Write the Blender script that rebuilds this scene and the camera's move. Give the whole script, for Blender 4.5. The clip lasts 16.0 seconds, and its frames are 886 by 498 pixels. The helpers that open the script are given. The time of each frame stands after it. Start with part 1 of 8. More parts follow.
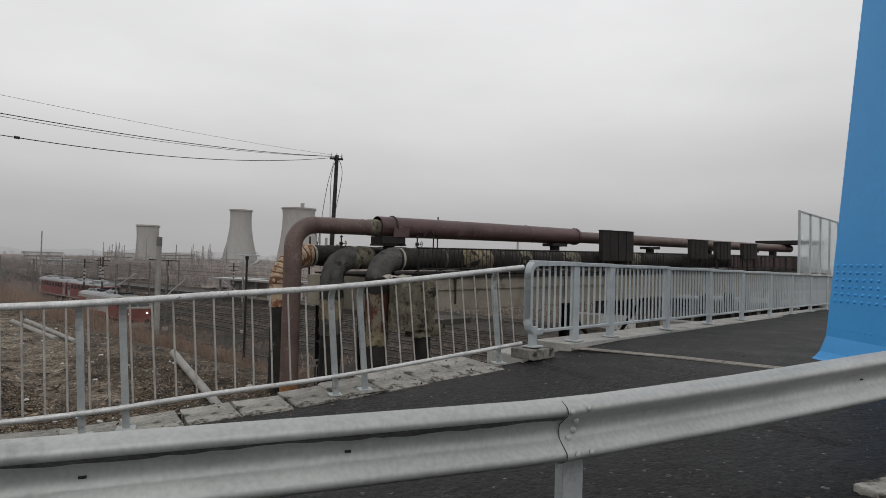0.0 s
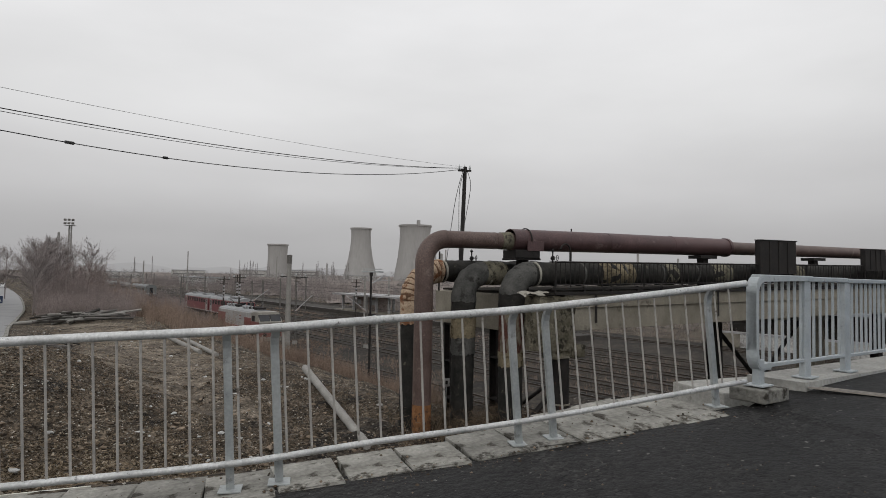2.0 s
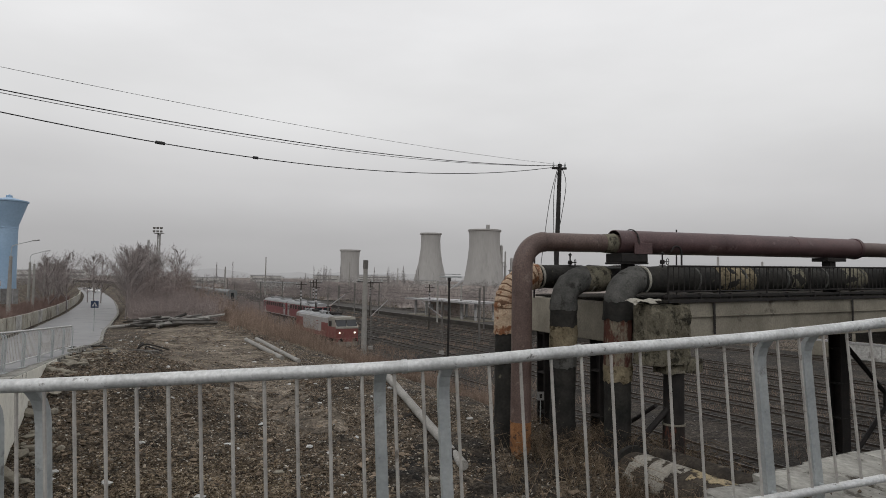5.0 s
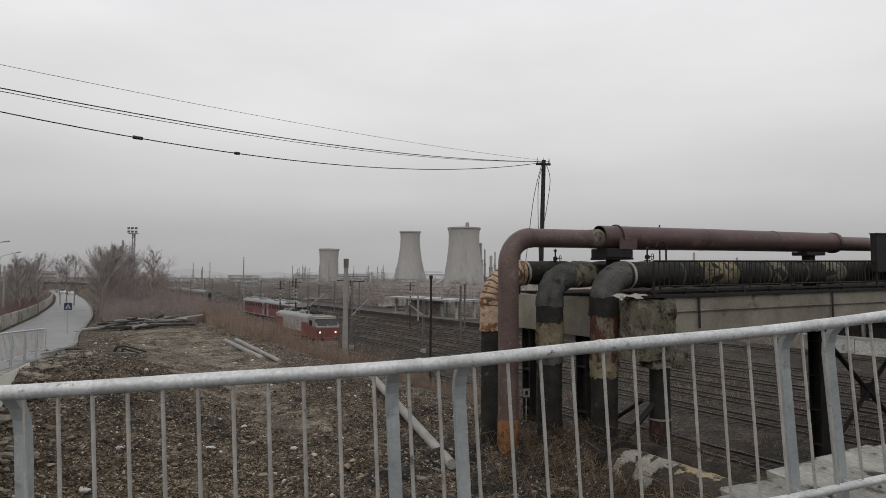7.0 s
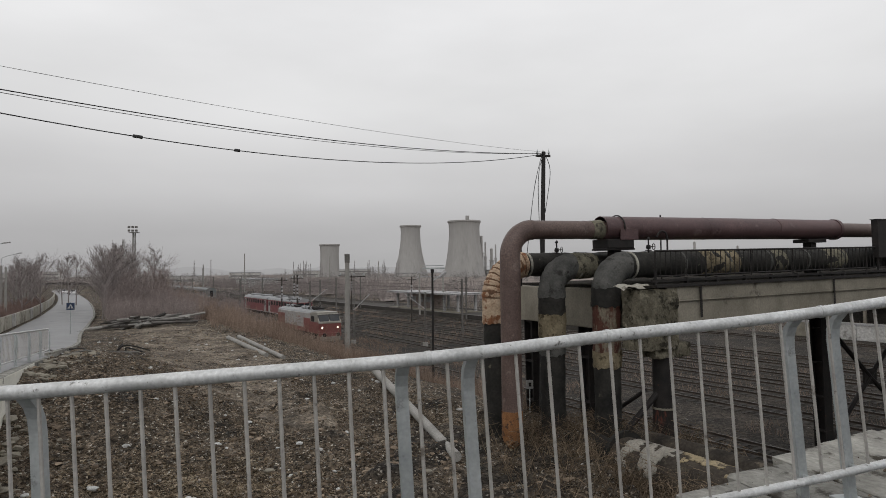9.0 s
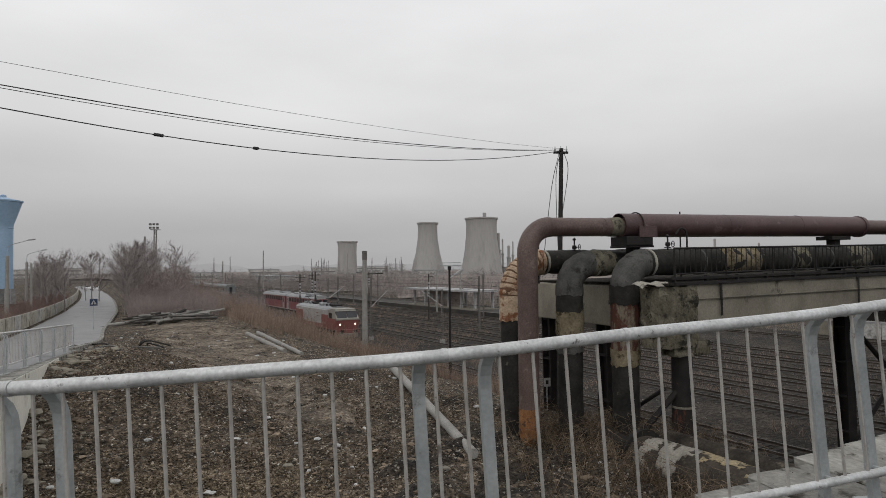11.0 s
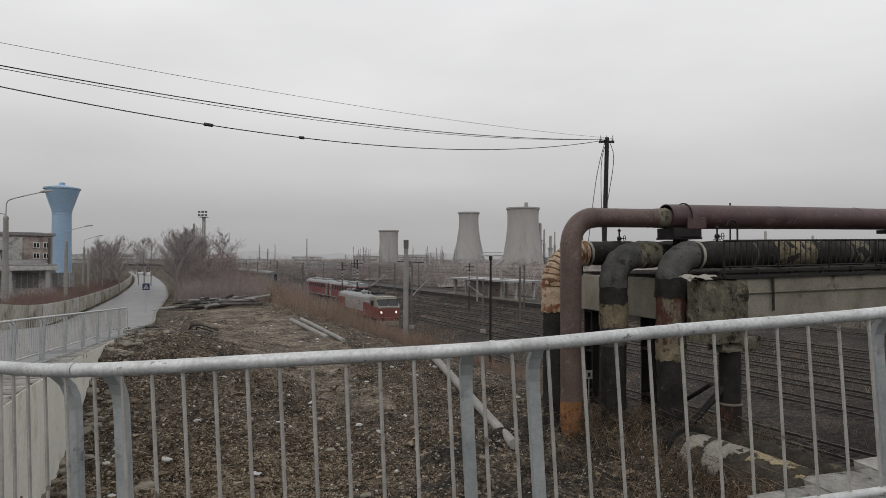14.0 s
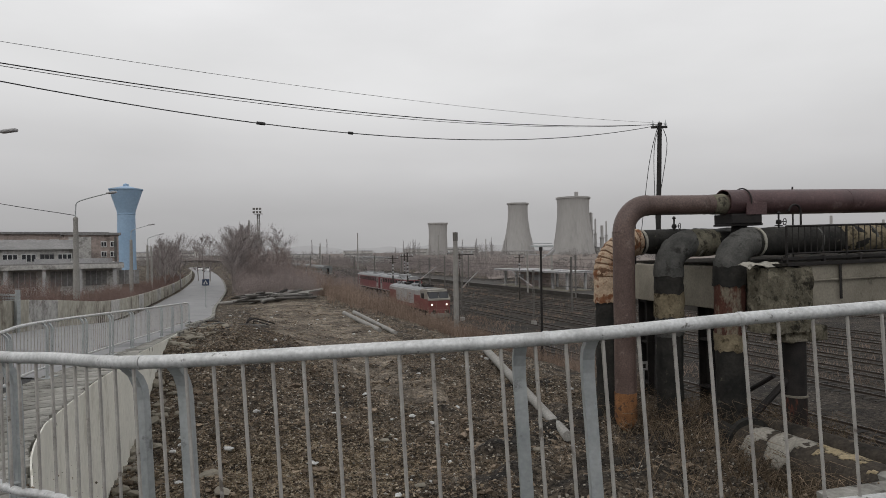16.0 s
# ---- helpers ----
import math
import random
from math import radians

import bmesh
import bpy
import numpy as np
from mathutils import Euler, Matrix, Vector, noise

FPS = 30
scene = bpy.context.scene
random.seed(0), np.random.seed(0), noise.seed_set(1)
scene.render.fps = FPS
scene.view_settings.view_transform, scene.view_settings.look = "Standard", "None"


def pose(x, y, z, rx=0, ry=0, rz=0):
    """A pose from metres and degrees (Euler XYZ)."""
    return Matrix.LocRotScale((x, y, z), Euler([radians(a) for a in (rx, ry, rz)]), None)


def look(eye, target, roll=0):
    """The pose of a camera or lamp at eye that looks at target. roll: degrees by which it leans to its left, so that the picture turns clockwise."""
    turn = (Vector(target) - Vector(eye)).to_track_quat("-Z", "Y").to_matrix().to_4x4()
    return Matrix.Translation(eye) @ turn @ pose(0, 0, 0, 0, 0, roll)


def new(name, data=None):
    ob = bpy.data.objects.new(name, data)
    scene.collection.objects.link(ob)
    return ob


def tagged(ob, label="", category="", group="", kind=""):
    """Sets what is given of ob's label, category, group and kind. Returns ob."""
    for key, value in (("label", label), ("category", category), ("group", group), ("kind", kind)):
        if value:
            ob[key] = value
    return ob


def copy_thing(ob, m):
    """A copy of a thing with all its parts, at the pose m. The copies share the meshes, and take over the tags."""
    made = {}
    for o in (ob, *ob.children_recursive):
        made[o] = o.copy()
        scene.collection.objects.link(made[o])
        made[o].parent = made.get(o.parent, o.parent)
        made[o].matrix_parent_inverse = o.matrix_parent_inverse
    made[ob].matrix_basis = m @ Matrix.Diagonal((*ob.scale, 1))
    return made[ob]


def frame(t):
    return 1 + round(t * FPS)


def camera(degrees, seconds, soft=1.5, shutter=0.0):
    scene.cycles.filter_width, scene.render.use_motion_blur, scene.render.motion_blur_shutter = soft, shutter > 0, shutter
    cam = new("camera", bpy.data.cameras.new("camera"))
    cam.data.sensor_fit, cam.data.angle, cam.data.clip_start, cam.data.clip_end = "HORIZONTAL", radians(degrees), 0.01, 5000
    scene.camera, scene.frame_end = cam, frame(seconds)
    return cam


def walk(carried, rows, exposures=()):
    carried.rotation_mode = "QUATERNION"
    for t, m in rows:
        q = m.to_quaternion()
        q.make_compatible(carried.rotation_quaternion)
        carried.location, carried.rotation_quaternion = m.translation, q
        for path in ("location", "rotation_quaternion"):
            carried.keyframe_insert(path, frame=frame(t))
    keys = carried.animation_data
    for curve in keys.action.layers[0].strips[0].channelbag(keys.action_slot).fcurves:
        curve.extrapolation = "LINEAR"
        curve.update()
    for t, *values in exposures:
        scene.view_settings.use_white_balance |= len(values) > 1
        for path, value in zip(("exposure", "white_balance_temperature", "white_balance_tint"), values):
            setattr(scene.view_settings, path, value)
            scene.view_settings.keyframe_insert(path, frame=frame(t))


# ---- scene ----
cam = camera(71.8, 16.0, soft=0.9)
PATH = [
    (0, (1.096, -2.303, 1.499), (1.865, -0.457, 1.545), 1.5),
    (0.5, (1.075, -1.946, 1.519), (1.54, -0.005, 1.647), -0.3),
    (1, (1.036, -1.635, 1.502), (1.457, 0.319, 1.567), 0.4),
    (1.5, (0.889, -1.343, 1.5), (1.441, 0.576, 1.623), 0.5),
    (2, (0.853, -0.958, 1.493), (1.267, 0.997, 1.58), 1.1),
    (2.5, (0.824, -0.632, 1.5), (1.126, 1.345, 1.523), 0.4),
    (3, (0.666, -0.425, 1.501), (0.999, 1.543, 1.618), 1.8),
    (3.5, (0.532, -0.126, 1.518), (0.931, 1.834, 1.564), 0.5),
    (4, (0.468, 0.157, 1.526), (0.628, 2.148, 1.629), 0.9),
    (6.5, (0.121, 0.638, 1.491), (0.383, 2.619, 1.58), 0.8),
    (7, (0.161, 0.688, 1.487), (0.42, 2.669, 1.58), 0.4),
    (7.5, (0.158, 0.696, 1.479), (0.414, 2.678, 1.564), 0.2),
    (8, (0.133, 0.684, 1.481), (0.39, 2.666, 1.556), -0.1),
    (8.5, (0.131, 0.675, 1.484), (0.396, 2.656, 1.557), -0.5),
    (11, (0.132, 0.674, 1.488), (0.334, 2.662, 1.551), -0.5),
    (11.5, (0.134, 0.68, 1.488), (0.321, 2.67, 1.55), -0.3),
    (12, (0.12, 0.695, 1.492), (0.27, 2.688, 1.569), -0.2),
    (12.5, (0.116, 0.7, 1.489), (0.256, 2.693, 1.557), 0.3),
    (13, (0.095, 0.707, 1.49), (0.195, 2.704, 1.558), 0.4),
    (13.5, (0.095, 0.711, 1.495), (0.202, 2.708, 1.481), -0.7),
    (14, (0.098, 0.702, 1.495), (0.167, 2.701, 1.524), 0.2),
    (14.5, (0.097, 0.7, 1.497), (0.155, 2.699, 1.519), 0.1),
    (15, (0.094, 0.688, 1.496), (0.092, 2.688, 1.51), -0.0),
    (15.5, (0.081, 0.685, 1.503), (0.051, 2.684, 1.52), -0.3),
    (16, (0.092, 0.711, 1.49), (0.0, 2.709, 1.494), -0.8),
]
walk(cam, [(t, look(eye, target, roll)) for t, eye, target, roll in PATH])

# ---- light ----
world = bpy.data.worlds.new("overcast")
scene.world = world
world.use_nodes = True
wn, wl = world.node_tree.nodes, world.node_tree.links
wn.clear()
w_out = wn.new("ShaderNodeOutputWorld")
w_bg = wn.new("ShaderNodeBackground")
w_sky = wn.new("ShaderNodeTexSky")
w_sky.sky_type = "NISHITA"
w_sky.sun_disc = False
w_sky.sun_elevation, w_sky.sun_rotation = radians(38), radians(200)
w_sky.air_density, w_sky.dust_density = 1.0, 6.0
w_grey = wn.new("ShaderNodeHueSaturation")
w_grey.inputs["Saturation"].default_value = 0.05
w_grey.inputs["Value"].default_value = 0.04
wl.new(w_sky.outputs[0], w_grey.inputs["Color"])
w_co = wn.new("ShaderNodeTexCoord")
w_sep = wn.new("ShaderNodeSeparateXYZ")
wl.new(w_co.outputs["Generated"], w_sep.inputs[0])
w_ramp = wn.new("ShaderNodeValToRGB")
w_ramp.color_ramp.interpolation = "EASE"
els = w_ramp.color_ramp.elements
els[0].position, els[0].color = 0.0, (0.375, 0.372, 0.375, 1)
els[1].position, els[1].color = 1.0, (0.74, 0.74, 0.75, 1)
for p, c in ((0.05, (0.408, 0.404, 0.408, 1)), (0.14, (0.515, 0.512, 0.517, 1)), (0.26, (0.66, 0.66, 0.665, 1)), (0.42, (0.75, 0.75, 0.76, 1))):
    e = els.new(p)
    e.color = c
wl.new(w_sep.outputs["Z"], w_ramp.inputs[0])
w_map = wn.new("ShaderNodeMapping")
w_map.inputs["Scale"].default_value = (1.0, 1.0, 3.2)
wl.new(w_co.outputs["Generated"], w_map.inputs[0])
w_noise = wn.new("ShaderNodeTexNoise")
w_noise.inputs["Scale"].default_value = 1.7
w_noise.inputs["Detail"].default_value = 5.0
w_noise.inputs["Roughness"].default_value = 0.5
wl.new(w_map.outputs[0], w_noise.inputs["Vector"])
w_cl = wn.new("ShaderNodeMapRange")
w_cl.inputs["From Min"].default_value, w_cl.inputs["From Max"].default_value = 0.3, 0.7
w_cl.inputs["To Min"].default_value, w_cl.inputs["To Max"].default_value = 0.90, 1.08
wl.new(w_noise.outputs["Fac"], w_cl.inputs["Value"])
w_mul = wn.new("ShaderNodeMix")
w_mul.data_type, w_mul.blend_type = "RGBA", "MULTIPLY"
w_mul.inputs["Factor"].default_value = 1.0
wl.new(w_ramp.outputs[0], w_mul.inputs[6])
wl.new(w_cl.outputs[0], w_mul.inputs[7])
w_add = wn.new("ShaderNodeMix")
w_add.data_type, w_add.blend_type = "RGBA", "ADD"
w_add.inputs["Factor"].default_value = 0.10
wl.new(w_mul.outputs[2], w_add.inputs[6])
wl.new(w_grey.outputs[0], w_add.inputs[7])
wl.new(w_add.outputs[2], w_bg.inputs["Color"])
w_bg.inputs["Strength"].default_value = 1.08
wl.new(w_bg.outputs[0], w_out.inputs["Surface"])

sun_data = bpy.data.lights.new("sun", "SUN")
sun_data.energy, sun_data.angle, sun_data.color = 0.5, radians(40), (1.0, 0.985, 0.96)
sun = new("sun", sun_data)
sun.matrix_world = look((-20, -40, 60), (0, 10, 0))

# ---- materials ----


def surf(name, a, b, scale=2.0, rough=0.8, metal=0.0, bump=0.0, fine=30.0, c=None, c_at=0.62, c_scale=None, spec=0.35, vary=0.0, stretch=(1, 1, 1), grain=0.28, isle=0.0, rvar=0.12):
    """Two-scale mottled surface: a to b by a broad noise, grain by a fine one, patches of c, relief, and a change from piece to piece."""
    m = bpy.data.materials.new(name)
    m.use_nodes = True
    n, l = m.node_tree.nodes, m.node_tree.links
    bs = n["Principled BSDF"]
    co = n.new("ShaderNodeTexCoord")
    mp = n.new("ShaderNodeMapping")
    mp.inputs["Scale"].default_value = stretch
    l.new(co.outputs["Object"], mp.inputs[0])
    big = n.new("ShaderNodeTexNoise")
    big.inputs["Scale"].default_value, big.inputs["Detail"].default_value = scale, 6
    big.inputs["Roughness"].default_value = 0.6
    sm = n.new("ShaderNodeTexNoise")
    sm.inputs["Scale"].default_value, sm.inputs["Detail"].default_value = fine, 4
    for t in (big, sm):
        l.new(mp.outputs[0], t.inputs["Vector"])
    rp = n.new("ShaderNodeValToRGB")
    rp.color_ramp.elements[0].position, rp.color_ramp.elements[1].position = 0.32, 0.68
    rp.color_ramp.elements[0].color, rp.color_ramp.elements[1].color = (*a, 1), (*b, 1)
    l.new(big.outputs["Fac"], rp.inputs[0])
    col = rp.outputs[0]
    if c:
        pn = n.new("ShaderNodeTexNoise")
        pn.inputs["Scale"].default_value, pn.inputs["Detail"].default_value = c_scale or scale * 1.7, 7
        pn.inputs["Roughness"].default_value = 0.65
        ad = n.new("ShaderNodeVectorMath")
        ad.operation = "ADD"
        ad.inputs[1].default_value = (7.3, 2.1, 5.7)
        l.new(mp.outputs[0], ad.inputs[0])
        l.new(ad.outputs[0], pn.inputs["Vector"])
        pr = n.new("ShaderNodeMapRange")
        pr.inputs["From Min"].default_value, pr.inputs["From Max"].default_value = c_at - 0.03, c_at + 0.05
        l.new(pn.outputs["Fac"], pr.inputs["Value"])
        mx = n.new("ShaderNodeMix")
        mx.data_type = "RGBA"
        l.new(pr.outputs[0], mx.inputs["Factor"])
        l.new(col, mx.inputs[6])
        mx.inputs[7].default_value = (*c, 1)
        col = mx.outputs[2]
    gr = n.new("ShaderNodeMapRange")
    gr.inputs["From Min"].default_value, gr.inputs["From Max"].default_value = 0.25, 0.75
    gr.inputs["To Min"].default_value, gr.inputs["To Max"].default_value = 1 - grain, 1 + grain
    l.new(sm.outputs["Fac"], gr.inputs["Value"])
    mg = n.new("ShaderNodeMix")
    mg.data_type, mg.blend_type = "RGBA", "MULTIPLY"
    mg.inputs["Factor"].default_value = 1.0
    l.new(col, mg.inputs[6])
    l.new(gr.outputs[0], mg.inputs[7])
    col = mg.outputs[2]
    if vary:
        oi = n.new("ShaderNodeObjectInfo")
        vr = n.new("ShaderNodeMapRange")
        vr.inputs["To Min"].default_value, vr.inputs["To Max"].default_value = 1 - vary, 1 + vary
        l.new(oi.outputs["Random"], vr.inputs["Value"])
        mv = n.new("ShaderNodeMix")
        mv.data_type, mv.blend_type = "RGBA", "MULTIPLY"
        mv.inputs["Factor"].default_value = 1.0
        l.new(col, mv.inputs[6])
        l.new(vr.outputs[0], mv.inputs[7])
        col = mv.outputs[2]
    if isle:
        gi_ = n.new("ShaderNodeNewGeometry")
        vi = n.new("ShaderNodeMapRange")
        vi.inputs["To Min"].default_value, vi.inputs["To Max"].default_value = 1 - isle, 1 + isle
        l.new(gi_.outputs["Random Per Island"], vi.inputs["Value"])
        mi = n.new("ShaderNodeMix")
        mi.data_type, mi.blend_type = "RGBA", "MULTIPLY"
        mi.inputs["Factor"].default_value = 1.0
        l.new(col, mi.inputs[6])
        l.new(vi.outputs[0], mi.inputs[7])
        col = mi.outputs[2]
    l.new(col, bs.inputs["Base Color"])
    rr = n.new("ShaderNodeMapRange")
    rr.inputs["To Min"].default_value, rr.inputs["To Max"].default_value = max(0.05, rough - rvar), min(1, rough + rvar)
    l.new(big.outputs["Fac"], rr.inputs["Value"])
    l.new(rr.outputs[0], bs.inputs["Roughness"])
    bs.inputs["Metallic"].default_value = metal
    bs.inputs["Specular IOR Level"].default_value = spec
    if bump:
        bp = n.new("ShaderNodeBump")
        bp.inputs["Strength"].default_value, bp.inputs["Distance"].default_value = 0.8, bump
        l.new(sm.outputs["Fac"], bp.inputs["Height"])
        l.new(bp.outputs[0], bs.inputs["Normal"])
    return m


GALV = surf("galvanised_steel", (0.43, 0.435, 0.43), (0.64, 0.645, 0.64), 7, 0.48, 0.25, 0.0004, 60, c=(0.15, 0.145, 0.135), c_at=0.645, c_scale=20, grain=0.2)
GALV_POST = surf("galvanised_post", (0.31, 0.333, 0.335), (0.46, 0.48, 0.48), 4, 0.55, 0.3, 0.0004, 50, c=(0.20, 0.205, 0.20), c_at=0.64, c_scale=7, grain=0.12)
GREY_PAINT = surf("grey_blue_paint", (0.33, 0.36, 0.375), (0.43, 0.46, 0.47), 3, 0.5, 0.0, 0.0004, 40, c=(0.25, 0.265, 0.27), c_at=0.65, c_scale=9, grain=0.08)
BEAM = surf("zinc_beam", (0.31, 0.322, 0.316), (0.43, 0.442, 0.434), 0.8, 0.45, 0.3, 0.0008, 35, c=(0.27, 0.277, 0.27), c_at=0.62, c_scale=1.2, stretch=(1.2, 1, 0.9), grain=0.12)
BLUE = surf("blue_paint", (0.045, 0.31, 0.70), (0.055, 0.35, 0.76), 1.2, 0.42, 0.0, 0.0003, 25, c=(0.06, 0.30, 0.64), c_at=0.68, grain=0.04)
ROAD_GREY = surf("worn_road", (0.14, 0.14, 0.143), (0.21, 0.21, 0.212), 0.35, 0.45, 0.0, 0.004, 20, c=(0.10, 0.10, 0.102), c_at=0.60, c_scale=0.4, grain=0.15, rvar=0.2)
KERB_SMOOTH = surf("smooth_kerb_concrete", (0.25, 0.245, 0.228), (0.38, 0.373, 0.345), 1.6, 0.85, 0.0, 0.005, 25, c=(0.13, 0.122, 0.105), c_at=0.63, c_scale=3.0, grain=0.2)
KERB = surf("kerb_concrete", (0.15, 0.145, 0.128), (0.305, 0.297, 0.268), 2.8, 0.85, 0.0, 0.014, 30, c=(0.045, 0.039, 0.030), c_at=0.55, c_scale=6, vary=0.18)
WALL_C = surf("wall_concrete", (0.64, 0.63, 0.565), (0.75, 0.735, 0.66), 0.7, 0.85, 0.0, 0.003, 18, c=(0.50, 0.48, 0.41), c_at=0.60, c_scale=1.2, grain=0.12, stretch=(1, 1, 0.45))
CLOD = surf("dirt_clod", (0.060, 0.045, 0.033), (0.215, 0.170, 0.127), 0.7, 0.95, 0.0, 0.02, 14, spec=0.12, isle=0.75)
LITTER = surf("litter", (0.38, 0.38, 0.37), (0.58, 0.58, 0.57), 6, 0.6, 0.0, 0.003, 25)
RUST = surf("rusty_pipe", (0.080, 0.052, 0.045), (0.138, 0.096, 0.083), 1.3, 0.5, 0.1, 0.004, 24, c=(0.175, 0.132, 0.115), c_at=0.62, c_scale=2.2, spec=0.4, grain=0.35)
RUST_SLEEVE = surf("rusty_sleeve", (0.064, 0.036, 0.037), (0.112, 0.066, 0.065), 1.1, 0.5, 0.1, 0.004, 24, c=(0.150, 0.105, 0.100), c_at=0.63, c_scale=2.0, spec=0.4, grain=0.35)
RUST_ORANGE = surf("orange_rust", (0.16, 0.070, 0.028), (0.30, 0.145, 0.062), 4, 0.85, 0.0, 0.004, 40, c=(0.08, 0.045, 0.03), c_at=0.57)
TAR = surf("tar_wrap", (0.010, 0.010, 0.0095), (0.036, 0.034, 0.030), 1.8, 0.9, 0.0, 0.014, 14, c=(0.11, 0.10, 0.075), c_at=0.655, c_scale=3.2, spec=0.25)
FELT = surf("grey_roofing_felt", (0.054, 0.054, 0.051), (0.108, 0.106, 0.099), 2.6, 0.9, 0.0, 0.014, 20, c=(0.036, 0.035, 0.032), c_at=0.60, c_scale=2.5, spec=0.15, grain=0.2)
YELLOW_WRAP = surf("yellowed_wrap", (0.125, 0.102, 0.066), (0.235, 0.198, 0.132), 3, 0.9, 0.0, 0.014, 16, c=(0.060, 0.048, 0.030), c_at=0.575, c_scale=4.5, spec=0.15)
EARTHY_TAR = surf("earthy_tar", (0.022, 0.019, 0.016), (0.070, 0.058, 0.046), 1.6, 0.85, 0.0, 0.012, 14, c=(0.11, 0.092, 0.07), c_at=0.62, c_scale=2.5, spec=0.2, grain=0.45)
PALE_CLAD = surf("peeling_cladding", (0.19, 0.178, 0.152), (0.32, 0.30, 0.262), 1.6, 0.8, 0.0, 0.006, 20, c=(0.13, 0.112, 0.085), c_at=0.60, c_scale=4.0, spec=0.2)
YELLOW_CLAD = surf("yellowed_cladding", (0.22, 0.175, 0.10), (0.34, 0.28, 0.18), 1.6, 0.8, 0.0, 0.006, 20, c=(0.10, 0.082, 0.06), c_at=0.57, c_scale=4.0, spec=0.2)
PATCHY = surf("patched_lagging", (0.016, 0.016, 0.015), (0.055, 0.052, 0.046), 1.5, 0.85, 0.0, 0.014, 14, c=(0.26, 0.232, 0.16), c_at=0.515, c_scale=0.9, spec=0.2)
OLD_CONC = surf("stained_concrete", (0.155, 0.140, 0.112), (0.285, 0.262, 0.215), 0.8, 0.9, 0.0, 0.004, 22, c=(0.070, 0.061, 0.049), c_at=0.62, c_scale=1.0, spec=0.2, stretch=(1, 1, 0.8), grain=0.16)
BLACK_STEEL = surf("black_steel", (0.013, 0.012, 0.012), (0.032, 0.028, 0.026), 3, 0.7, 0.2, 0.002, 35, c=(0.085, 0.04, 0.025), c_at=0.68, c_scale=5, spec=0.3)
POLE_WOOD = surf("tarred_timber", (0.018, 0.017, 0.017), (0.035, 0.032, 0.03), 3, 0.85, 0.0, 0.003, 30)
POLE_CONC = surf("pole_concrete", (0.22, 0.212, 0.195), (0.31, 0.30, 0.28), 1.2, 0.9, 0.0, 0.002, 25)
WIRE = surf("cable", (0.02, 0.02, 0.022), (0.035, 0.035, 0.035), 2, 0.6)
RAIL = surf("rail_steel", (0.045, 0.037, 0.031), (0.085, 0.070, 0.058), 1, 0.42, 0.3)
SLEEPER = surf("sleeper", (0.10, 0.095, 0.088), (0.17, 0.16, 0.15), 1, 0.9)
TWIG = surf("bare_twigs", (0.205, 0.170, 0.160), (0.305, 0.26, 0.245), 0.2, 0.9, spec=0.1, fine=2, isle=0.35)
TWIG_RED = surf("russet_stalks", (0.185, 0.135, 0.106), (0.31, 0.238, 0.19), 0.15, 0.9, spec=0.1, fine=2, isle=0.45)
DRY_GRASS = surf("dry_grass", (0.145, 0.105, 0.065), (0.28, 0.215, 0.14), 0.4, 0.9, spec=0.1, fine=3, isle=0.5)
# far trees: haze put into the colour as pale grey
HAZED_WOOD = surf("hazed_woodland", (0.20, 0.187, 0.182), (0.27, 0.256, 0.25), 0.02, 0.95, spec=0.05, fine=0.3, isle=0.08)
TOWER_C = surf("cooling_tower_concrete", (0.30, 0.292, 0.28), (0.36, 0.35, 0.337), 0.05, 0.9, fine=0.6, c=(0.265, 0.258, 0.25), c_at=0.62, c_scale=0.08, stretch=(1, 1, 0.2), grain=0.07)
BAR = surf("dull_galvanised_bar", (0.32, 0.302, 0.28), (0.47, 0.45, 0.42), 6, 0.6, 0.2, 0.0003, 50, c=(0.16, 0.14, 0.12), c_at=0.63, c_scale=12, grain=0.12)
MOSSY = surf("mossy_crumbling_concrete", (0.070, 0.063, 0.045), (0.185, 0.168, 0.128), 2.6, 0.95, 0.0, 0.03, 17, c=(0.026, 0.024, 0.018), c_at=0.555, c_scale=3.0, spec=0.15)
SLEEPER_DARK = surf("oily_sleeper", (0.030, 0.027, 0.024), (0.062, 0.055, 0.048), 0.5, 0.9)
BAND_CREAM = surf("cream_brown_banding", (0.33, 0.235, 0.16), (0.47, 0.37, 0.27), 3, 0.9, 0.0, 0.008, 20, c=(0.19, 0.085, 0.045), c_at=0.54, c_scale=3, spec=0.15)
KHAKI_WRAP = surf("khaki_wrap", (0.10, 0.092, 0.068), (0.19, 0.175, 0.13), 3, 0.9, 0.0, 0.012, 18, c=(0.05, 0.045, 0.036), c_at=0.56, c_scale=4, spec=0.15)
PALE_FELT = surf("pale_torn_felt", (0.26, 0.245, 0.21), (0.36, 0.345, 0.30), 4, 0.9, 0.0, 0.004, 25, c=(0.13, 0.12, 0.10), c_at=0.6, spec=0.15)
FLAKED = surf("flaking_rust_lagging", (0.050, 0.022, 0.017), (0.095, 0.040, 0.028), 2, 0.8, 0.0, 0.008, 20, c=(0.16, 0.138, 0.104), c_at=0.54, c_scale=1.8, spec=0.2, stretch=(1.5, 1.5, 0.6))
# scrub kept pale and grey, haze put into its colour
HAZED_SCRUB = surf("hazed_scrub", (0.20, 0.175, 0.168), (0.30, 0.268, 0.258), 0.1, 0.95, spec=0.05, fine=1, isle=0.25)
BRAMBLE = surf("dark_bramble", (0.062, 0.046, 0.033), (0.19, 0.145, 0.10), 0.6, 0.9, spec=0.1, fine=3, isle=0.7)
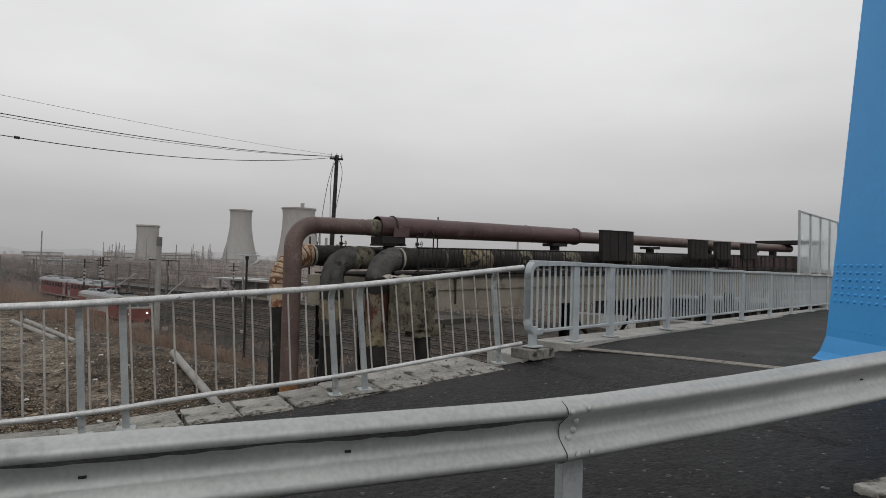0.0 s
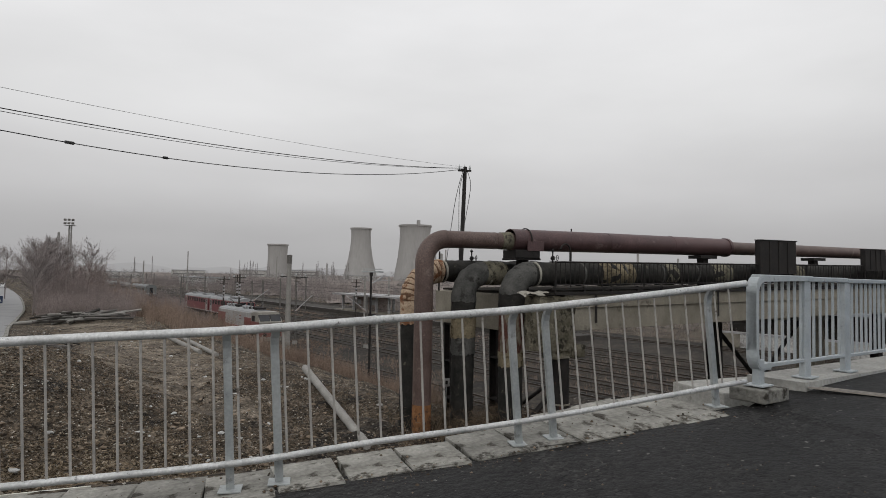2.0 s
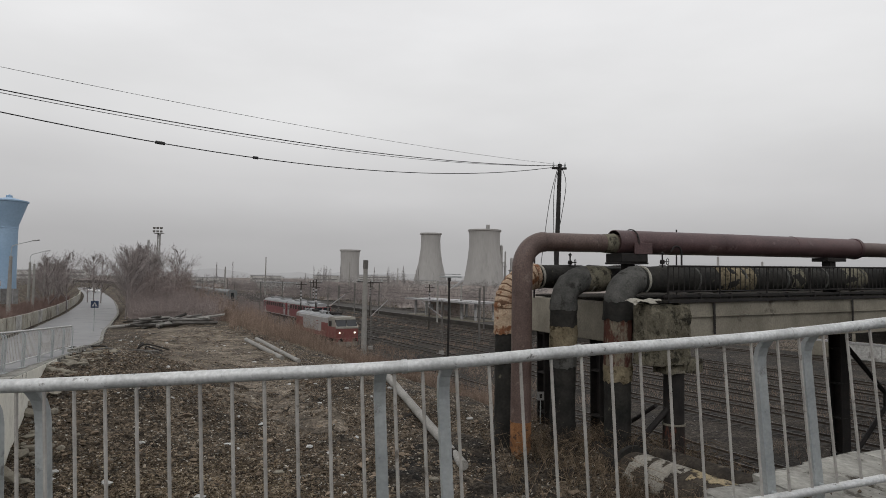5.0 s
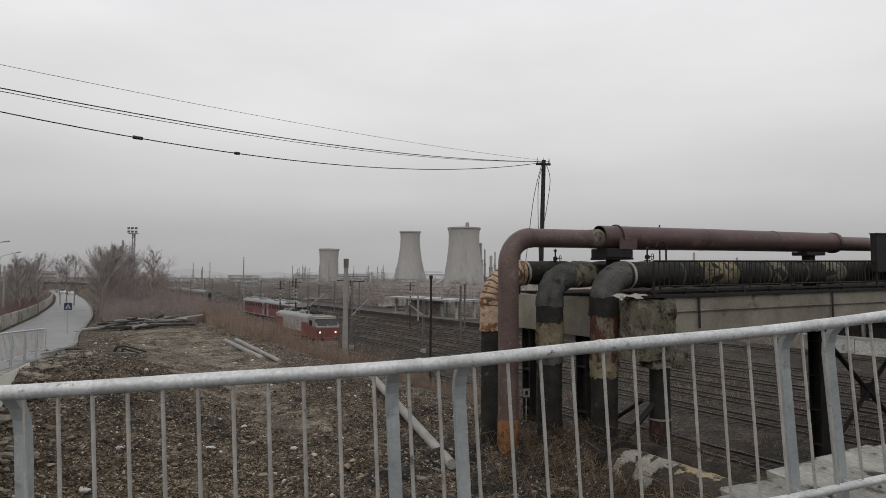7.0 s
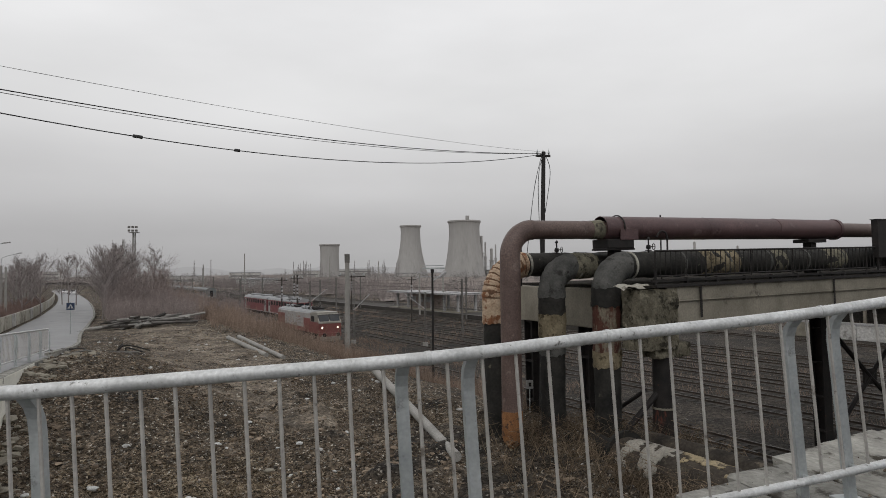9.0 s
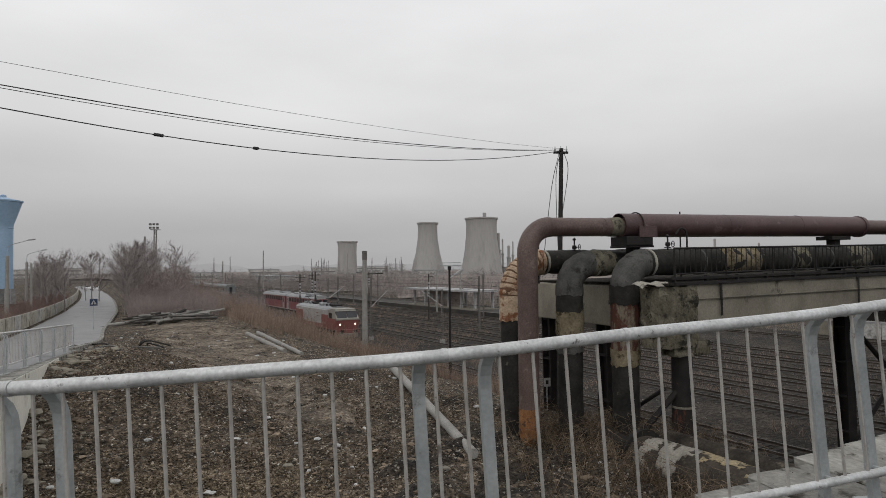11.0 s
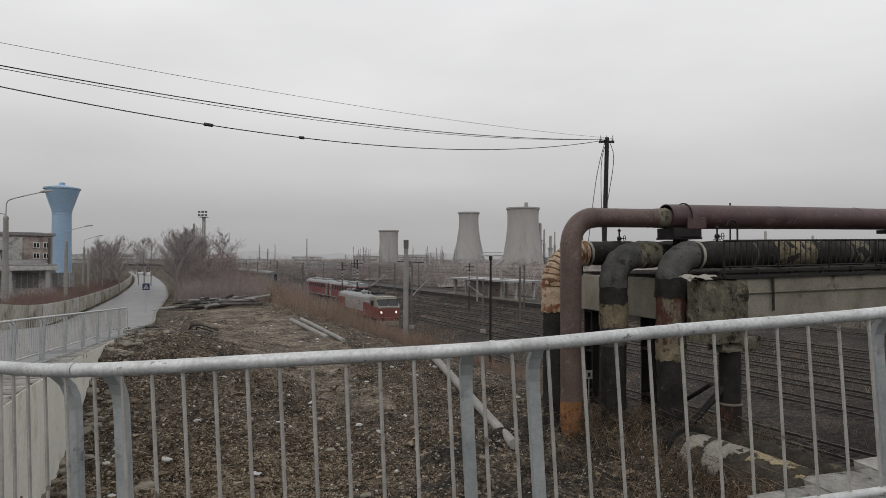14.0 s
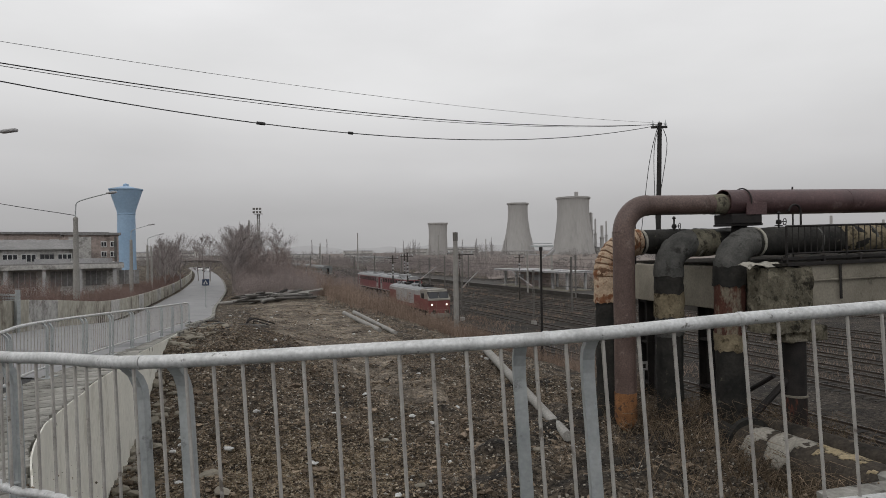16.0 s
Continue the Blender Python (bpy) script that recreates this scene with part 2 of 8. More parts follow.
GRIME_SHADE = surf("road_grime_and_shade", (0.045, 0.046, 0.044), (0.12, 0.122, 0.117), 5, 0.8, 0.0, 0.001, 40)
BAND_DARK = surf("rusty_band_base", (0.085, 0.047, 0.030), (0.18, 0.105, 0.066), 3, 0.9, 0.0, 0.008, 20, spec=0.15)
RUST_STREAK = surf("tar_with_rust_streaks", (0.018, 0.016, 0.015), (0.042, 0.034, 0.030), 2.0, 0.8, 0.0, 0.01, 20, c=(0.11, 0.040, 0.028), c_at=0.56, c_scale=3.5, spec=0.2, stretch=(1.6, 1.6, 0.45))
DULL_TAR = surf("dull_tar", (0.014, 0.013, 0.012), (0.040, 0.036, 0.031), 1.5, 0.97, 0.0, 0.02, 14, c=(0.075, 0.066, 0.052), c_at=0.62, c_scale=3.0, spec=0.02, grain=0.5)



def pebbly(name, dark, mid, pale, patch=0.8, cell=26.0, spread=0.75, flecks=None, relief=0.03, rough=0.92, fleck_at=0.955):
    """Loose ground: broad patches of three earth colours, single grains of their own tone, sparse pale flecks and relief."""
    m = bpy.data.materials.new(name)
    m.use_nodes = True
    n, l = m.node_tree.nodes, m.node_tree.links
    bs = n["Principled BSDF"]
    co = n.new("ShaderNodeTexCoord")
    big = n.new("ShaderNodeTexNoise")
    big.inputs["Scale"].default_value, big.inputs["Detail"].default_value, big.inputs["Roughness"].default_value = patch, 8, 0.68
    warp = n.new("ShaderNodeTexNoise")
    warp.inputs["Scale"].default_value, warp.inputs["Detail"].default_value = cell * 0.6, 3
    add = n.new("ShaderNodeMix")
    add.data_type = "VECTOR"
    add.inputs["Factor"].default_value = 0.03
    l.new(co.outputs["Object"], big.inputs["Vector"])
    l.new(co.outputs["Object"], warp.inputs["Vector"])
    l.new(co.outputs["Object"], add.inputs[4])
    l.new(warp.outputs["Color"], add.inputs[5])
    rp = n.new("ShaderNodeValToRGB")
    e = rp.color_ramp.elements
    e[0].position, e[0].color = 0.36, (*dark, 1)
    e[1].position, e[1].color = 0.66, (*pale, 1)
    k = e.new(0.50)
    k.color = (*mid, 1)
    l.new(big.outputs["Fac"], rp.inputs[0])
    col = rp.outputs[0]
    heights = []
    for size, amount in ((cell, spread), (cell * 0.37, spread * 0.6)):
        vo = n.new("ShaderNodeTexVoronoi")
        vo.inputs["Scale"].default_value = size
        l.new(add.outputs[1], vo.inputs["Vector"])
        sep = n.new("ShaderNodeSeparateColor")
        l.new(vo.outputs["Color"], sep.inputs[0])
        mr = n.new("ShaderNodeMapRange")
        mr.inputs["To Min"].default_value, mr.inputs["To Max"].default_value = 1 - amount, 1 + amount
        l.new(sep.outputs[0], mr.inputs["Value"])
        mx = n.new("ShaderNodeMix")
        mx.data_type, mx.blend_type = "RGBA", "MULTIPLY"
        mx.inputs["Factor"].default_value = 1.0
        l.new(col, mx.inputs[6])
        l.new(mr.outputs[0], mx.inputs[7])
        col = mx.outputs[2]
        heights.append(vo.outputs["Distance"])
        if flecks and size == cell:
            gt = n.new("ShaderNodeMapRange")
            gt.inputs["From Min"].default_value, gt.inputs["From Max"].default_value = fleck_at, fleck_at + 0.01
            l.new(sep.outputs[1], gt.inputs["Value"])
            fm = n.new("ShaderNodeMix")
            fm.data_type = "RGBA"
            l.new(gt.outputs[0], fm.inputs["Factor"])
            l.new(col, fm.inputs[6])
            fm.inputs[7].default_value = (*flecks, 1)
            col = fm.outputs[2]
    l.new(col, bs.inputs["Base Color"])
    rr = n.new("ShaderNodeMapRange")
    rr.inputs["From Min"].default_value, rr.inputs["From Max"].default_value = 0.35, 0.65
    rr.inputs["To Min"].default_value, rr.inputs["To Max"].default_value = rough - 0.25 * (1 - rough) - 0.05, min(1.0, rough + 0.08)
    l.new(big.outputs["Fac"], rr.inputs["Value"])
    l.new(rr.outputs[0], bs.inputs["Roughness"])
    bs.inputs["Specular IOR Level"].default_value = 0.18 if rough > 0.8 else 0.2
    nrm = None
    for h, d in zip(heights, (relief * 0.6, relief)):
        bp = n.new("ShaderNodeBump")
        bp.invert = True
        bp.inputs["Strength"].default_value, bp.inputs["Distance"].default_value = 0.9, d
        l.new(h, bp.inputs["Height"])
        if nrm:
            l.new(nrm, bp.inputs["Normal"])
        nrm = bp.outputs[0]
    l.new(nrm, bs.inputs["Normal"])
    return m


def shades(name, colours, rough=0.9):
    """Each loose piece takes one of the colours of a ramp."""
    m = bpy.data.materials.new(name)
    m.use_nodes = True
    n, l = m.node_tree.nodes, m.node_tree.links
    bs = n["Principled BSDF"]
    g = n.new("ShaderNodeNewGeometry")
    rp = n.new("ShaderNodeValToRGB")
    e = rp.color_ramp.elements
    e[0].position, e[0].color = 0.0, (*colours[0], 1)
    e[1].position, e[1].color = 1.0, (*colours[-1], 1)
    for i, c in enumerate(colours[1:-1]):
        k = e.new((i + 1) / (len(colours) - 1))
        k.color = (*c, 1)
    l.new(g.outputs["Random Per Island"], rp.inputs[0])
    l.new(rp.outputs[0], bs.inputs["Base Color"])
    bs.inputs["Roughness"].default_value = rough
    bs.inputs["Specular IOR Level"].default_value = 0.2
    return m


DIRT = pebbly("dirt", (0.016, 0.014, 0.012), (0.074, 0.058, 0.042), (0.145, 0.118, 0.090), 0.6, 21.0, 0.78, (0.34, 0.32, 0.28))
BALLAST = pebbly("ballast", (0.016, 0.014, 0.0125), (0.036, 0.031, 0.026), (0.068, 0.057, 0.047), 0.30, 11.0, 0.6, (0.20, 0.19, 0.17), 0.05, 0.92, 0.988)
ASPHALT = pebbly("asphalt", (0.005, 0.005, 0.0053), (0.0125, 0.0122, 0.012), (0.030, 0.029, 0.028), 1.3, 52.0, 0.75, (0.17, 0.165, 0.15), 0.005, 0.68, 0.991)
LEAF_TAN = shades("tan_leaves", ((0.06, 0.045, 0.03), (0.13, 0.098, 0.064), (0.21, 0.162, 0.11), (0.29, 0.235, 0.165), (0.36, 0.31, 0.24)))
LEAF = shades("dead_leaves", ((0.022, 0.017, 0.013), (0.062, 0.044, 0.030), (0.12, 0.087, 0.059), (0.185, 0.144, 0.104), (0.28, 0.236, 0.18)))
GRAVEL = shades("gravel", ((0.025, 0.022, 0.019), (0.058, 0.050, 0.042), (0.10, 0.088, 0.073), (0.15, 0.134, 0.114), (0.27, 0.25, 0.22)))

# ---- builders ----


def mesh(name, vf, material, parent=None, label="", smooth=False, at=None):
    v, f = vf
    me = bpy.data.meshes.new(name)
    me.from_pydata([tuple(p) for p in v], [], [tuple(q) for q in f])
    me.materials.append(material)
    me.validate()
    if smooth:
        me.shade_smooth()
        me.set_sharp_from_angle(angle=radians(40))
    ob = new(name, me)
    if at is not None:
        ob.matrix_world = at
    if parent:
        ob.parent = parent
    if label:
        ob["label"] = label
    return ob


def piece(name, me, parent, m):
    """One more object on a mesh that alike pieces share."""
    ob = new(name, me)
    ob.parent = parent
    ob.matrix_basis = m
    return ob


def thing(name, label, category, at=(0, 0, 0), group="", kind="", turn=0.0):
    ob = new(name)
    ob.empty_display_size = 0.2
    ob.matrix_world = pose(*at, 0, 0, turn)
    return tagged(ob, label, category, group, kind)


def join(*bits):
    v, f = [], []
    for a, b in bits:
        k = len(v)
        v += list(a)
        f += [tuple(i + k for i in q) for q in b]
    return v, f


def move(vf, m):
    return [m @ Vector(p) for p in vf[0]], vf[1]


def box(sx, sy, sz, c=(0, 0, 0), bevel=0.0):
    """A box about c; with bevel its edges are cut."""
    if not bevel:
        v = [Vector((c[0] + i * sx / 2, c[1] + j * sy / 2, c[2] + k * sz / 2)) for i in (-1, 1) for j in (-1, 1) for k in (-1, 1)]
        return v, [(0, 1, 3, 2), (4, 6, 7, 5), (0, 4, 5, 1), (2, 3, 7, 6), (0, 2, 6, 4), (1, 5, 7, 3)]
    bm = bmesh.new()
    bmesh.ops.create_cube(bm, size=1)
    bmesh.ops.scale(bm, vec=(sx, sy, sz), verts=bm.verts)
    bmesh.ops.bevel(bm, geom=bm.edges[:], offset=bevel, segments=2, affect="EDGES", profile=0.5)
    bmesh.ops.translate(bm, vec=c, verts=bm.verts)
    bm.verts.index_update()
    out = [p.co.copy() for p in bm.verts], [tuple(q.index for q in f.verts) for f in bm.faces]
    bm.free()
    return out


def tube(path, r, seg=12, caps=True):
    """A round bar along a path; r is one radius or one for each point."""
    path = [Vector(p) for p in path]
    rs = r if isinstance(r, (list, tuple)) else [r] * len(path)
    v, f, side = [], [], None
    for i, p in enumerate(path):
        t = (path[min(i + 1, len(path) - 1)] - path[max(i - 1, 0)]).normalized()
        if side is None:
            side = t.cross(Vector((0, 0, 1)) if abs(t.z) < 0.9 else Vector((0, 1, 0))).normalized()
        side = (side - t * side.dot(t)).normalized()
        up = t.cross(side)
        v += [p + rs[i] * (math.cos(a) * side + math.sin(a) * up) for a in (2 * math.pi * k / seg for k in range(seg))]
    for i in range(len(path) - 1):
        f += [(i * seg + k, i * seg + (k + 1) % seg, (i + 1) * seg + (k + 1) % seg, (i + 1) * seg + k) for k in range(seg)]
    if caps:
        f += [tuple(range(seg - 1, -1, -1)), tuple(range((len(path) - 1) * seg, len(path) * seg))]
    return v, f


def sweep(path, shape, closed=True, caps=True):
    """A section of (across, up) swept along a path; across is to the path's left."""
    path = [Vector(p) for p in path]
    n, v, f = len(shape), [], []
    for i, p in enumerate(path):
        t = path[min(i + 1, len(path) - 1)] - path[max(i - 1, 0)]
        left = Vector((-t.y, t.x, 0)).normalized()
        v += [p + a * left + Vector((0, 0, b)) for a, b in shape]
    for i in range(len(path) - 1):
        f += [(i * n + k, (i + 1) * n + k, (i + 1) * n + (k + 1) % n, i * n + (k + 1) % n) for k in range(n if closed else n - 1)]
    if closed and caps:
        f += [tuple(range(n)), tuple(range(len(path) * n - 1, (len(path) - 1) * n - 1, -1))]
    return v, f


def lathe(rows, seg=32):
    """A round body from (radius, height) rows."""
    v = [Vector((r * math.cos(2 * math.pi * k / seg), r * math.sin(2 * math.pi * k / seg), z)) for r, z in rows for k in range(seg)]
    f = [(i * seg + k, i * seg + (k + 1) % seg, (i + 1) * seg + (k + 1) % seg, (i + 1) * seg + k) for i in range(len(rows) - 1) for k in range(seg)]
    return v, f


def smooth_line(pts, step):
    """Points at even steps along a smooth line through pts."""
    pts = [Vector(p) for p in pts]
    dense = []
    for i in range(len(pts) - 1):
        p0, p1, p2, p3 = pts[max(i - 1, 0)], pts[i], pts[i + 1], pts[min(i + 2, len(pts) - 1)]
        for k in range(24):
            t = k / 24
            dense.append(0.5 * (2 * p1 + (p2 - p0) * t + (2 * p0 - 5 * p1 + 4 * p2 - p3) * t * t + (3 * p1 - p0 - 3 * p2 + p3) * t**3))
    dense.append(pts[-1])
    arc = np.r_[0, np.cumsum([(b - a).length for a, b in zip(dense, dense[1:])])]
    xyz = np.array(dense)
    at = np.linspace(0, arc[-1], max(2, int(arc[-1] / step) + 1))
    return [Vector([np.interp(s, arc, xyz[:, n]) for n in range(3)]) for s in at]


class Line:
    """A polyline by its arc length."""

    def __init__(self, pts):
        self.xyz = np.array([tuple(p) for p in pts])
        self.arc = np.r_[0, np.cumsum(np.linalg.norm(np.diff(self.xyz, axis=0), axis=1))]
        self.length = float(self.arc[-1])

    def at(self, s):
        return Vector([float(np.interp(s, self.arc, self.xyz[:, n])) for n in range(3)])

    def left(self, s):
        t = self.at(min(s + 0.05, self.length)) - self.at(max(s - 0.05, 0))
        return Vector((-t.y, t.x, 0)).normalized()

    def near(self, x, y):
        return float(self.arc[np.argmin(np.hypot(self.xyz[:, 0] - x, self.xyz[:, 1] - y))])

    def cut(self, a, b, step=0.15):
        n = max(2, int(abs(b - a) / step) + 1)
        return [self.at(s) for s in np.linspace(a, b, n)]


def ease(a, b, x):
    t = min(1.0, max(0.0, (x - a) / (b - a)))
    return t * t * (3 - 2 * t)


def lumps(x, y, size, seed=0.0):
    return noise.noise(Vector((x / size + seed, y / size - seed, seed * 0.37)))


SLEEPER_STEEL = surf("worn_joint_steel", (0.17, 0.15, 0.13), (0.27, 0.245, 0.215), 3, 0.5, 0.3)

# ---- the plan ----
# the line of the near handrail, from the bridge end round the bend and down the slip road
RAIL_LINE = Line(smooth_line([(4.72, 3.94, 1.475), (2.614, 3.71, 1.248), (1.317, 3.55, 1.160), (0.4, 3.385, 1.10), (-0.5, 3.335, 1.058), (-1.372, 3.36, 1.012), (-2.03, 3.72, 0.97), (-2.62, 4.05, 0.93),
                             (-4.5, 5.95, 0.70), (-6.1, 8.1, 0.45), (-7.58, 10.35, 0.25), (-8.25, 12.33, 0.20), (-10.6, 20.3, -0.28), (-13.02, 28.4, -0.77)], 0.05))
RAIL_UP = 1.085
# the railway runs this way; q is the distance across it
TRACK_DIR = Vector((-0.427, 0.904, 0))
TRACK_ACROSS = Vector((0.904, 0.427, 0))
BED = -7.25
# the pipe bridge: s along it, n across it (away from the road bridge)
PIPE_U = Vector((0.9507, 0.3100, 0))
PIPE_N = Vector((-0.3100, 0.9507, 0))
PIPE_O = Vector((7.07, 18.0, 0))
PIPE_TURN = math.degrees(math.atan2(PIPE_U.y, PIPE_U.x))
RISE = 0.018
# the parapet on the bridge
FENCE_U = Vector((0.915, 0.403, 0))
FENCE_O = Vector((4.77, 3.95, 0))


def pb(s, n, z):
    return PIPE_O + PIPE_U * float(s) + PIPE_N * float(n) + Vector((0, 0, z + RISE * s))


def deck_z(x):
    """Height of the asphalt by the handrail, along the bridge approach."""
    return float(np.interp(x, [-30, -3, 0.4, 2.6, 4.7, 6.5, 60], [-0.45, -0.08, 0.0, 0.17, 0.40, 0.50, 0.45]))


# right and left edges of the slip road
ROAD_R = Line(smooth_line([(-8.25, 12.33, -0.9), (-10.6, 20.3, -1.36), (-13.0, 28.4, -1.86), (-17.7, 41.8, -2.9), (-24, 57, -3.6), (-29.8, 72.4, -4.0), (-38.7, 95.6, -4.15), (-58, 140, -4.3), (-90, 208, -4.5), (-150, 330, -5)], 1.0))
ROAD_L = Line(smooth_line([(-15.0, 12.0, -0.9), (-17.0, 20.3, -1.36), (-19.3, 28.6, -1.86), (-23.6, 41.0, -2.9), (-30.3, 57, -3.6), (-37.3, 74.4, -4.0), (-46, 97, -4.15), (-65, 142, -4.3), (-97, 210, -4.5), (-159, 332, -5)], 1.0))


def road_side(x, y):
    """How far right of the slip road's right edge a place lies, and the road's height beside it."""
    d = np.hypot(ROAD_R.xyz[:, 0] - x, ROAD_R.xyz[:, 1] - y)
    i = int(np.argmin(d))
    j = min(i + 1, len(d) - 1)
    i0 = j - 1
    t = ROAD_R.xyz[j] - ROAD_R.xyz[i0]
    away = (x - ROAD_R.xyz[i, 0]) * t[1] - (y - ROAD_R.xyz[i, 1]) * t[0]
    return float(d[i]) * (1 if away > 0 else -1), float(ROAD_R.xyz[i, 2])


def land(x, y):
    """Height of the open ground."""
    q = x * 0.904 + y * 0.427
    z = -3.35 + (BED + 3.35) * ease(13.2, 24.5, q)
    z += 2.2 * ease(84, 130, q) + 1.5 * ease(300, 800, y)
    d, rz = road_side(x, y)
    if d < 8:
        by_wall = z + (max(z, rz - 0.4) - z) * ease(0.0, -2.0, d)
        by_road = rz - 0.12 + (z - rz + 0.12) * ease(1.2, 8.0, d)
        z = by_wall + (by_road - by_wall) * ease(14.5, 23.0, y)
    if d < -8.5:
        z += 1.2 * ease(-8.5, -16, d)
    if 6 < x < 12 and 6 < y < 17:
        off = abs(x - float(np.interp(y, [6.5, 9.8, 13.3, 16.1], [10.6, 9.4, 8.1, 6.85]))) * 0.93
        z -= 0.85 * math.exp(-((max(0.0, off - 0.4) / 0.9) ** 2)) * ease(16.8, 15.4, y)
    rough = 1 - 0.85 * ease(23, 25.5, q)
    rough *= 1 - 0.9 * ease(-0.5, -2.5, d)
    near = rough * (1 - ease(24, 32, y)) * ease(0.4, 1.6, d)
    if near > 0:
        z += near * (0.34 * (abs(lumps(x, y, 1.9, 7.0)) - 0.25) + 0.16 * (abs(lumps(x, y, 0.75, 9.0)) - 0.2) + 0.05 * lumps(x, y, 0.26, 11.0) + 0.03 * lumps(x, y, 0.14, 13.0))
    z += rough * (0.17 * lumps(x, y, 3.1) + 0.11 * lumps(x, y, 1.1, 3.0) + 0.07 * lumps(x, y, 0.5, 5.0))
    return z


# ---- the ground ----
def grid(xs, ys, fz):
    v = [Vector((x, y, fz(x, y))) for y in ys for x in xs]
    n = len(xs)
    return v, [(j * n + i, j * n + i + 1, (j + 1) * n + i + 1, (j + 1) * n + i) for j in range(len(ys) - 1) for i in range(n - 1)]


gx = np.r_[np.array([-2600, -1500, -900, -600, -420, -300, -220, -180, -150]), np.arange(-130, -74, 4.0), np.arange(-74, -16, 2.0), np.arange(-16, -9, 0.22), np.arange(-9, 7.5, 0.10), np.arange(7.5, 12, 0.22), np.arange(12, 30, 1.2), np.arange(30, 90, 5), np.array([100, 130, 170, 230, 320, 450, 650, 950, 1500, 2600])]
gy = np.r_[np.array([-900, -300, -120, -60, -30, -12, -4, 1]), np.arange(4.0, 9, 1.0), np.arange(9, 22, 0.10), np.arange(22, 40, 0.22), np.arange(40, 72, 0.8), np.arange(72, 120, 3.0), np.arange(124, 240, 6.0), np.array([250, 270, 310, 380, 480, 620, 800, 1100, 1600, 2600])]
tagged(mesh("ground", grid(gx, gy, land), DIRT, smooth=True), "churned brown dirt and rubble waste ground", "ground", kind="structure")

# dark soil round the feet of the pipes
DARK_SOIL = pebbly("dark_soil", (0.011, 0.010, 0.009), (0.034, 0.028, 0.022), (0.085, 0.069, 0.052), 1.1, 21.0, 0.75, (0.22, 0.20, 0.17))
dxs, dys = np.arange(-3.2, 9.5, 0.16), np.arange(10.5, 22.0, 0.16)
tagged(mesh("dark_soil", grid(dxs, dys, lambda x, y: land(x, y) + 0.05 + 0.16 * lumps(x, y, 0.8, 2.0) + 0.10 * lumps(x, y, 0.3, 4.0) - 0.35 * max(0, (1.0 - 0.22 * (15 - y)) - x) / 2.6 - 0.3 * ease(19, 22, y) - 0.3 * ease(8, 9.5, x)), DARK_SOIL, smooth=True), "dark soil round the feet of the pipes", "soil", kind="structure")

# the gravel bed of the railway yard, a little proud of the soil
bed_v = [Vector((0, 0, BED + 0.06)) + TRACK_ACROSS * q + TRACK_DIR * r + Vector((0, 0, 0.05 * lumps(q, r, 4.0))) for r in np.linspace(-60, 760, 200) for q in np.linspace(24.5, 82, 24)]
bed_f = [(j * 24 + i, j * 24 + i + 1, (j + 1) * 24 + i + 1, (j + 1) * 24 + i) for j in range(199) for i in range(23)]
tagged(mesh("track_bed", (bed_v, bed_f), BALLAST, smooth=True), "grey-brown gravel ballast of the railway yard", "ballast", kind="structure")

# the slip road
rn = 160
sr = np.linspace(0, 1, rn) ** 1.6
rv = []
for k in sr:
    a, b = ROAD_R.at(k * ROAD_R.length), ROAD_L.at(k * ROAD_L.length)
    rv += [a.lerp(b, w) + Vector((0, 0, 0.06 * (1 - (2 * w - 1) ** 2))) for w in np.linspace(-0.02, 1.02, 7)]
tagged(mesh("road", (rv, [(j * 7 + i, (j + 1) * 7 + i, (j + 1) * 7 + i + 1, j * 7 + i + 1) for j in range(rn - 1) for i in range(6)]), ROAD_GREY, smooth=True), "worn pale grey asphalt slip road going downhill", "road", kind="structure")

# low kerb on the right edge of the slip road
rk = [ROAD_R.at(s_) for s_ in np.arange(16.5, 130, 1.5)]
tagged(mesh("road_kerb", sweep(rk, [(-0.14, -0.3), (0.10, -0.3), (0.10, 0.10), (-0.14, 0.10)]), KERB), "low worn concrete kerb along the slip road", "kerb", kind="structure")

# footway between the handrail and the crash barrier, and round the bend to the slip road
inner = RAIL_LINE.cut(0, RAIL_LINE.near(-8.25, 12.33), 0.3)
outer_pts = Line([(4.95, 0.3, 0.41), (2.6, 0.3, 0.17), (0.4, 0.3, 0.0), (-1.4, 0.3, -0.05), (-6, 0.3, -0.12), (-11.5, 0.3, -0.2), (-15.4, 2.6, -0.45), (-16.2, 8.0, -0.7), (-15.0, 12.0, -0.9)])
fv = []
for i, p in enumerate(inner):
    a = p + Vector((0, 0, -RAIL_UP - 0.012))
    b = outer_pts.at(outer_pts.length * i / (len(inner) - 1))
    for w in np.linspace(-0.01, 1, 9):
        q = a.lerp(b, w)
        fv.append(q + Vector((0, 0, 0.012 * lumps(q.x, q.y, 1.2) - 0.01)))
m9 = len(inner)
pavement = mesh("pavement", (fv, [(j * 9 + i, j * 9 + i + 1, (j + 1) * 9 + i + 1, (j + 1) * 9 + i) for j in range(m9 - 1) for i in range(8)]), ASPHALT, smooth=True)
tagged(pavement, "dark fresh asphalt footway beside the handrail", "pavement", kind="structure")

# carriageway on the road side of the barrier
cx, cy = np.linspace(-28, 60, 60), np.linspace(0.3, -16, 16)
tagged(mesh("carriageway", grid(cx, cy[::-1], lambda x, y: deck_z(x) + 0.004 * (0.3 - y) - 0.004), ASPHALT, smooth=True), "dark asphalt carriageway of the bridge approach", "road", kind="structure")

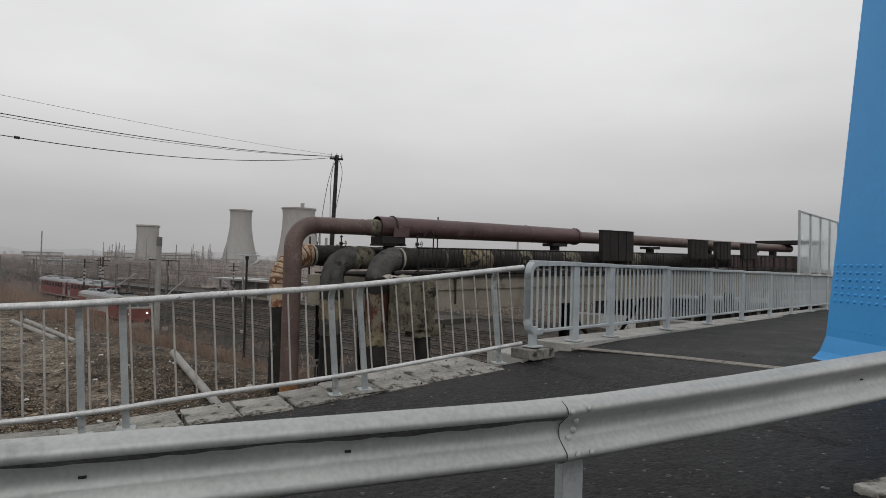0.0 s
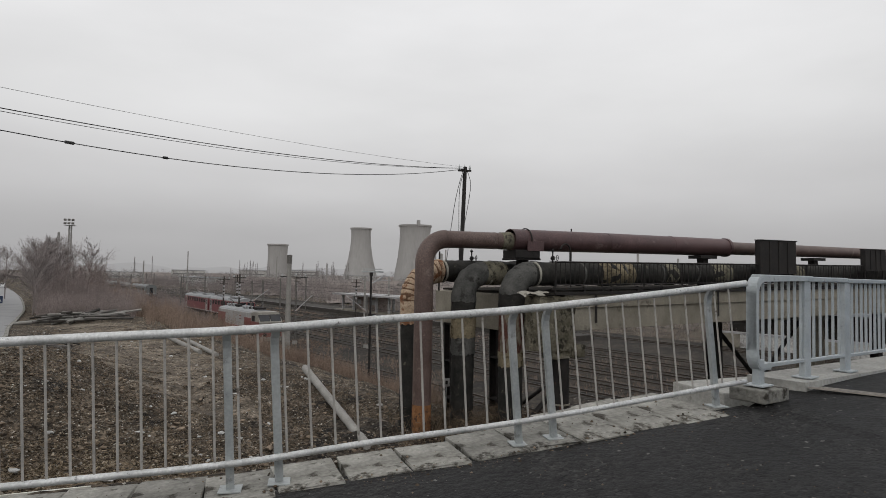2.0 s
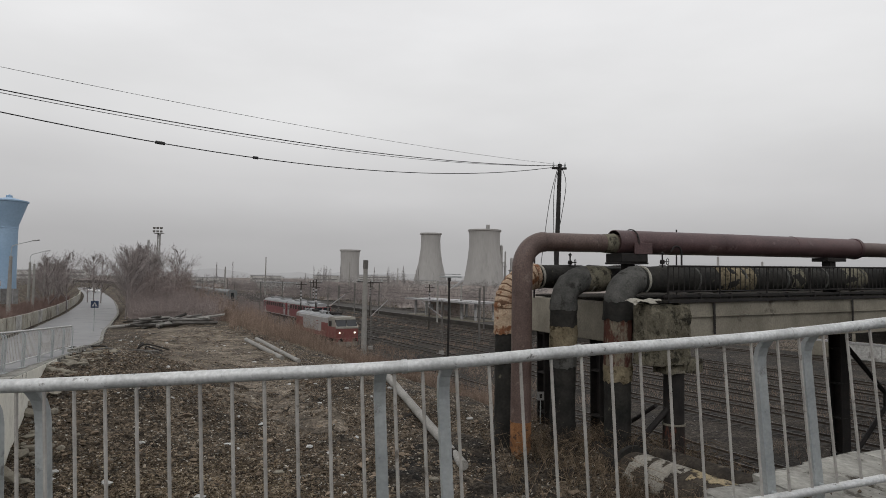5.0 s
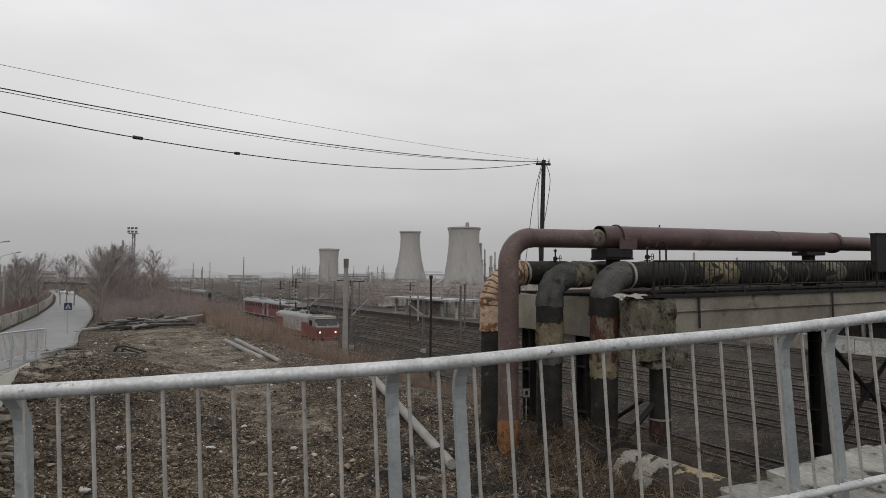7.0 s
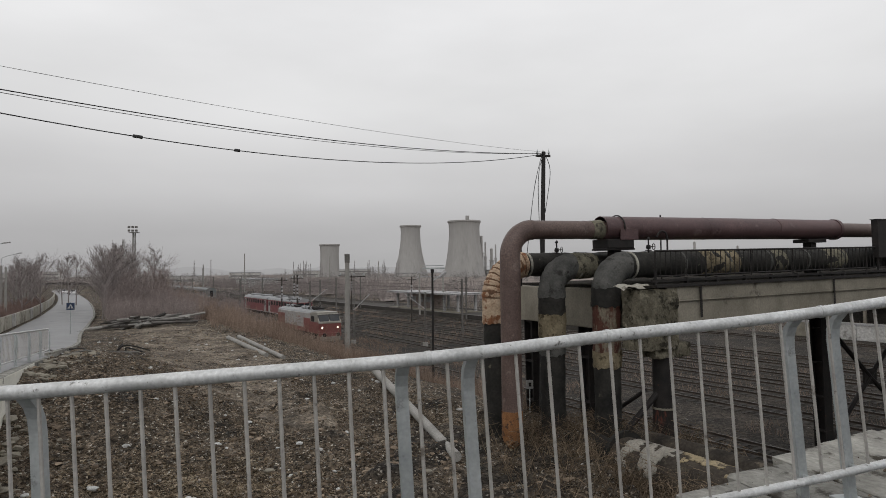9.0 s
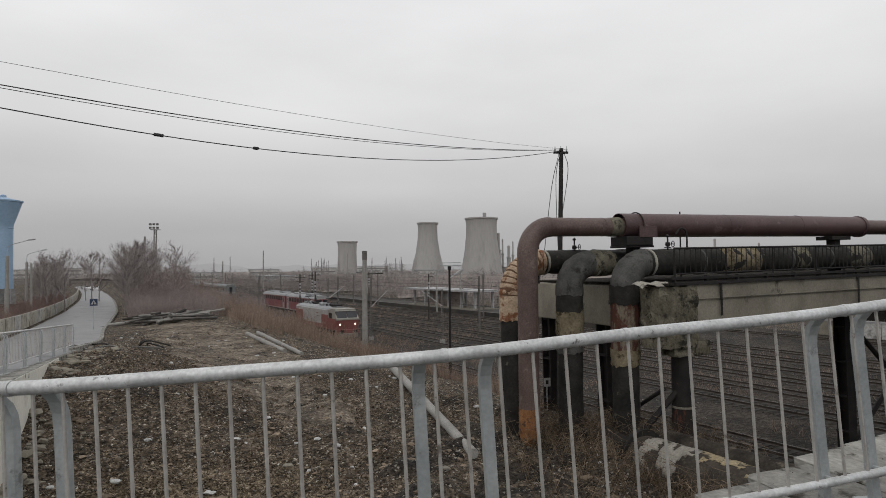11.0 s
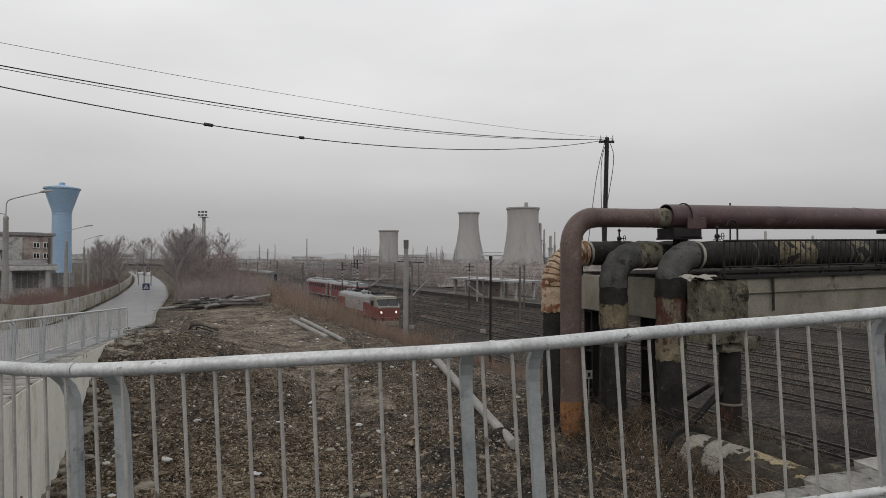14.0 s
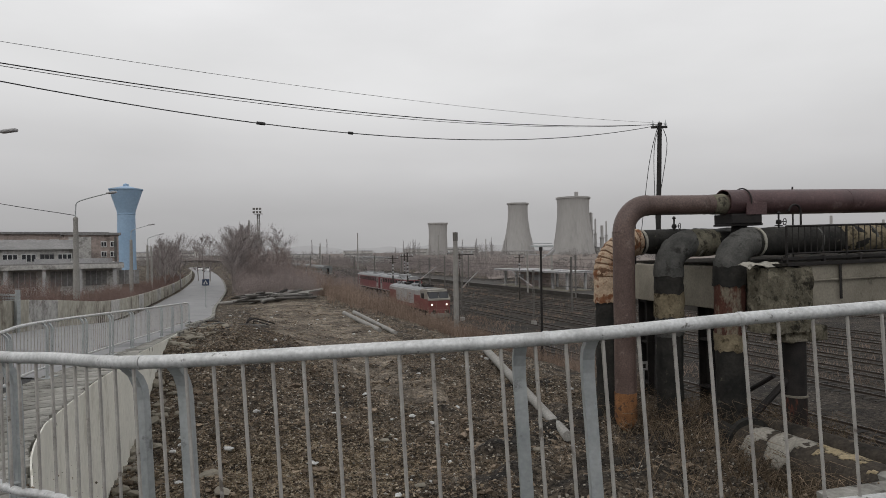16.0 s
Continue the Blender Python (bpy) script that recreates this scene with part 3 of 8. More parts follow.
# bridge deck beyond the joint
dn = np.r_[-0.3, np.linspace(0.1, 44, 44)]
dv = []
for s in dn:
    p = FENCE_O + FENCE_U * s
    q = Vector((p.x + 0.2, 0.25, 0))
    for w in (0, 0.33, 0.66, 1):
        o = p.lerp(q, w)
        dv.append(Vector((o.x, o.y, (0.30 if s < 0 else 0.382) + 0.113 * ease(-0.1, 1.6, s) + 0.022 * w * (1 - ease(0, 1.6, s)) - 0.004 * max(0, s))))
deck_f = [(j * 4 + i, j * 4 + i + 1, (j + 1) * 4 + i + 1, (j + 1) * 4 + i) for j in range(44) for i in range(3)]
low = [v + Vector((0, 0, -0.5)) for v in dv]
kd = len(dv)
sides = []
for j in range(44):
    sides += [(j * 4, (j + 1) * 4, (j + 1) * 4 + kd, j * 4 + kd), (j * 4 + 3, j * 4 + 3 + kd, (j + 1) * 4 + 3 + kd, (j + 1) * 4 + 3)]
tagged(mesh("bridge_deck", (dv + low, deck_f + [tuple(i + kd for i in q[::-1]) for q in deck_f] + sides + [(i + 1, i, i + kd, i + 1 + kd) for i in range(3)]), ASPHALT), "wet dark asphalt footway on the bridge deck", "bridge deck", kind="structure")

# steel expansion joint across the footway
joint = thing("expansion_joint", "worn steel expansion joint across the asphalt footway", "expansion joint", kind="structure")
for d in (-0.055, 0.055):
    mesh("joint_bar", sweep([(5.62 + d, 4.13, 0.478), (6.34 + d, 3.17, 0.482), (6.85 + d, 2.35, 0.482), (7.9 + d, 0.6, 0.482)], [(-0.032, 0), (0.032, 0), (0.028, 0.012), (-0.028, 0.012)]), SLEEPER_STEEL, joint)

def slab_width(s):
    """Width of the kerb slabs along the rail line."""
    return float(np.interp(s, [1.3, 1.95, 2.6, 2.95, 3.6, 5.0, 6.0, 7.4, 8.66, 9.34, 10.44, 11.46, 12.5, 13.7, 15.1, 15.7, 16.4, 18.5, 22.5, 29.8],
                           [1.02, 0.83, 0.66, 0.56, 0.56, 0.61, 0.62, 0.45, 0.46, 0.55, 0.66, 0.74, 0.80, 1.00, 1.22, 1.27, 1.26, 1.14, 0.78, 0.42]))


# retaining wall under the handrail, following the bend
WALL_END = 30.0
wall_path = RAIL_LINE.cut(0.4, WALL_END, 0.4)
wv, wf = [], []
for i, p in enumerate(wall_path):
    s = 0.4 + (WALL_END - 0.4) * i / (len(wall_path) - 1)
    out = -RAIL_LINE.left(s)
    top = p.z - RAIL_UP - 0.12
    w_ = slab_width(s)
    far = w_ - 0.16 + 0.07 * ease(5.2, 6.2, s)
    for o, z in ((w_ - 0.42, top), (far, top), (far, -4.4), (w_ - 0.42, -4.4)):
        wv.append(Vector((p.x + o * out.x, p.y + o * out.y, z)))
for i in range(len(wall_path) - 1):
    wf += [(i * 4 + k, (i + 1) * 4 + k, (i + 1) * 4 + (k + 1) % 4, i * 4 + (k + 1) % 4) for k in range(4)]
wf += [(0, 1, 2, 3), tuple(range(len(wv) - 1, len(wv) - 5, -1))]
tagged(mesh("retaining_wall", (wv, wf), WALL_C), "smooth pale beige concrete retaining wall", "retaining wall", kind="structure")

lip = []
for s_ in np.arange(5.4, WALL_END, 0.2):
    lip.append(RAIL_LINE.at(s_) - RAIL_LINE.left(s_) * (slab_width(s_) - 0.105) + Vector((0, 0, -RAIL_UP)))
tagged(mesh("wall_lip", sweep(lip, [(-0.020, -0.5), (-0.004, -0.5), (-0.004, -0.006), (-0.020, -0.006)]), WALL_C), "smooth pale upper edge of the retaining wall", "retaining wall", kind="structure")

# soil banked up behind the kerb slabs
sv_, sn = [], 0
for s_ in np.arange(3.3, RAIL_LINE.near(-1.2, 3.32), 0.08):
    p_, o_ = RAIL_LINE.at(s_), -RAIL_LINE.left(s_)
    for k, o in enumerate(np.linspace(slab_width(s_) - 0.2, slab_width(s_) + 0.4, 9)):
        q_ = p_ + o_ * o
        z_ = p_.z - RAIL_UP - 0.03 - 0.5 * max(0, o - slab_width(s_)) + 0.05 * lumps(q_.x, q_.y, 0.13) * (k > 0) + 0.03 * lumps(q_.x, q_.y, 0.4)
        sv_.append(Vector((q_.x, q_.y, z_)))
    sn += 1
tagged(mesh("soil_verge", (sv_, [(j * 9 + i, j * 9 + i + 1, (j + 1) * 9 + i + 1, (j + 1) * 9 + i) for j in range(sn - 1) for i in range(8)]), DIRT, smooth=True), "crumbly brown soil banked behind the kerb slabs", "soil", kind="structure")

# ---- handrail panels ----
POST_OUT = 0.085


def handrail(a, b, posts, label, mid=None, end_ring=True, ends=(0.05, 0.08), crowd=0.0, low=0.885, bars=13):
    """One panel of tubular handrail over the stretch a to b of the rail line, with its posts at the given stations; ends: from each end to the next bar."""
    base = RAIL_LINE.at(posts[0])
    ob = thing("handrail_panel", label, "railing", (base.x, base.y, base.z - RAIL_UP), "handrail panels along the footway")
    back = ob.matrix_world.inverted()
    mesh("top_rail", move(tube(RAIL_LINE.cut(a, b), 0.030, 14), back), GALV, ob, smooth=True)
    drop = Vector((0, 0, -low))
    mesh("bottom_rail", move(tube([p + drop for p in RAIL_LINE.cut(a, b)], 0.0225, 10), back), GALV, ob, smooth=True)
    for s in [a + 0.012] * end_ring + ([mid] if mid else []):
        mesh("rail_collar", move(tube(RAIL_LINE.cut(s - 0.012, s + 0.012, 0.01), 0.0330, 14), back), GALV, ob, smooth=True)
    for s in posts:
        p, out = RAIL_LINE.at(s), -RAIL_LINE.left(s)
        along = Vector((-out.y, out.x, 0))
        foot = p + out * POST_OUT + Vector((0, 0, -RAIL_UP))
        tilt = RAIL_LINE.at(min(s + 0.1, RAIL_LINE.length)) - RAIL_LINE.at(max(s - 0.1, 0))
        lean = Vector((-tilt.x, -tilt.y, 0)) * (tilt.z / max(1e-6, tilt.length) / 0.2)
        foot -= lean * 0.42
        line = [foot, foot + Vector((0, 0, 0.90)) + lean * 0.90, foot + Vector((0, 0, 0.96)) - out * 0.008 + lean * 0.96, foot + Vector((0, 0, 1.01)) - out * 0.03 + lean * 1.01, p + Vector((0, 0, -0.04)) + out * 0.02 + lean * 0.62, p + Vector((0, 0, -0.022)) + lean * 0.64]
        v, f = [], []
        for q in line:
            v += [q + along * i * 0.0275 + out * j * 0.018 for i, j in ((-1, -1), (1, -1), (1, 1), (-1, 1))]
        for k in range(len(line) - 1):
            f += [(k * 4 + i, k * 4 + (i + 1) % 4, k * 4 + 4 + (i + 1) % 4, k * 4 + 4 + i) for i in range(4)]
        f += [(0, 1, 2, 3), tuple(range(len(v) - 1, len(v) - 5, -1))]
        mesh("post", move((v, f), back), GALV_POST, ob)
        mesh("base_plate", move(box(0.15, 0.15, 0.012, foot + Vector((0, 0, 0.006)), 0.003), back), GALV_POST, ob)
        mesh("bracket", move(tube([p + drop - lean * 0.25, p + drop + out * POST_OUT - lean * 0.25], 0.014, 8), back), GALV_POST, ob)
    for k in range(bars):
        u = k / (bars - 1)
        s = a + ends[0] + (b - a - ends[0] - ends[1]) * (u + crowd * u * (1 - u))
        p = RAIL_LINE.at(s)
        tilt = RAIL_LINE.at(min(s + 0.1, RAIL_LINE.length)) - RAIL_LINE.at(max(s - 0.1, 0))
        slant = Vector((-tilt.x, -tilt.y, 0)) * (tilt.z / max(1e-6, tilt.length) / 0.2)
        mesh("baluster", move(tube([p + drop - slant * low, p + Vector((0, 0, -0.02))], 0.0085, 6), back), BAR, ob)
    return ob


sB, sA, sZ = RAIL_LINE.near(2.614, 3.71), RAIL_LINE.near(0.4, 3.385), RAIL_LINE.near(-1.372, 3.36)
HR = "galvanised tubular steel handrail panel with upright bars"
handrail(0.0, sB, [0.30, sB - 0.20], HR + " beside the bridge parapet", end_ring=False, ends=(0.20, 0.03))
handrail(sB, sA, [sB + 0.11, sA - 0.235], HR + " on the kerb slabs", mid=RAIL_LINE.near(1.317, 3.55), ends=(0.11, 0.075))
handrail(sA, sZ, [sA + 0.09, sZ - 0.19], HR + " on the kerb slabs", ends=(0.06, 0.09), crowd=0.11)
s_k1 = RAIL_LINE.near(-8.25, 12.33)
handrail(sZ, 7.50, [sZ + 0.065, 7.40], HR + " at the bend", ends=(0.05, 0.09), low=0.70, bars=11)
stops = list(np.linspace(7.50, s_k1 - 1.93, 6)) + [s_k1] + [s_k1 + 2.1 * k for k in range(1, 9) if s_k1 + 2.1 * k < RAIL_LINE.length]
for a, b in zip(stops, stops[1:]):
    handrail(a, b, [a + 0.065, b - 0.19], HR + " on the retaining wall", mid=None)

# ---- crash barrier ----
W_FRONT = [(0.0, 0.0), (0.03, 0.008), (0.070, 0.026), (0.081, 0.040), (0.083, 0.052), (0.078, 0.068), (0.022, 0.112), (0.008, 0.126), (0.004, 0.156), (0.008, 0.186), (0.022, 0.200), (0.078, 0.244), (0.083, 0.260), (0.081, 0.272), (0.070, 0.286), (0.03, 0.304), (0.0, 0.312)]


def barrier_z(x):
    return float(np.interp(x, [-12, 0.5, 2.8, 4.0, 5.4, 9, 14], [0.50, 0.53, 0.535, 0.60, 0.70, 0.80, 0.84]))


barrier = thing("crash_barrier", "zinc-grey corrugated steel crash barrier beside the carriageway", "crash barrier", (2.95, 0.27, 0.17))
bb = barrier.matrix_world.inverted()
shape = [(-d, h) for d, h in W_FRONT] + [(-d + 0.004, h) for d, h in reversed(W_FRONT)]
for a, b, push in ((-11.5, 2.98, 0.0), (2.80, 13.5, -0.006)):
    xs = np.linspace(a, b, max(8, int((b - a) / 0.35)))
    mesh("rail_beam", move(sweep([(x, 0.27 + push, barrier_z(x)) for x in xs], shape), bb), BEAM, barrier, smooth=True)
for x in (-9.05, -5.05, -1.05, 2.95, 6.95, 10.95):
    z = deck_z(x)
    top = barrier_z(x) + 0.20
    mesh("post", move(join(box(0.12, 0.006, top - z, (x, 0.345, (top + z) / 2)), box(0.006, 0.07, top - z, (x - 0.057, 0.38, (top + z) / 2)), box(0.006, 0.07, top - z, (x + 0.057, 0.38, (top + z) / 2))), bb), GALV_POST, barrier)
    mesh("spacer", move(box(0.10, 0.06, 0.18, (x, 0.31, barrier_z(x) + 0.156), 0.006), bb), GALV_POST, barrier)
for dx, dz in ((-0.02, 0.262), (0.075, 0.27), (0.035, 0.205), (0.035, 0.150), (0.0, 0.118), (0.015, 0.055), (0.095, 0.055)):
    d = float(np.interp(dz, [h for _, h in W_FRONT], [q for q, _ in W_FRONT]))
    x = 2.85 + dx
    mesh("bolt", move(lathe([(0.0, 0.012), (0.010, 0.010), (0.017, 0.003), (0.017, -0.004), (0.0, -0.004)], 10), bb @ Matrix.Translation((x, 0.262 - d, barrier_z(x) + dz)) @ pose(0, 0, 0, 90)), GALV_POST, barrier, smooth=True)
for x in (0.77, 1.75, 5.05):
    mesh("bolt_hole", move(box(0.028, 0.004, 0.012, (x, 0.262 - 0.006, barrier_z(x) + 0.158), 0.002), bb), BLACK_STEEL, barrier)

# grime on the lower slope of each corrugation, underside shade put into the same strip
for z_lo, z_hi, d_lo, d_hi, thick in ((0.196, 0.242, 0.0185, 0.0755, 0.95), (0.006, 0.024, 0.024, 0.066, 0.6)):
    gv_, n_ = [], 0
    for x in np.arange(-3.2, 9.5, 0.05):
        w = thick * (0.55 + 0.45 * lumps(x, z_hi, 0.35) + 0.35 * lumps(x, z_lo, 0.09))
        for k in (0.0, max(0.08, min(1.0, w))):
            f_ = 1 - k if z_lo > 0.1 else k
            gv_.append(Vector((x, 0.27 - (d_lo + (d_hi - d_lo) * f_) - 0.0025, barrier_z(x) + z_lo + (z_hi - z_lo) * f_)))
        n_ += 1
    gm = mesh("grime_and_shade", move((gv_, [(2 * i, 2 * i + 1, 2 * i + 3, 2 * i + 2) for i in range(n_ - 1)]), bb), GRIME_SHADE, barrier, "dark road grime and underside shade")

lap = [(2.802, 0.27 - 0.006 - d - 0.003, barrier_z(2.8) + h) for d, h in W_FRONT]
mesh("lap_seam", move(tube(lap, 0.0022, 5), bb), BLACK_STEEL, barrier, "dark open seam at the lap")
# low kerb at the foot of the barrier, on the carriageway side
edge = thing("kerb_line", "pale worn concrete kerb stones under the crash barrier", "kerb", (0, 0, 0), kind="structure")
for k in range(9):
    x = 4.45 + k * 0.98
    mesh("kerb_stone", move(box(0.96, 0.16, 0.24, (0, 0, 0), 0.012), pose(x + 0.4, -0.22, deck_z(x + 0.4) - 0.115, 0, -2, 0.5)), KERB, edge)

# ---- blue bridge pylon ----
pylon = thing("bridge_pylon", "bright blue painted steel bridge pylon leg with rivet heads", "bridge pylon", (7.68, 1.74, 0.46), turn=-23)
sec = []
for z, x0, x1, y0, y1 in ((0, -0.12, 1.9, -0.1, 1.1), (0.05, -0.07, 1.85, -0.05, 1.05), (0.12, -0.03, 1.82, -0.02, 1.02), (0.30, 0.03, 1.8, 0, 1.0), (0.8, 0.08, 1.78, 0, 1.0), (3.8, 0.34, 1.72, 0.05, 0.95), (9.0, 0.80, 1.65, 0.15, 0.85)):
    sec.append([Vector((x0, y0, z)), Vector((x1, y0, z)), Vector((x1, y1, z)), Vector((x0, y1, z))])
pv = [p for r in sec for p in r]
pf = [(i * 4 + k, i * 4 + (k + 1) % 4, i * 4 + 4 + (k + 1) % 4, i * 4 + 4 + k) for i in range(len(sec) - 1) for k in range(4)]
mesh("leg", (pv, pf + [(0, 1, 2, 3)[::-1], tuple(range(len(pv) - 4, len(pv)))]), BLUE, pylon)
mesh("cover_plate", box(1.62, 0.014, 0.52, (0.98, -0.010, 0.93), 0.004), BLUE, pylon)
rivet_me = mesh("rivet", lathe([(0.0, 0.016), (0.010, 0.013), (0.017, 0.006), (0.020, -0.008)], 8), BLUE, pylon, smooth=True)
rivet_me.matrix_basis = pose(0.20, -0.018, 0.72, 90)
for r in range(6):
    for c in range(11):
        if r or c:
            piece("rivet", rivet_me.data, pylon, pose(0.20 + c * 0.135, -0.018, 0.72 + r * 0.082, 90))
for r in range(6):
    for c in range(8):
        z_ = 0.72 + r * 0.082
        piece("rivet", rivet_me.data, pylon, pose(np.interp(z_, [0.3, 0.8, 3.8], [0.03, 0.08, 0.34]) - 0.004, 0.09 + c * 0.117, z_, 0, -90, 0))
for c in range(10):
    piece("rivet", rivet_me.data, pylon, pose(0.040, 0.06 + c * 0.098, 0.40, 0, -90, 0) @ Matrix.Scale(0.55, 4))
for c in range(12):
    piece("rivet", rivet_me.data, pylon, pose(0.12 + c * 0.14, -0.002, 0.36, 90) @ Matrix.Scale(0.55, 4))
for r in range(4):
    piece("rivet", rivet_me.data, pylon, pose(0.03 + r * 0.012, -0.004, 0.12 + r * 0.07, 90) @ Matrix.Scale(0.6, 4))

# ---- parapet on the bridge ----
FT = math.degrees(math.atan2(FENCE_U.y, FENCE_U.x))


def parapet(a, b, first=False):
    base = FENCE_O + FENCE_U * a
    zb = 0.535 - 0.008 * a
    ob = thing("parapet_panel", "grey-blue painted steel parapet panel with flat bars on a concrete kerb", "railing", (base.x, base.y, zb), "parapet panels on the bridge", turn=FT)
    n = b - a
    up = 1.0
    if first:
        r = 0.13
        loop = [(n, 0, up), (0.16, 0, up)] + [(0.16 - r * math.sin(t), 0, up - r + r * math.cos(t)) for t in np.linspace(0.2, math.pi / 2, 7)] + [(0.03, 0, 0.20 + r)] + [(0.16 - r * math.cos(t), 0, 0.16 + r - r * math.sin(t)) for t in np.linspace(0.1, math.pi / 2, 7)] + [(0.3, 0, 0.16)]
        mesh("end_loop", sweep([(x, y, z) for x, y, z in loop], [(-0.045, -0.018), (0.045, -0.018), (0.045, 0.018), (-0.045, 0.018)]), GREY_PAINT, ob)
        v, f = [], []
        for x, y, z in loop:
            cxx = Vector((x, 0, z))
            d = (Vector((0.45, 0, 0.6)) - cxx).normalized() * 0.05
            v += [cxx + Vector((0, -0.05, 0)), cxx + Vector((0, 0.05, 0)), cxx + d + Vector((0, 0.05, 0)), cxx + d + Vector((0, -0.05, 0))]
        for i in range(len(loop) - 1):
            f += [(i * 4 + k, i * 4 + 4 + k, i * 4 + 4 + (k + 1) % 4, i * 4 + (k + 1) % 4) for k in range(4)]
        mesh("end_frame", (v, f), GREY_PAINT, ob)
    mesh("top_rail", box(n, 0.085, 0.05, (n / 2 + (0.1 if first else 0), 0, up), 0.01), GREY_PAINT, ob)
    mesh("bottom_rail", box(n - (0.2 if first else 0), 0.05, 0.035, (n / 2 + (0.1 if first else 0), 0, 0.175), 0.006), GREY_PAINT, ob)
    mesh("post", box(0.14, 0.06, up - 0.02, (n, 0, up / 2), 0.008), GREY_PAINT, ob)
    mesh("foot_plate", box(0.2, 0.18, 0.015, (n, 0, 0.0075), 0.003), GREY_PAINT, ob)
    if first:
        mesh("post", box(0.10, 0.07, 0.24, (0.15, 0, 0.12), 0.008), GREY_PAINT, ob)
        mesh("foot_plate", box(0.2, 0.18, 0.015, (0.15, 0, 0.0075), 0.003), GREY_PAINT, ob)
    bars = int((n - 0.2) / 0.125)
    bar = None
    for k in range(bars):
        x = 0.12 + (k + 0.5) * (n - 0.2) / bars + (0.05 if first else 0)
        if bar is None:
            bar = mesh("bar", tube([(0, 0, -0.41), (0, 0, 0.41)], 0.0145, 6), GREY_PAINT, ob)
            bar.matrix_basis = pose(x, 0, 0.585)
        else:
            piece("bar", bar.data, ob, pose(x, 0, 0.585))
    return ob


marks = [0.0, 1.08, 2.03, 3.9, 5.76, 7.55, 9.47, 11.25, 13.1, 15.0, 16.9, 18.8, 20.7, 22.6]
for i, (a, b) in enumerate(zip(marks, marks[1:])):
    parapet(a, b, i == 0)
fence_kerb = thing("bridge_kerb", "pale concrete kerb beam under the bridge parapet", "kerb", kind="structure")
mesh("kerb_beam", sweep([FENCE_O + FENCE_U * s + Vector((0, 0, 0.535 - 0.008 * s)) for s in np.linspace(0.75, 24, 40)], [(-0.16, -0.16), (0.42, -0.16), (0.42, 0.0), (-0.14, 0.0)]), KERB_SMOOTH, fence_kerb)
block = mesh("end_block", move(box(0.42, 0.34, 0.12, (0, 0, 0), 0.012), pose(4.93, 4.03, 0.462, 0, 0, 22)), KERB)
tagged(block, "pale cast concrete block at the end of the parapet", "concrete block", kind="structure")

ledge = mesh("abutment_ledge", move(join(box(1.5, 0.8, 0.4, (0, 0, -0.2), 0.02), box(1.5, 0.6, 5.0, (0.1, -0.1, -2.9), 0.02)), pose(6.2, 5.9, 0.2, 0, 0, 12)), KERB_SMOOTH)
tagged(ledge, "pale concrete abutment ledge behind the parapet", "abutment", kind="structure")

screen = thing("noise_screen", "clear noise screen panels in slim grey frames on the bridge", "noise screen", tuple(FENCE_O + FENCE_U * 14.0 + Vector((0, 0, 0.45))), turn=FT)
GLASS = bpy.data.materials.new("clear_panel")
GLASS.use_nodes = True
gb = GLASS.node_tree.nodes["Principled BSDF"]
gb.inputs["Base Color"].default_value = (0.86, 0.90, 0.90, 1)
gb.inputs["Roughness"].default_value = 0.12
gb.inputs["Transmission Weight"].default_value = 0.85
gb.inputs["IOR"].default_value = 1.03
for k in range(7):
    mesh("screen_post", box(0.05, 0.06, 2.85 - 0.02 * k, (k * 1.25, 0.5, 1.42)), GREY_PAINT, screen)
    if k < 6:
        mesh("pane", box(1.19, 0.012, 1.75, (k * 1.25 + 0.625, 0.5, 1.92)), GLASS, screen)
        mesh("lower_panel", box(1.19, 0.03, 0.95, (k * 1.25 + 0.625, 0.5, 0.52)), GREY_PAINT, screen)
        mesh("top_bar", box(1.22, 0.05, 0.04, (k * 1.25 + 0.625, 0.5, 2.82)), GREY_PAINT, screen)

# ---- pipe bridge ----
PB = pose(PIPE_O.x, PIPE_O.y, 0, 0, 0, PIPE_TURN)


def spin(points):
    """Places given as (s, n, z) on the pipe bridge, with its gentle rise."""
    return [pb(s, n, z) for s, n, z in points]


def bend(s0, n, z0, s1, z1, r, steps=9):
    """A riser at s0 that turns through an elbow of radius r into a run at height z1."""
    c = (s0 + r, z1 - r)
    return [(c[0] - r * math.cos(t), n, c[1] + r * math.sin(t)) for t in np.linspace(0, math.pi / 2, steps)]


def pbox(s0, s1, n0, n1, z0, z1, bevel=0.0):
    m = PB @ Matrix.Translation(((s0 + s1) / 2, (n0 + n1) / 2, (z0 + z1) / 2 + RISE * (s0 + s1) / 2)) @ pose(0, 0, 0, 0, -math.degrees(math.atan(RISE)), 0)
    return move(box(s1 - s0, n1 - n0, z1 - z0, (0, 0, 0), bevel), m)


gas = thing("gas_pipe", "rust-brown steel gas pipe bending from a riser along the pipe bridge", "pipe")
mesh("riser", tube(spin([(-3.12, 0, -2.3), (-3.12, 0, 0), (-3.12, 0, 1.94)]), 0.28, 24, False), RUST, gas, smooth=True)
mesh("lower_riser", tube(spin([(-3.13, 0, -3.30), (-3.13, 0, -3.12), (-3.12, 0, -2.95), (-3.12, 0, -2.25)]), [0.05, 0.22, 0.288, 0.288], 20), RUST_ORANGE, gas, "orange rusted lower end", smooth=True)
mesh("drain_spout", tube(spin([(-3.15, -0.02, -3.22), (-3.24, -0.06, -3.40), (-3.30, -0.08, -3.55)]), [0.055, 0.04, 0.02], 10), YELLOW_WRAP, gas, "pale drain spout")
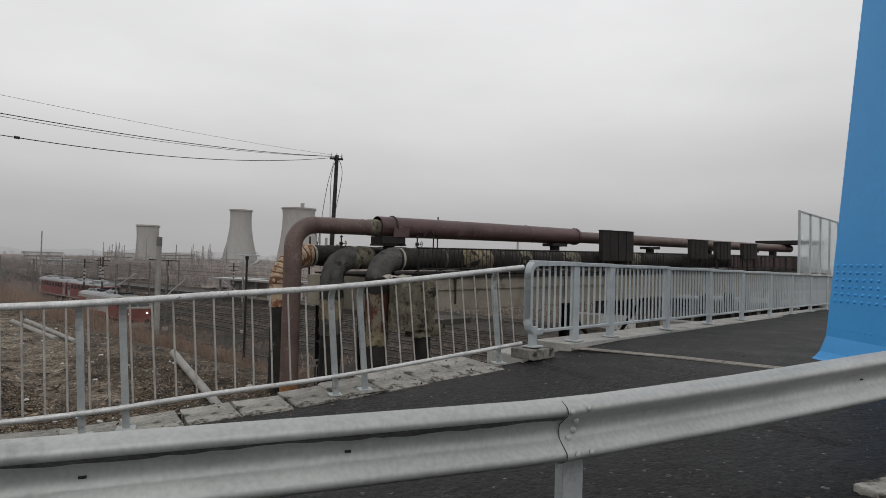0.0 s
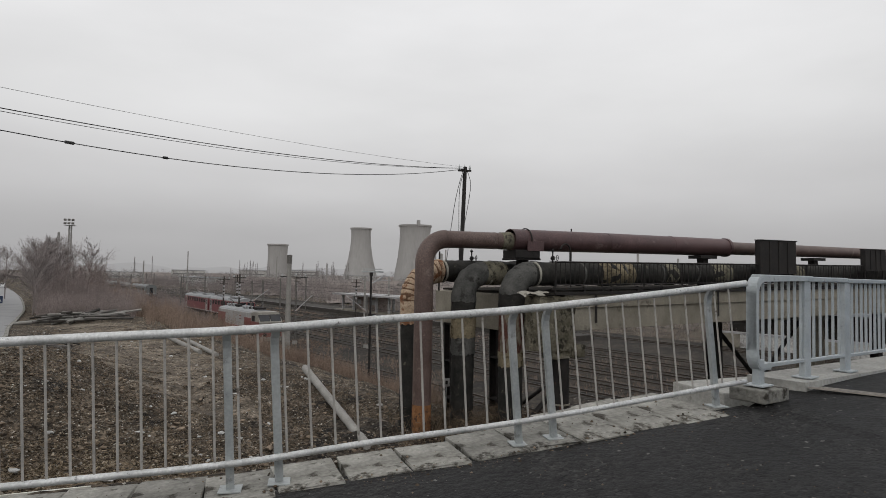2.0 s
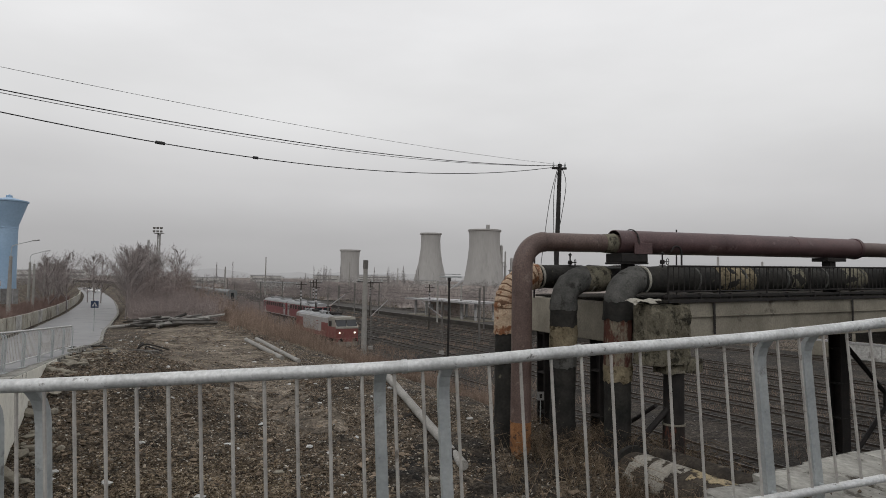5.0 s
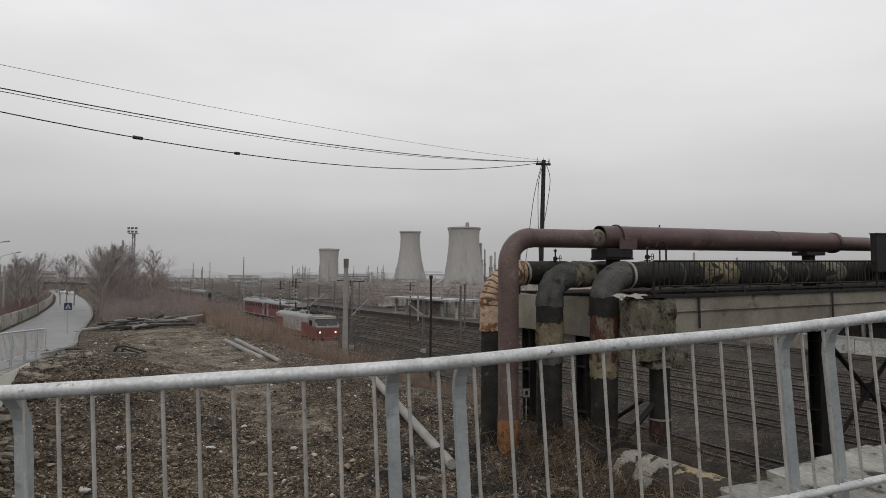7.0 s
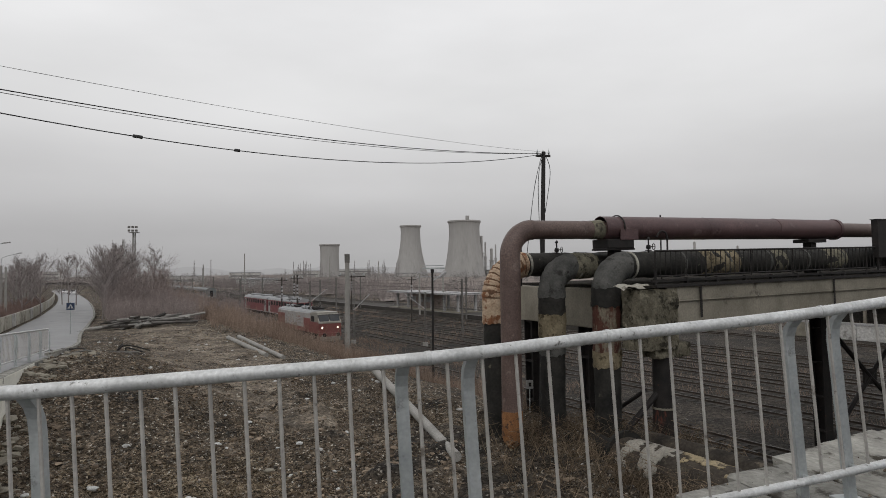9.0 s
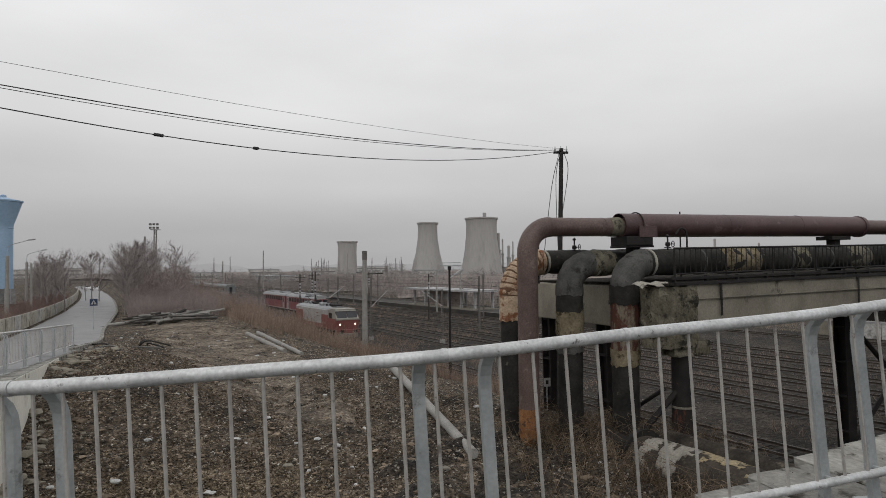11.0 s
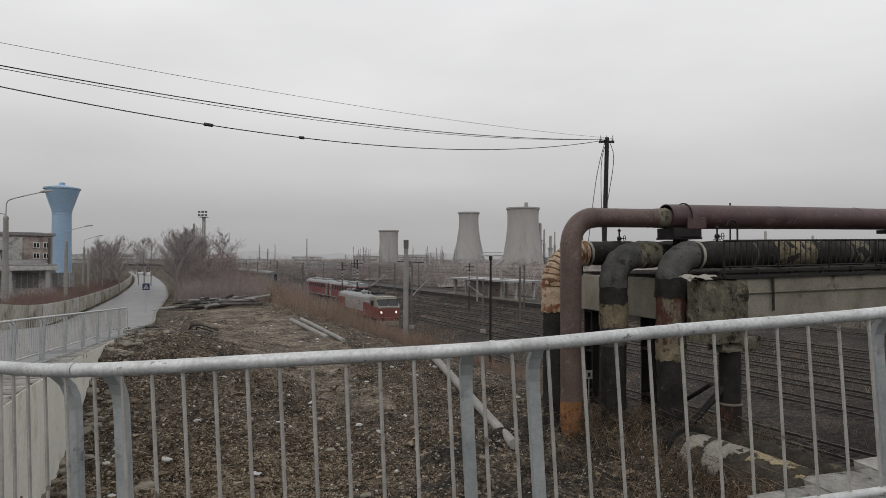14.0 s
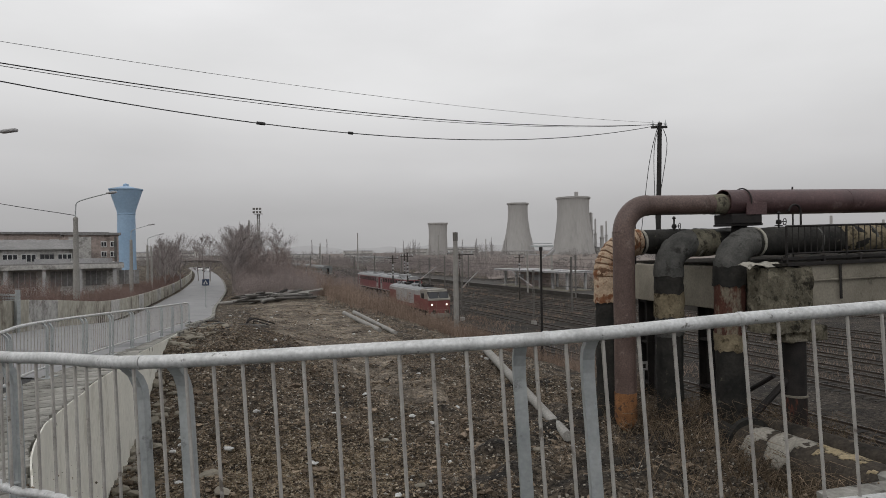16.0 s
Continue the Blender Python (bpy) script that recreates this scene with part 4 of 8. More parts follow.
mesh("elbow", tube(spin(bend(-3.12, 0, 0, 0, 2.65, 0.72, 14)), 0.28, 24, False), RUST, gas, smooth=True)
mesh("run", tube(spin([(-2.42, 0, 2.65), (-1, 0, 2.65), (0.25, 0, 2.65)]), 0.265, 24, False), RUST, gas, smooth=True)
mesh("far_run", tube(spin([(10.8, 0, 2.66), (20, 0, 2.62), (36.5, 0, 2.55)]), 0.265, 20), RUST, gas, smooth=True)
sl_o = tube(spin([(0.0, 0, 2.70), (5, 0, 2.70), (10.95, 0, 2.68)]), 0.355, 28, False)
sl_i = tube(spin([(0.0, 0, 2.70), (0.6, 0, 2.70)]), 0.335, 28, False)
rim = [(k, k + 28 * 3, (k + 1) % 28 + 28 * 3, (k + 1) % 28) for k in range(28)]
jv, jf = join(sl_o, sl_i)
mesh("sleeve", (jv, jf + rim), RUST_SLEEVE, gas, "dark red-brown sleeve pipe", smooth=True)
mesh("weld_ring", tube(spin([(-0.62, 0, 2.65), (-0.60, 0, 2.65)]), 0.272, 24), RUST, gas, smooth=True)
mesh("clamp_ring", tube(spin([(10.90, 0, 2.68), (11.05, 0, 2.68)]), 0.385, 24), RUST_SLEEVE, gas, smooth=True)
for s in (4.2, 7.6):
    mesh("weld_ring", tube(spin([(s, 0, 2.70), (s + 0.03, 0, 2.70)]), 0.361, 24), RUST_SLEEVE, gas, smooth=True)
mesh("saddle", join(pbox(0.0, 0.98, -0.36, 0.36, 2.10, 2.37, 0.02), pbox(-0.06, 1.04, -0.32, 0.32, 2.04, 2.10, 0.01), pbox(0.40, 0.68, -0.15, 0.15, 0.95, 2.04)), BLACK_STEEL, gas, "black steel saddle")
mesh("strap", tube([PB @ Vector((0.62, 0.385 * math.cos(t), 2.70 + 0.01 + 0.385 * math.sin(t))) for t in np.linspace(-0.7, math.pi + 0.7, 18)], 0.02, 6), BLACK_STEEL, gas)
mesh("saddle_plate", pbox(0.45, 1.12, -0.39, -0.345, 2.34, 2.66, 0.006), RUST_SLEEVE, gas)
mesh("tape_collar", tube(spin([(-0.40, 0, 2.65), (-0.2, 0, 2.65), (-0.02, 0, 2.66)]), [0.274, 0.282, 0.29], 24), KHAKI_WRAP, gas, "dull yellow tape collar", smooth=True)
for s in (9.6, 17.5, 24.0, 30.0):
    mesh("saddle", join(pbox(s - 0.5, s + 0.5, -0.3, 0.3, 2.2, 2.33, 0.01), pbox(s - 0.15, s + 0.15, -0.15, 0.15, 0.95, 2.2)), BLACK_STEEL, gas, "black steel saddle")

# three lagged heating mains
HM = "lagged heating main with torn grey and yellowed wrapping"


def rumple(vf, amount, size):
    """Dents and creases in a wrapping."""
    return [v + amount * noise.noise_vector(Vector(v) / size) for v in vf[0]], vf[1]


def wrap_tube(s0, n, z0, z1, r, jag, seed):
    """A standing sleeve of wrapping with ragged upper and lower edges."""
    seg, rows_ = 30, max(4, int((z1 - z0) / 0.09))
    v = []
    for i in range(rows_ + 1):
        for k in range(seg):
            a = 2 * math.pi * k / seg
            lo = z0 + jag * lumps(math.cos(a) * 2 + seed, math.sin(a) * 2, 0.45, seed)
            hi = z1 + jag * lumps(math.cos(a) * 2 - seed, math.sin(a) * 2, 0.45, seed + 4)
            z = lo + (hi - lo) * i / rows_
            v.append(pb(s0 + r * math.cos(a), n + r * math.sin(a), z))
    f = [(i * seg + k, i * seg + (k + 1) % seg, (i + 1) * seg + (k + 1) % seg, (i + 1) * seg + k) for i in range(rows_) for k in range(seg)]
    return rumple((v, f), 0.030, 0.21)


def main_pipe(n, s0, zrun, r, rb, marks, elbow_mat, run_mat, end=36.0):
    ob = thing("heating_main", HM, "pipe", group="heating mains on the pipe bridge")
    for k, (z0, z1, rr, mat, lab) in enumerate(marks):
        mesh("wrapping" if lab else "riser", wrap_tube(s0, n, z0, z1, rr, 0.08 if lab else 0.03, n * 7 + k), mat, ob, lab, smooth=True)
    el = bend(s0, n, 0, 0, zrun, rb, 26)
    mesh("elbow", rumple(tube(spin(el), [r * (1.05 + 0.03 * abs(math.sin(0.62 * i)) + 0.015 * math.sin(2.9 * i)) for i in range(len(el))], 26, False), 0.024, 0.26), elbow_mat, ob, smooth=True)
    run = [(s, n, zrun) for s in np.r_[np.arange(s0 + rb - 0.05, 14, 0.11), np.linspace(14, end, 40)]]
    mesh("run", rumple(tube(spin(run), [r * (1 + 0.05 * lumps(s, n * 9, 0.5)) for s, _, _ in run], 22), 0.035, 0.3), run_mat, ob, smooth=True)
    for s in np.arange(s0 + rb + 0.12, 12, 1.9):
        mesh("band", rumple(tube(spin([(s, n, zrun), (s + 0.07, n, zrun)]), r * 1.06, 24), 0.01, 0.2), PALE_FELT if s < s0 + rb + 1 else FELT, ob)
    return ob


m3 = main_pipe(-0.6, -0.33, 1.58, 0.375, 0.70, [(-3.6, -1.1, 0.37, TAR, ""), (-1.26, -0.80, 0.40, YELLOW_WRAP, "yellowed wrapping"), (-0.92, 0.60, 0.388, FLAKED, "flaking rusty wrapping with pale patches"), (0.45, 0.98, 0.42, TAR, "black tar wrapping")], FELT, TAR)
m2 = main_pipe(0.5, -1.41, 1.60, 0.36, 0.72, [(-3.6, -0.7, 0.36, TAR, ""), (-0.95, -0.30, 0.385, FELT, "grey felt wrapping"), (-0.42, 0.24, 0.40, YELLOW_WRAP, "yellowed wrapping"), (0.14, 0.78, 0.390, TAR, "black tar wrapping"), (0.7, 0.98, 0.405, FELT, "grey felt wrapping")], FELT, PATCHY)
mesh("wrapping", rumple(tube(spin([(s, 0.5, 1.60) for s in np.linspace(-0.72, 0.0, 9)]), 0.392, 26, False), 0.03, 0.22), KHAKI_WRAP, m2, "khaki wrapping", smooth=True)
for a_, b_ in ((3.2, 4.8), (6.4, 7.1), (9.0, 10.3), (13.8, 15.2)):
    mesh("wrapping", rumple(tube(spin([(s, -0.6, 1.58) for s in np.arange(a_, b_, 0.12)]), [0.388 * (1 + 0.03 * lumps(s, 3, 0.4)) for s in np.arange(a_, b_, 0.12)], 26, False), 0.045, 0.24), KHAKI_WRAP if a_ > 6 else YELLOW_WRAP, m3, "yellowed wrapping", smooth=True)
m1 = main_pipe(1.5, -2.74, 1.67, 0.355, 0.95, [(-3.6, 0.10, 0.34, TAR, ""), (-0.02, 0.80, 0.375, BAND_CREAM, "cream and rust wrapping")], BAND_DARK, TAR)
for i, t in enumerate(np.linspace(0.02, 1.5, 11)):
    c = (-2.74 + 0.95, 1.67 - 0.95)
    q = [(c[0] - 0.95 * math.cos(a), 1.5, c[1] + 0.95 * math.sin(a)) for a in (t, t + 0.06, t + 0.125)]
    mesh("ridge", rumple(tube(spin(q), [0.385, 0.402, 0.385], 24), 0.018, 0.2), BAND_CREAM, m1, "banded cream and rusty wrapping", smooth=True)
rag = mesh("torn_sheet", move(grid(np.linspace(0, 1.25, 28), np.linspace(0, 0.38, 9), lambda x, y: 0.035 * math.sin(7 * x + 3 * y) + 0.03 * lumps(x, y, 0.2) - 0.9 * max(0, x - 1.02) - 0.5 * max(0, 0.12 - y) - 0.5 * max(0, 0.2 - x)), PB @ pose(-0.62, -1.66, 1.06, 3, 2, 4)), PALE_FELT)
rag.modifiers.new("thick", "SOLIDIFY").thickness = 0.012
tagged(rag, "torn sheet of grey roofing felt lying on the pier", "felt sheet")

bridge = thing("pipe_bridge", "stained old concrete pipe bridge with dark steel columns", "pipe bridge", kind="")
mesh("crossbeam", pbox(0.10, 1.0, -1.35, 5.0, -0.30, 0.92, 0.03), OLD_CONC, bridge)
def crumble(s0, s1, n0, n1, z0, z1):
    """A block of crumbling concrete with uneven faces."""
    bm = bmesh.new()
    bmesh.ops.create_cube(bm, size=1)
    bmesh.ops.subdivide_edges(bm, edges=bm.edges[:], cuts=13, use_grid_fill=True)
    m = PB @ Matrix.Translation(((s0 + s1) / 2, (n0 + n1) / 2, (z0 + z1) / 2)) @ Matrix.Diagonal((s1 - s0, n1 - n0, z1 - z0, 1))
    v = [m @ p.co for p in bm.verts]
    f = [tuple(q.index for q in g.verts) for g in bm.faces]
    bm.free()
    return rumple(rumple((v, f), 0.05, 0.35), 0.03, 0.11)


mesh("crossbeam_end", join(crumble(-0.12, 1.30, -1.68, -1.0, -0.72, 0.93), crumble(0.48, 1.28, -1.6, -1.1, -0.98, -0.68)), MOSSY, bridge, "mossy crumbling end")
mesh("girder", pbox(0.95, 40, -1.60, -1.25, -0.17, 0.54, 0.01), OLD_CONC, bridge)
mesh("girder_lip", pbox(0.95, 40, -1.66, -1.24, 0.54, 0.58, 0.01), OLD_CONC, bridge)
mesh("edge_beam", pbox(0.95, 40, -1.63, -1.24, 0.58, 0.95, 0.012), OLD_CONC, bridge)
mesh("back_girder", pbox(0.95, 40, 3.4, 3.8, -0.30, 0.90), OLD_CONC, bridge)
mesh("deck_slab", pbox(0.2, 40, -1.665, 4.6, 0.95, 1.02, 0.005), DULL_TAR, bridge)
mesh("edge_angle", join(pbox(0.5, 40, -1.70, -1.67, 0.955, 1.03), pbox(0.5, 40, -1.69, -1.60, 1.02, 1.04)), BLACK_STEEL, bridge, "black steel edge angle")
for s in (2.15, 8.2):
    mesh("drain_stain", pbox(s, s + 0.08, -1.695, -1.68, 0.05, 0.94), BLACK_STEEL, bridge, "dark steel drain strip")


def column(s, n, top, bottom, w=0.42):
    """A built-up steel column with flanges and batten plates."""
    c = [pbox(s - w / 2, s + w / 2, n - w / 2, n - w / 2 + 0.04, bottom, top), pbox(s - w / 2, s + w / 2, n + w / 2 - 0.04, n + w / 2, bottom, top), pbox(s - 0.03, s + 0.03, n - w / 2 + 0.04, n + w / 2 - 0.04, bottom, top)]
    c += [pbox(s - w / 2 - 0.015, s + w / 2 + 0.015, n - w / 2 - 0.015, n + w / 2 + 0.015, z, z + 0.06) for z in np.arange(bottom + 0.5, top, 1.4)]
    mesh("column", join(*c), BLACK_STEEL, bridge, "dark rusted steel column")


mesh("column", tube(spin([(1.1, -1.25, -0.95), (1.1, -1.25, -2.45)]), 0.285, 20), BLACK_STEEL, bridge, "black tarred steel column", smooth=True)
mesh("column_ring", tube(spin([(1.1, -1.25, -2.42), (1.1, -1.25, -2.47)]), 0.315, 20), OLD_CONC, bridge, "pale ring on the column")
mesh("column_casing", rumple(tube(spin([(1.1, -1.25, z) for z in np.linspace(-2.45, -4.7, 12)]), 0.295, 20), 0.015, 0.25), RUST_STREAK, bridge, "dark casing with red rust streaks", smooth=True)
mesh("corbel", pbox(1.28, 1.85, -1.60, -1.0, -1.02, -0.62, 0.04), MOSSY, bridge, "mossy crumbling corbel")
column(0.55, 1.2, -0.30, -6.0, 0.5)
column(0.55, 4.3, -0.30, -6.5, 0.5)
mesh("bearing_plate", pbox(0.75, 1.45, -1.58, -0.92, -1.0, -0.94), OLD_CONC, bridge)
mesh("brace", tube(spin([(0.9, -1.25, -2.0), (-0.3, -0.9, -3.3)]), 0.09, 8), BLACK_STEEL, bridge)
mesh("brace", tube(spin([(0.5, 1.4, -3.6), (0.5, -1.2, -1.9)]), 0.06, 8), BLACK_STEEL, bridge)
column(13.1, 2.0, -0.28, -7.4, 0.5)
mesh("pier", pbox(20.3, 21.3, 1.5, 2.5, -7.4, -0.30, 0.04), OLD_CONC, bridge, "stained concrete pier")
for s0_ in (12.8, 20.45):
    mesh("cross_girder", pbox(s0_, s0_ + 0.65, -1.24, 3.4, -0.30, 0.60), OLD_CONC, bridge)
XS, XN, XZ = 16.4, 2.0, -3.6
for ds, dz in ((-3.2, 2.7), (3.9, 3.1), (-3.2, -2.7), (3.9, -3.1)):
    mesh("brace", tube(spin([(XS, XN, XZ), (XS + ds, XN, XZ + dz)]), 0.10, 8), BLACK_STEEL, bridge)
mesh("gusset", pbox(XS - 0.45, XS + 0.45, XN - 0.04, XN + 0.04, XZ - 0.34, XZ + 0.34), BLACK_STEEL, bridge)
for s in (24.0, 31.0, 38.0):
    for n in (-1.3, 3.6):
        column(s, n, -0.28, -7.4, 0.5)

rails = thing("service_railing", "black steel service railing along the pipe bridge", "railing")
mesh("top_rail", tube(spin([(s, -1.40, 1.97) for s in (0.75, 12, 24, 36)]), 0.028, 8), BLACK_STEEL, rails)
mesh("bottom_rail", tube(spin([(s, -1.40, 1.26) for s in (0.75, 12, 24, 36)]), 0.022, 8), BLACK_STEEL, rails)
mesh("corner_rail", tube(spin([(0.75, -1.40, 1.97), (0.75, -1.40, 1.15), (0.72, -1.38, 1.02)]), 0.028, 8), BLACK_STEEL, rails)
bar0 = mesh("bar", tube([(0, 0, -0.355), (0, 0, 0.355)], 0.0135, 5), BLACK_STEEL, rails)
first_bar = True
for k in range(176):
    m = Matrix.Translation(pb(0.95 + k * 0.2, -1.40, 1.615))
    if first_bar:
        bar0.matrix_basis, first_bar = m, False
    else:
        piece("bar", bar0.data, rails, m)
for s in np.arange(0.75, 36.1, 1.95):
    mesh("post", tube(spin([(s, -1.42, 1.0), (s, -1.42, 1.97)]), 0.026, 6), BLACK_STEEL, rails)

cable = mesh("cable_tray", join(pbox(0.5, 36, -1.55, -1.47, 1.10, 1.17), *[pbox(s, s + 0.05, -1.56, -1.45, 1.0, 1.2) for s in np.arange(0.6, 36, 1.2)]), BLACK_STEEL)
tagged(cable, "thin dark cable tray clipped along the bridge edge", "cable tray")

for s0, s1, z0, z1 in ((11.05, 13.5, 1.60, 2.93), (19.0, 20.85, 1.75, 2.72), (21.9, 23.6, 1.75, 2.68), (25.3, 27.2, 1.75, 2.65)):
    cab = thing("steel_cabinet", "black steel housing over a pipe joint on the bridge", "steel housing", tuple(pb((s0 + s1) / 2, -1.0, z0)), "black housings on the pipe bridge")
    inv = cab.matrix_world.inverted()
    mesh("body", move(pbox(s0, s1, -1.52, -1.30, z0, z1, 0.012), inv), BLACK_STEEL, cab)
    mesh("rim", move(join(pbox(s0 - 0.03, s1 + 0.03, -1.55, -1.27, z1, z1 + 0.03), pbox(s0 - 0.02, s1 + 0.02, -1.535, -1.515, z0, z0 + 0.05)), inv), BLACK_STEEL, cab)
    for k in range(1, 4):
        x = s0 + (s1 - s0) * k / 4
        mesh("rib", move(pbox(x - 0.02, x + 0.02, -1.545, -1.52, z0 + 0.02, z1), inv), BLACK_STEEL, cab)
    for x in (s0 + 0.1, s1 - 0.1):
        mesh("leg", move(pbox(x - 0.03, x + 0.03, -1.46, -1.40, 1.02, z0), inv), BLACK_STEEL, cab)

gate = thing("end_gantry", "dark steel gantry frame at the far end of the pipe bridge", "gantry", tuple(pb(36.5, 0, 1.0)))
gi = gate.matrix_world.inverted()
for n in (-1.5, 1.5):
    mesh("upright", move(pbox(37.2, 37.6, n - 0.2, n + 0.2, 1.0, 2.9), gi), BLACK_STEEL, gate)
mesh("lintel", move(pbox(35.0, 38.2, -1.8, 1.8, 2.85, 3.12), gi), BLACK_STEEL, gate)
fascia = mesh("side_sheet", pbox(24.0, 36.0, -1.36, -1.34, 1.05, 1.85), RUST_SLEEVE)
tagged(fascia, "red-brown sheet panels behind the far service railing", "sheet panels")

# little air valves and a bent vent pipe
for i, (s, n) in enumerate(((-0.55, 1.4), (1.35, -0.55))):
    va = thing("air_valve", "small black air valve standing on a heating main", "valve", tuple(pb(s, n, 1.9)), "air valves")
    mesh("stem", tube([(0, 0, 0.0), (0, 0, 0.48)], 0.025, 8), BLACK_STEEL, va)
    mesh("body", lathe([(0.0, 0.14), (0.06, 0.15), (0.075, 0.2), (0.06, 0.27), (0.0, 0.28)], 12), BLACK_STEEL, va, smooth=True)
    mesh("flange", lathe([(0.0, 0.10), (0.10, 0.10), (0.10, 0.125), (0.0, 0.125)], 14), BLACK_STEEL, va)
    mesh("handwheel", tube([(0.16 + 0.0 * t, 0.09 * math.cos(t), 0.22 + 0.09 * math.sin(t)) for t in np.linspace(0, 2 * math.pi, 15)], 0.012, 6), BLACK_STEEL, va)
    mesh("spindle", tube([(0, 0, 0.22), (0.2, 0, 0.22)], 0.015, 6), BLACK_STEEL, va)
    mesh("cap", lathe([(0.0, 0.42), (0.05, 0.43), (0.06, 0.46), (0.0, 0.52)], 10), BLACK_STEEL, va, smooth=True)
vent = mesh("vent_pipe", tube(spin([(2.05, -0.6, 1.9), (2.05, -0.6, 2.35)] + [(1.85 + 0.2 * math.cos(t), -0.6, 2.38 + 0.2 * math.sin(t)) for t in np.linspace(0.1, math.pi - 0.2, 9)] + [(1.6, -0.6, 2.42)]), 0.028, 8), BLACK_STEEL, smooth=True)
tagged(vent, "thin dark bent vent pipe on a heating main", "vent pipe")
for s, z in ((-1.35, 3.0), (4.6, 3.2)):
    st = mesh("marker_rod", tube(spin([(s, 2.2, 1.0), (s, 2.2, 2.35 if s < 0 else 3.35)]), 0.03, 6), BLACK_STEEL)
    tagged(st, "slim dark steel rod standing on the pipe bridge", "rod")

# ground pipes running out under the footway
big = thing("ground_main", "thick pipe with peeling pale cladding lying on the bank", "pipe")
gp = [(6.3, 17.5, -3.38), (6.85, 16.1, -3.54), (8.1, 13.3, -3.55), (9.4, 9.8, -3.54), (10.6, 6.5, -3.52)]
run_ = Line(smooth_line(gp[1:], 0.1))
mesh("cladding", rumple(tube(run_.cut(0, run_.length, 0.25), 0.66, 28), 0.025, 0.4), EARTHY_TAR, big, "dark tar cladding", smooth=True)


def torn(a, b, lo, hi, seed, r=0.674):
    """A ragged sheet of cladding still clinging to the pipe from a to b, between two angles round it."""
    v, f, keep = [], [], {}
    ns, nt = int((b - a) / 0.055), 26
    for i in range(ns + 1):
        p = run_.at(a + (b - a) * i / ns)
        side = run_.left(a + (b - a) * i / ns)
        for k in range(nt + 1):
            t = radians(lo + (hi - lo) * k / nt)
            v.append(p + (side * math.cos(t) + Vector((0, 0, 1)) * math.sin(t)) * (r + 0.012 * lumps(i * 0.3, k * 0.3, 1.0, seed)))
    for i in range(ns):
        for k in range(nt):
            edge = min(1.0, 5 * min(i, ns - 1 - i) / ns) * min(1.0, 5 * min(k, nt - 1 - k) / nt)
            if 0.62 * edge + 0.9 * lumps(i * 0.055, k * 0.05, 0.30, seed) + 0.4 * lumps(i * 0.055, k * 0.05, 0.09, seed + 3) > 0.48:
                q = i * (nt + 1) + k
                f.append((q, q + 1, q + nt + 2, q + nt + 1))
    return v, f


for a_, b_, lo, hi, mat_, lab in ((0.15, 1.9, 20, 195, PALE_CLAD, "peeling pale cladding"), (1.5, 3.3, 20, 125, YELLOW_CLAD, "yellowed cladding"), (3.7, 4.7, 60, 150, PALE_CLAD, "peeling pale cladding"), (4.9, 5.9, 80, 175, PALE_CLAD, "peeling pale cladding")):
    cl = mesh("torn_cladding", torn(a_, b_, lo, hi, a_ * 7), mat_, big, lab, smooth=True)
    cl.modifiers.new("thick", "SOLIDIFY").thickness = 0.012
mesh("tarred_pipe", tube(smooth_line(gp[:3], 0.3), 0.42, 20), TAR, big, "black tarred end", smooth=True)
mesh("collar", tube([(6.84, 16.15, -3.42), (6.88, 16.03, -3.42)], 0.69, 24), TAR, big)
small = mesh("return_main", tube(smooth_line([(7.2, 18.0, -3.3), (7.95, 16.4, -3.28), (9.25, 13.6, -3.3), (10.6, 10.1, -3.32), (11.8, 6.8, -3.35)], 0.4), 0.35, 18), EARTHY_TAR, smooth=True)
tagged(small, "dark tarred pipe lying on the bank behind a thicker one", "pipe")

# ---- pole and overhead cables ----
POLE = Vector((6.23, 20.73, 5.48))
pole = thing("utility_pole", "slim tarred black pole leaning slightly behind the pipes", "utility pole", (6.02, 20.73, -3.6))
pi_ = pole.matrix_world.inverted()
mesh("shaft", move(tube([(6.02, 20.73, -3.6), (6.11, 20.73, 1.5), (6.22, 20.73, 5.5)], [0.10, 0.085, 0.07], 10), pi_), POLE_WOOD, pole, smooth=True)
mesh("crossarm", move(box(0.5, 0.07, 0.07, (6.2, 20.73, 5.36)), pi_), POLE_WOOD, pole)
for dx in (-0.2, 0.0, 0.2):
    mesh("insulator", move(lathe([(0.0, 0.0), (0.025, 0.0), (0.035, 0.06), (0.02, 0.12), (0.0, 0.2)], 8), pi_ @ Matrix.Translation((6.2 + dx, 20.73, 5.40))), GALV_POST, pole)
WDIR = Vector((-0.765, -0.645, 0))
for name, z0, b, c, off in (("overhead_cable", 5.49, -0.087, 0.0025, 0.0), ("overhead_cable", 5.45, -0.145, 0.0049, 0.0), ("overhead_cable", 5.44, -0.158, 0.0054, 0.12), ("overhead_cable", 5.43, -0.231, 0.0090, 0.02)):
    pts = [Vector((POLE.x, POLE.y, 0)) + WDIR * k + Vector((off, -off, z0 + b * k + c * k * k)) for k in np.linspace(0, 27, 60)]
    r = {5.49: 0.004, 5.45: 0.010, 5.44: 0.006, 5.43: 0.010}[z0]
    w = mesh(name, tube(pts, r, 5), WIRE)
    tagged(w, "thin black overhead cable sagging from the pole", "cable", group="overhead cables")
    if z0 == 5.43:
        for k, ln in ((11.25, 0.10), (13.15, 0.16)):
            a, e = [Vector((POLE.x, POLE.y, 0)) + WDIR * q + Vector((off, -off, z0 + b * q + c * q * q)) for q in (k, k + ln)]
            mesh("splice", tube([a, e], 0.032, 7), WIRE, w, "black cable splice")
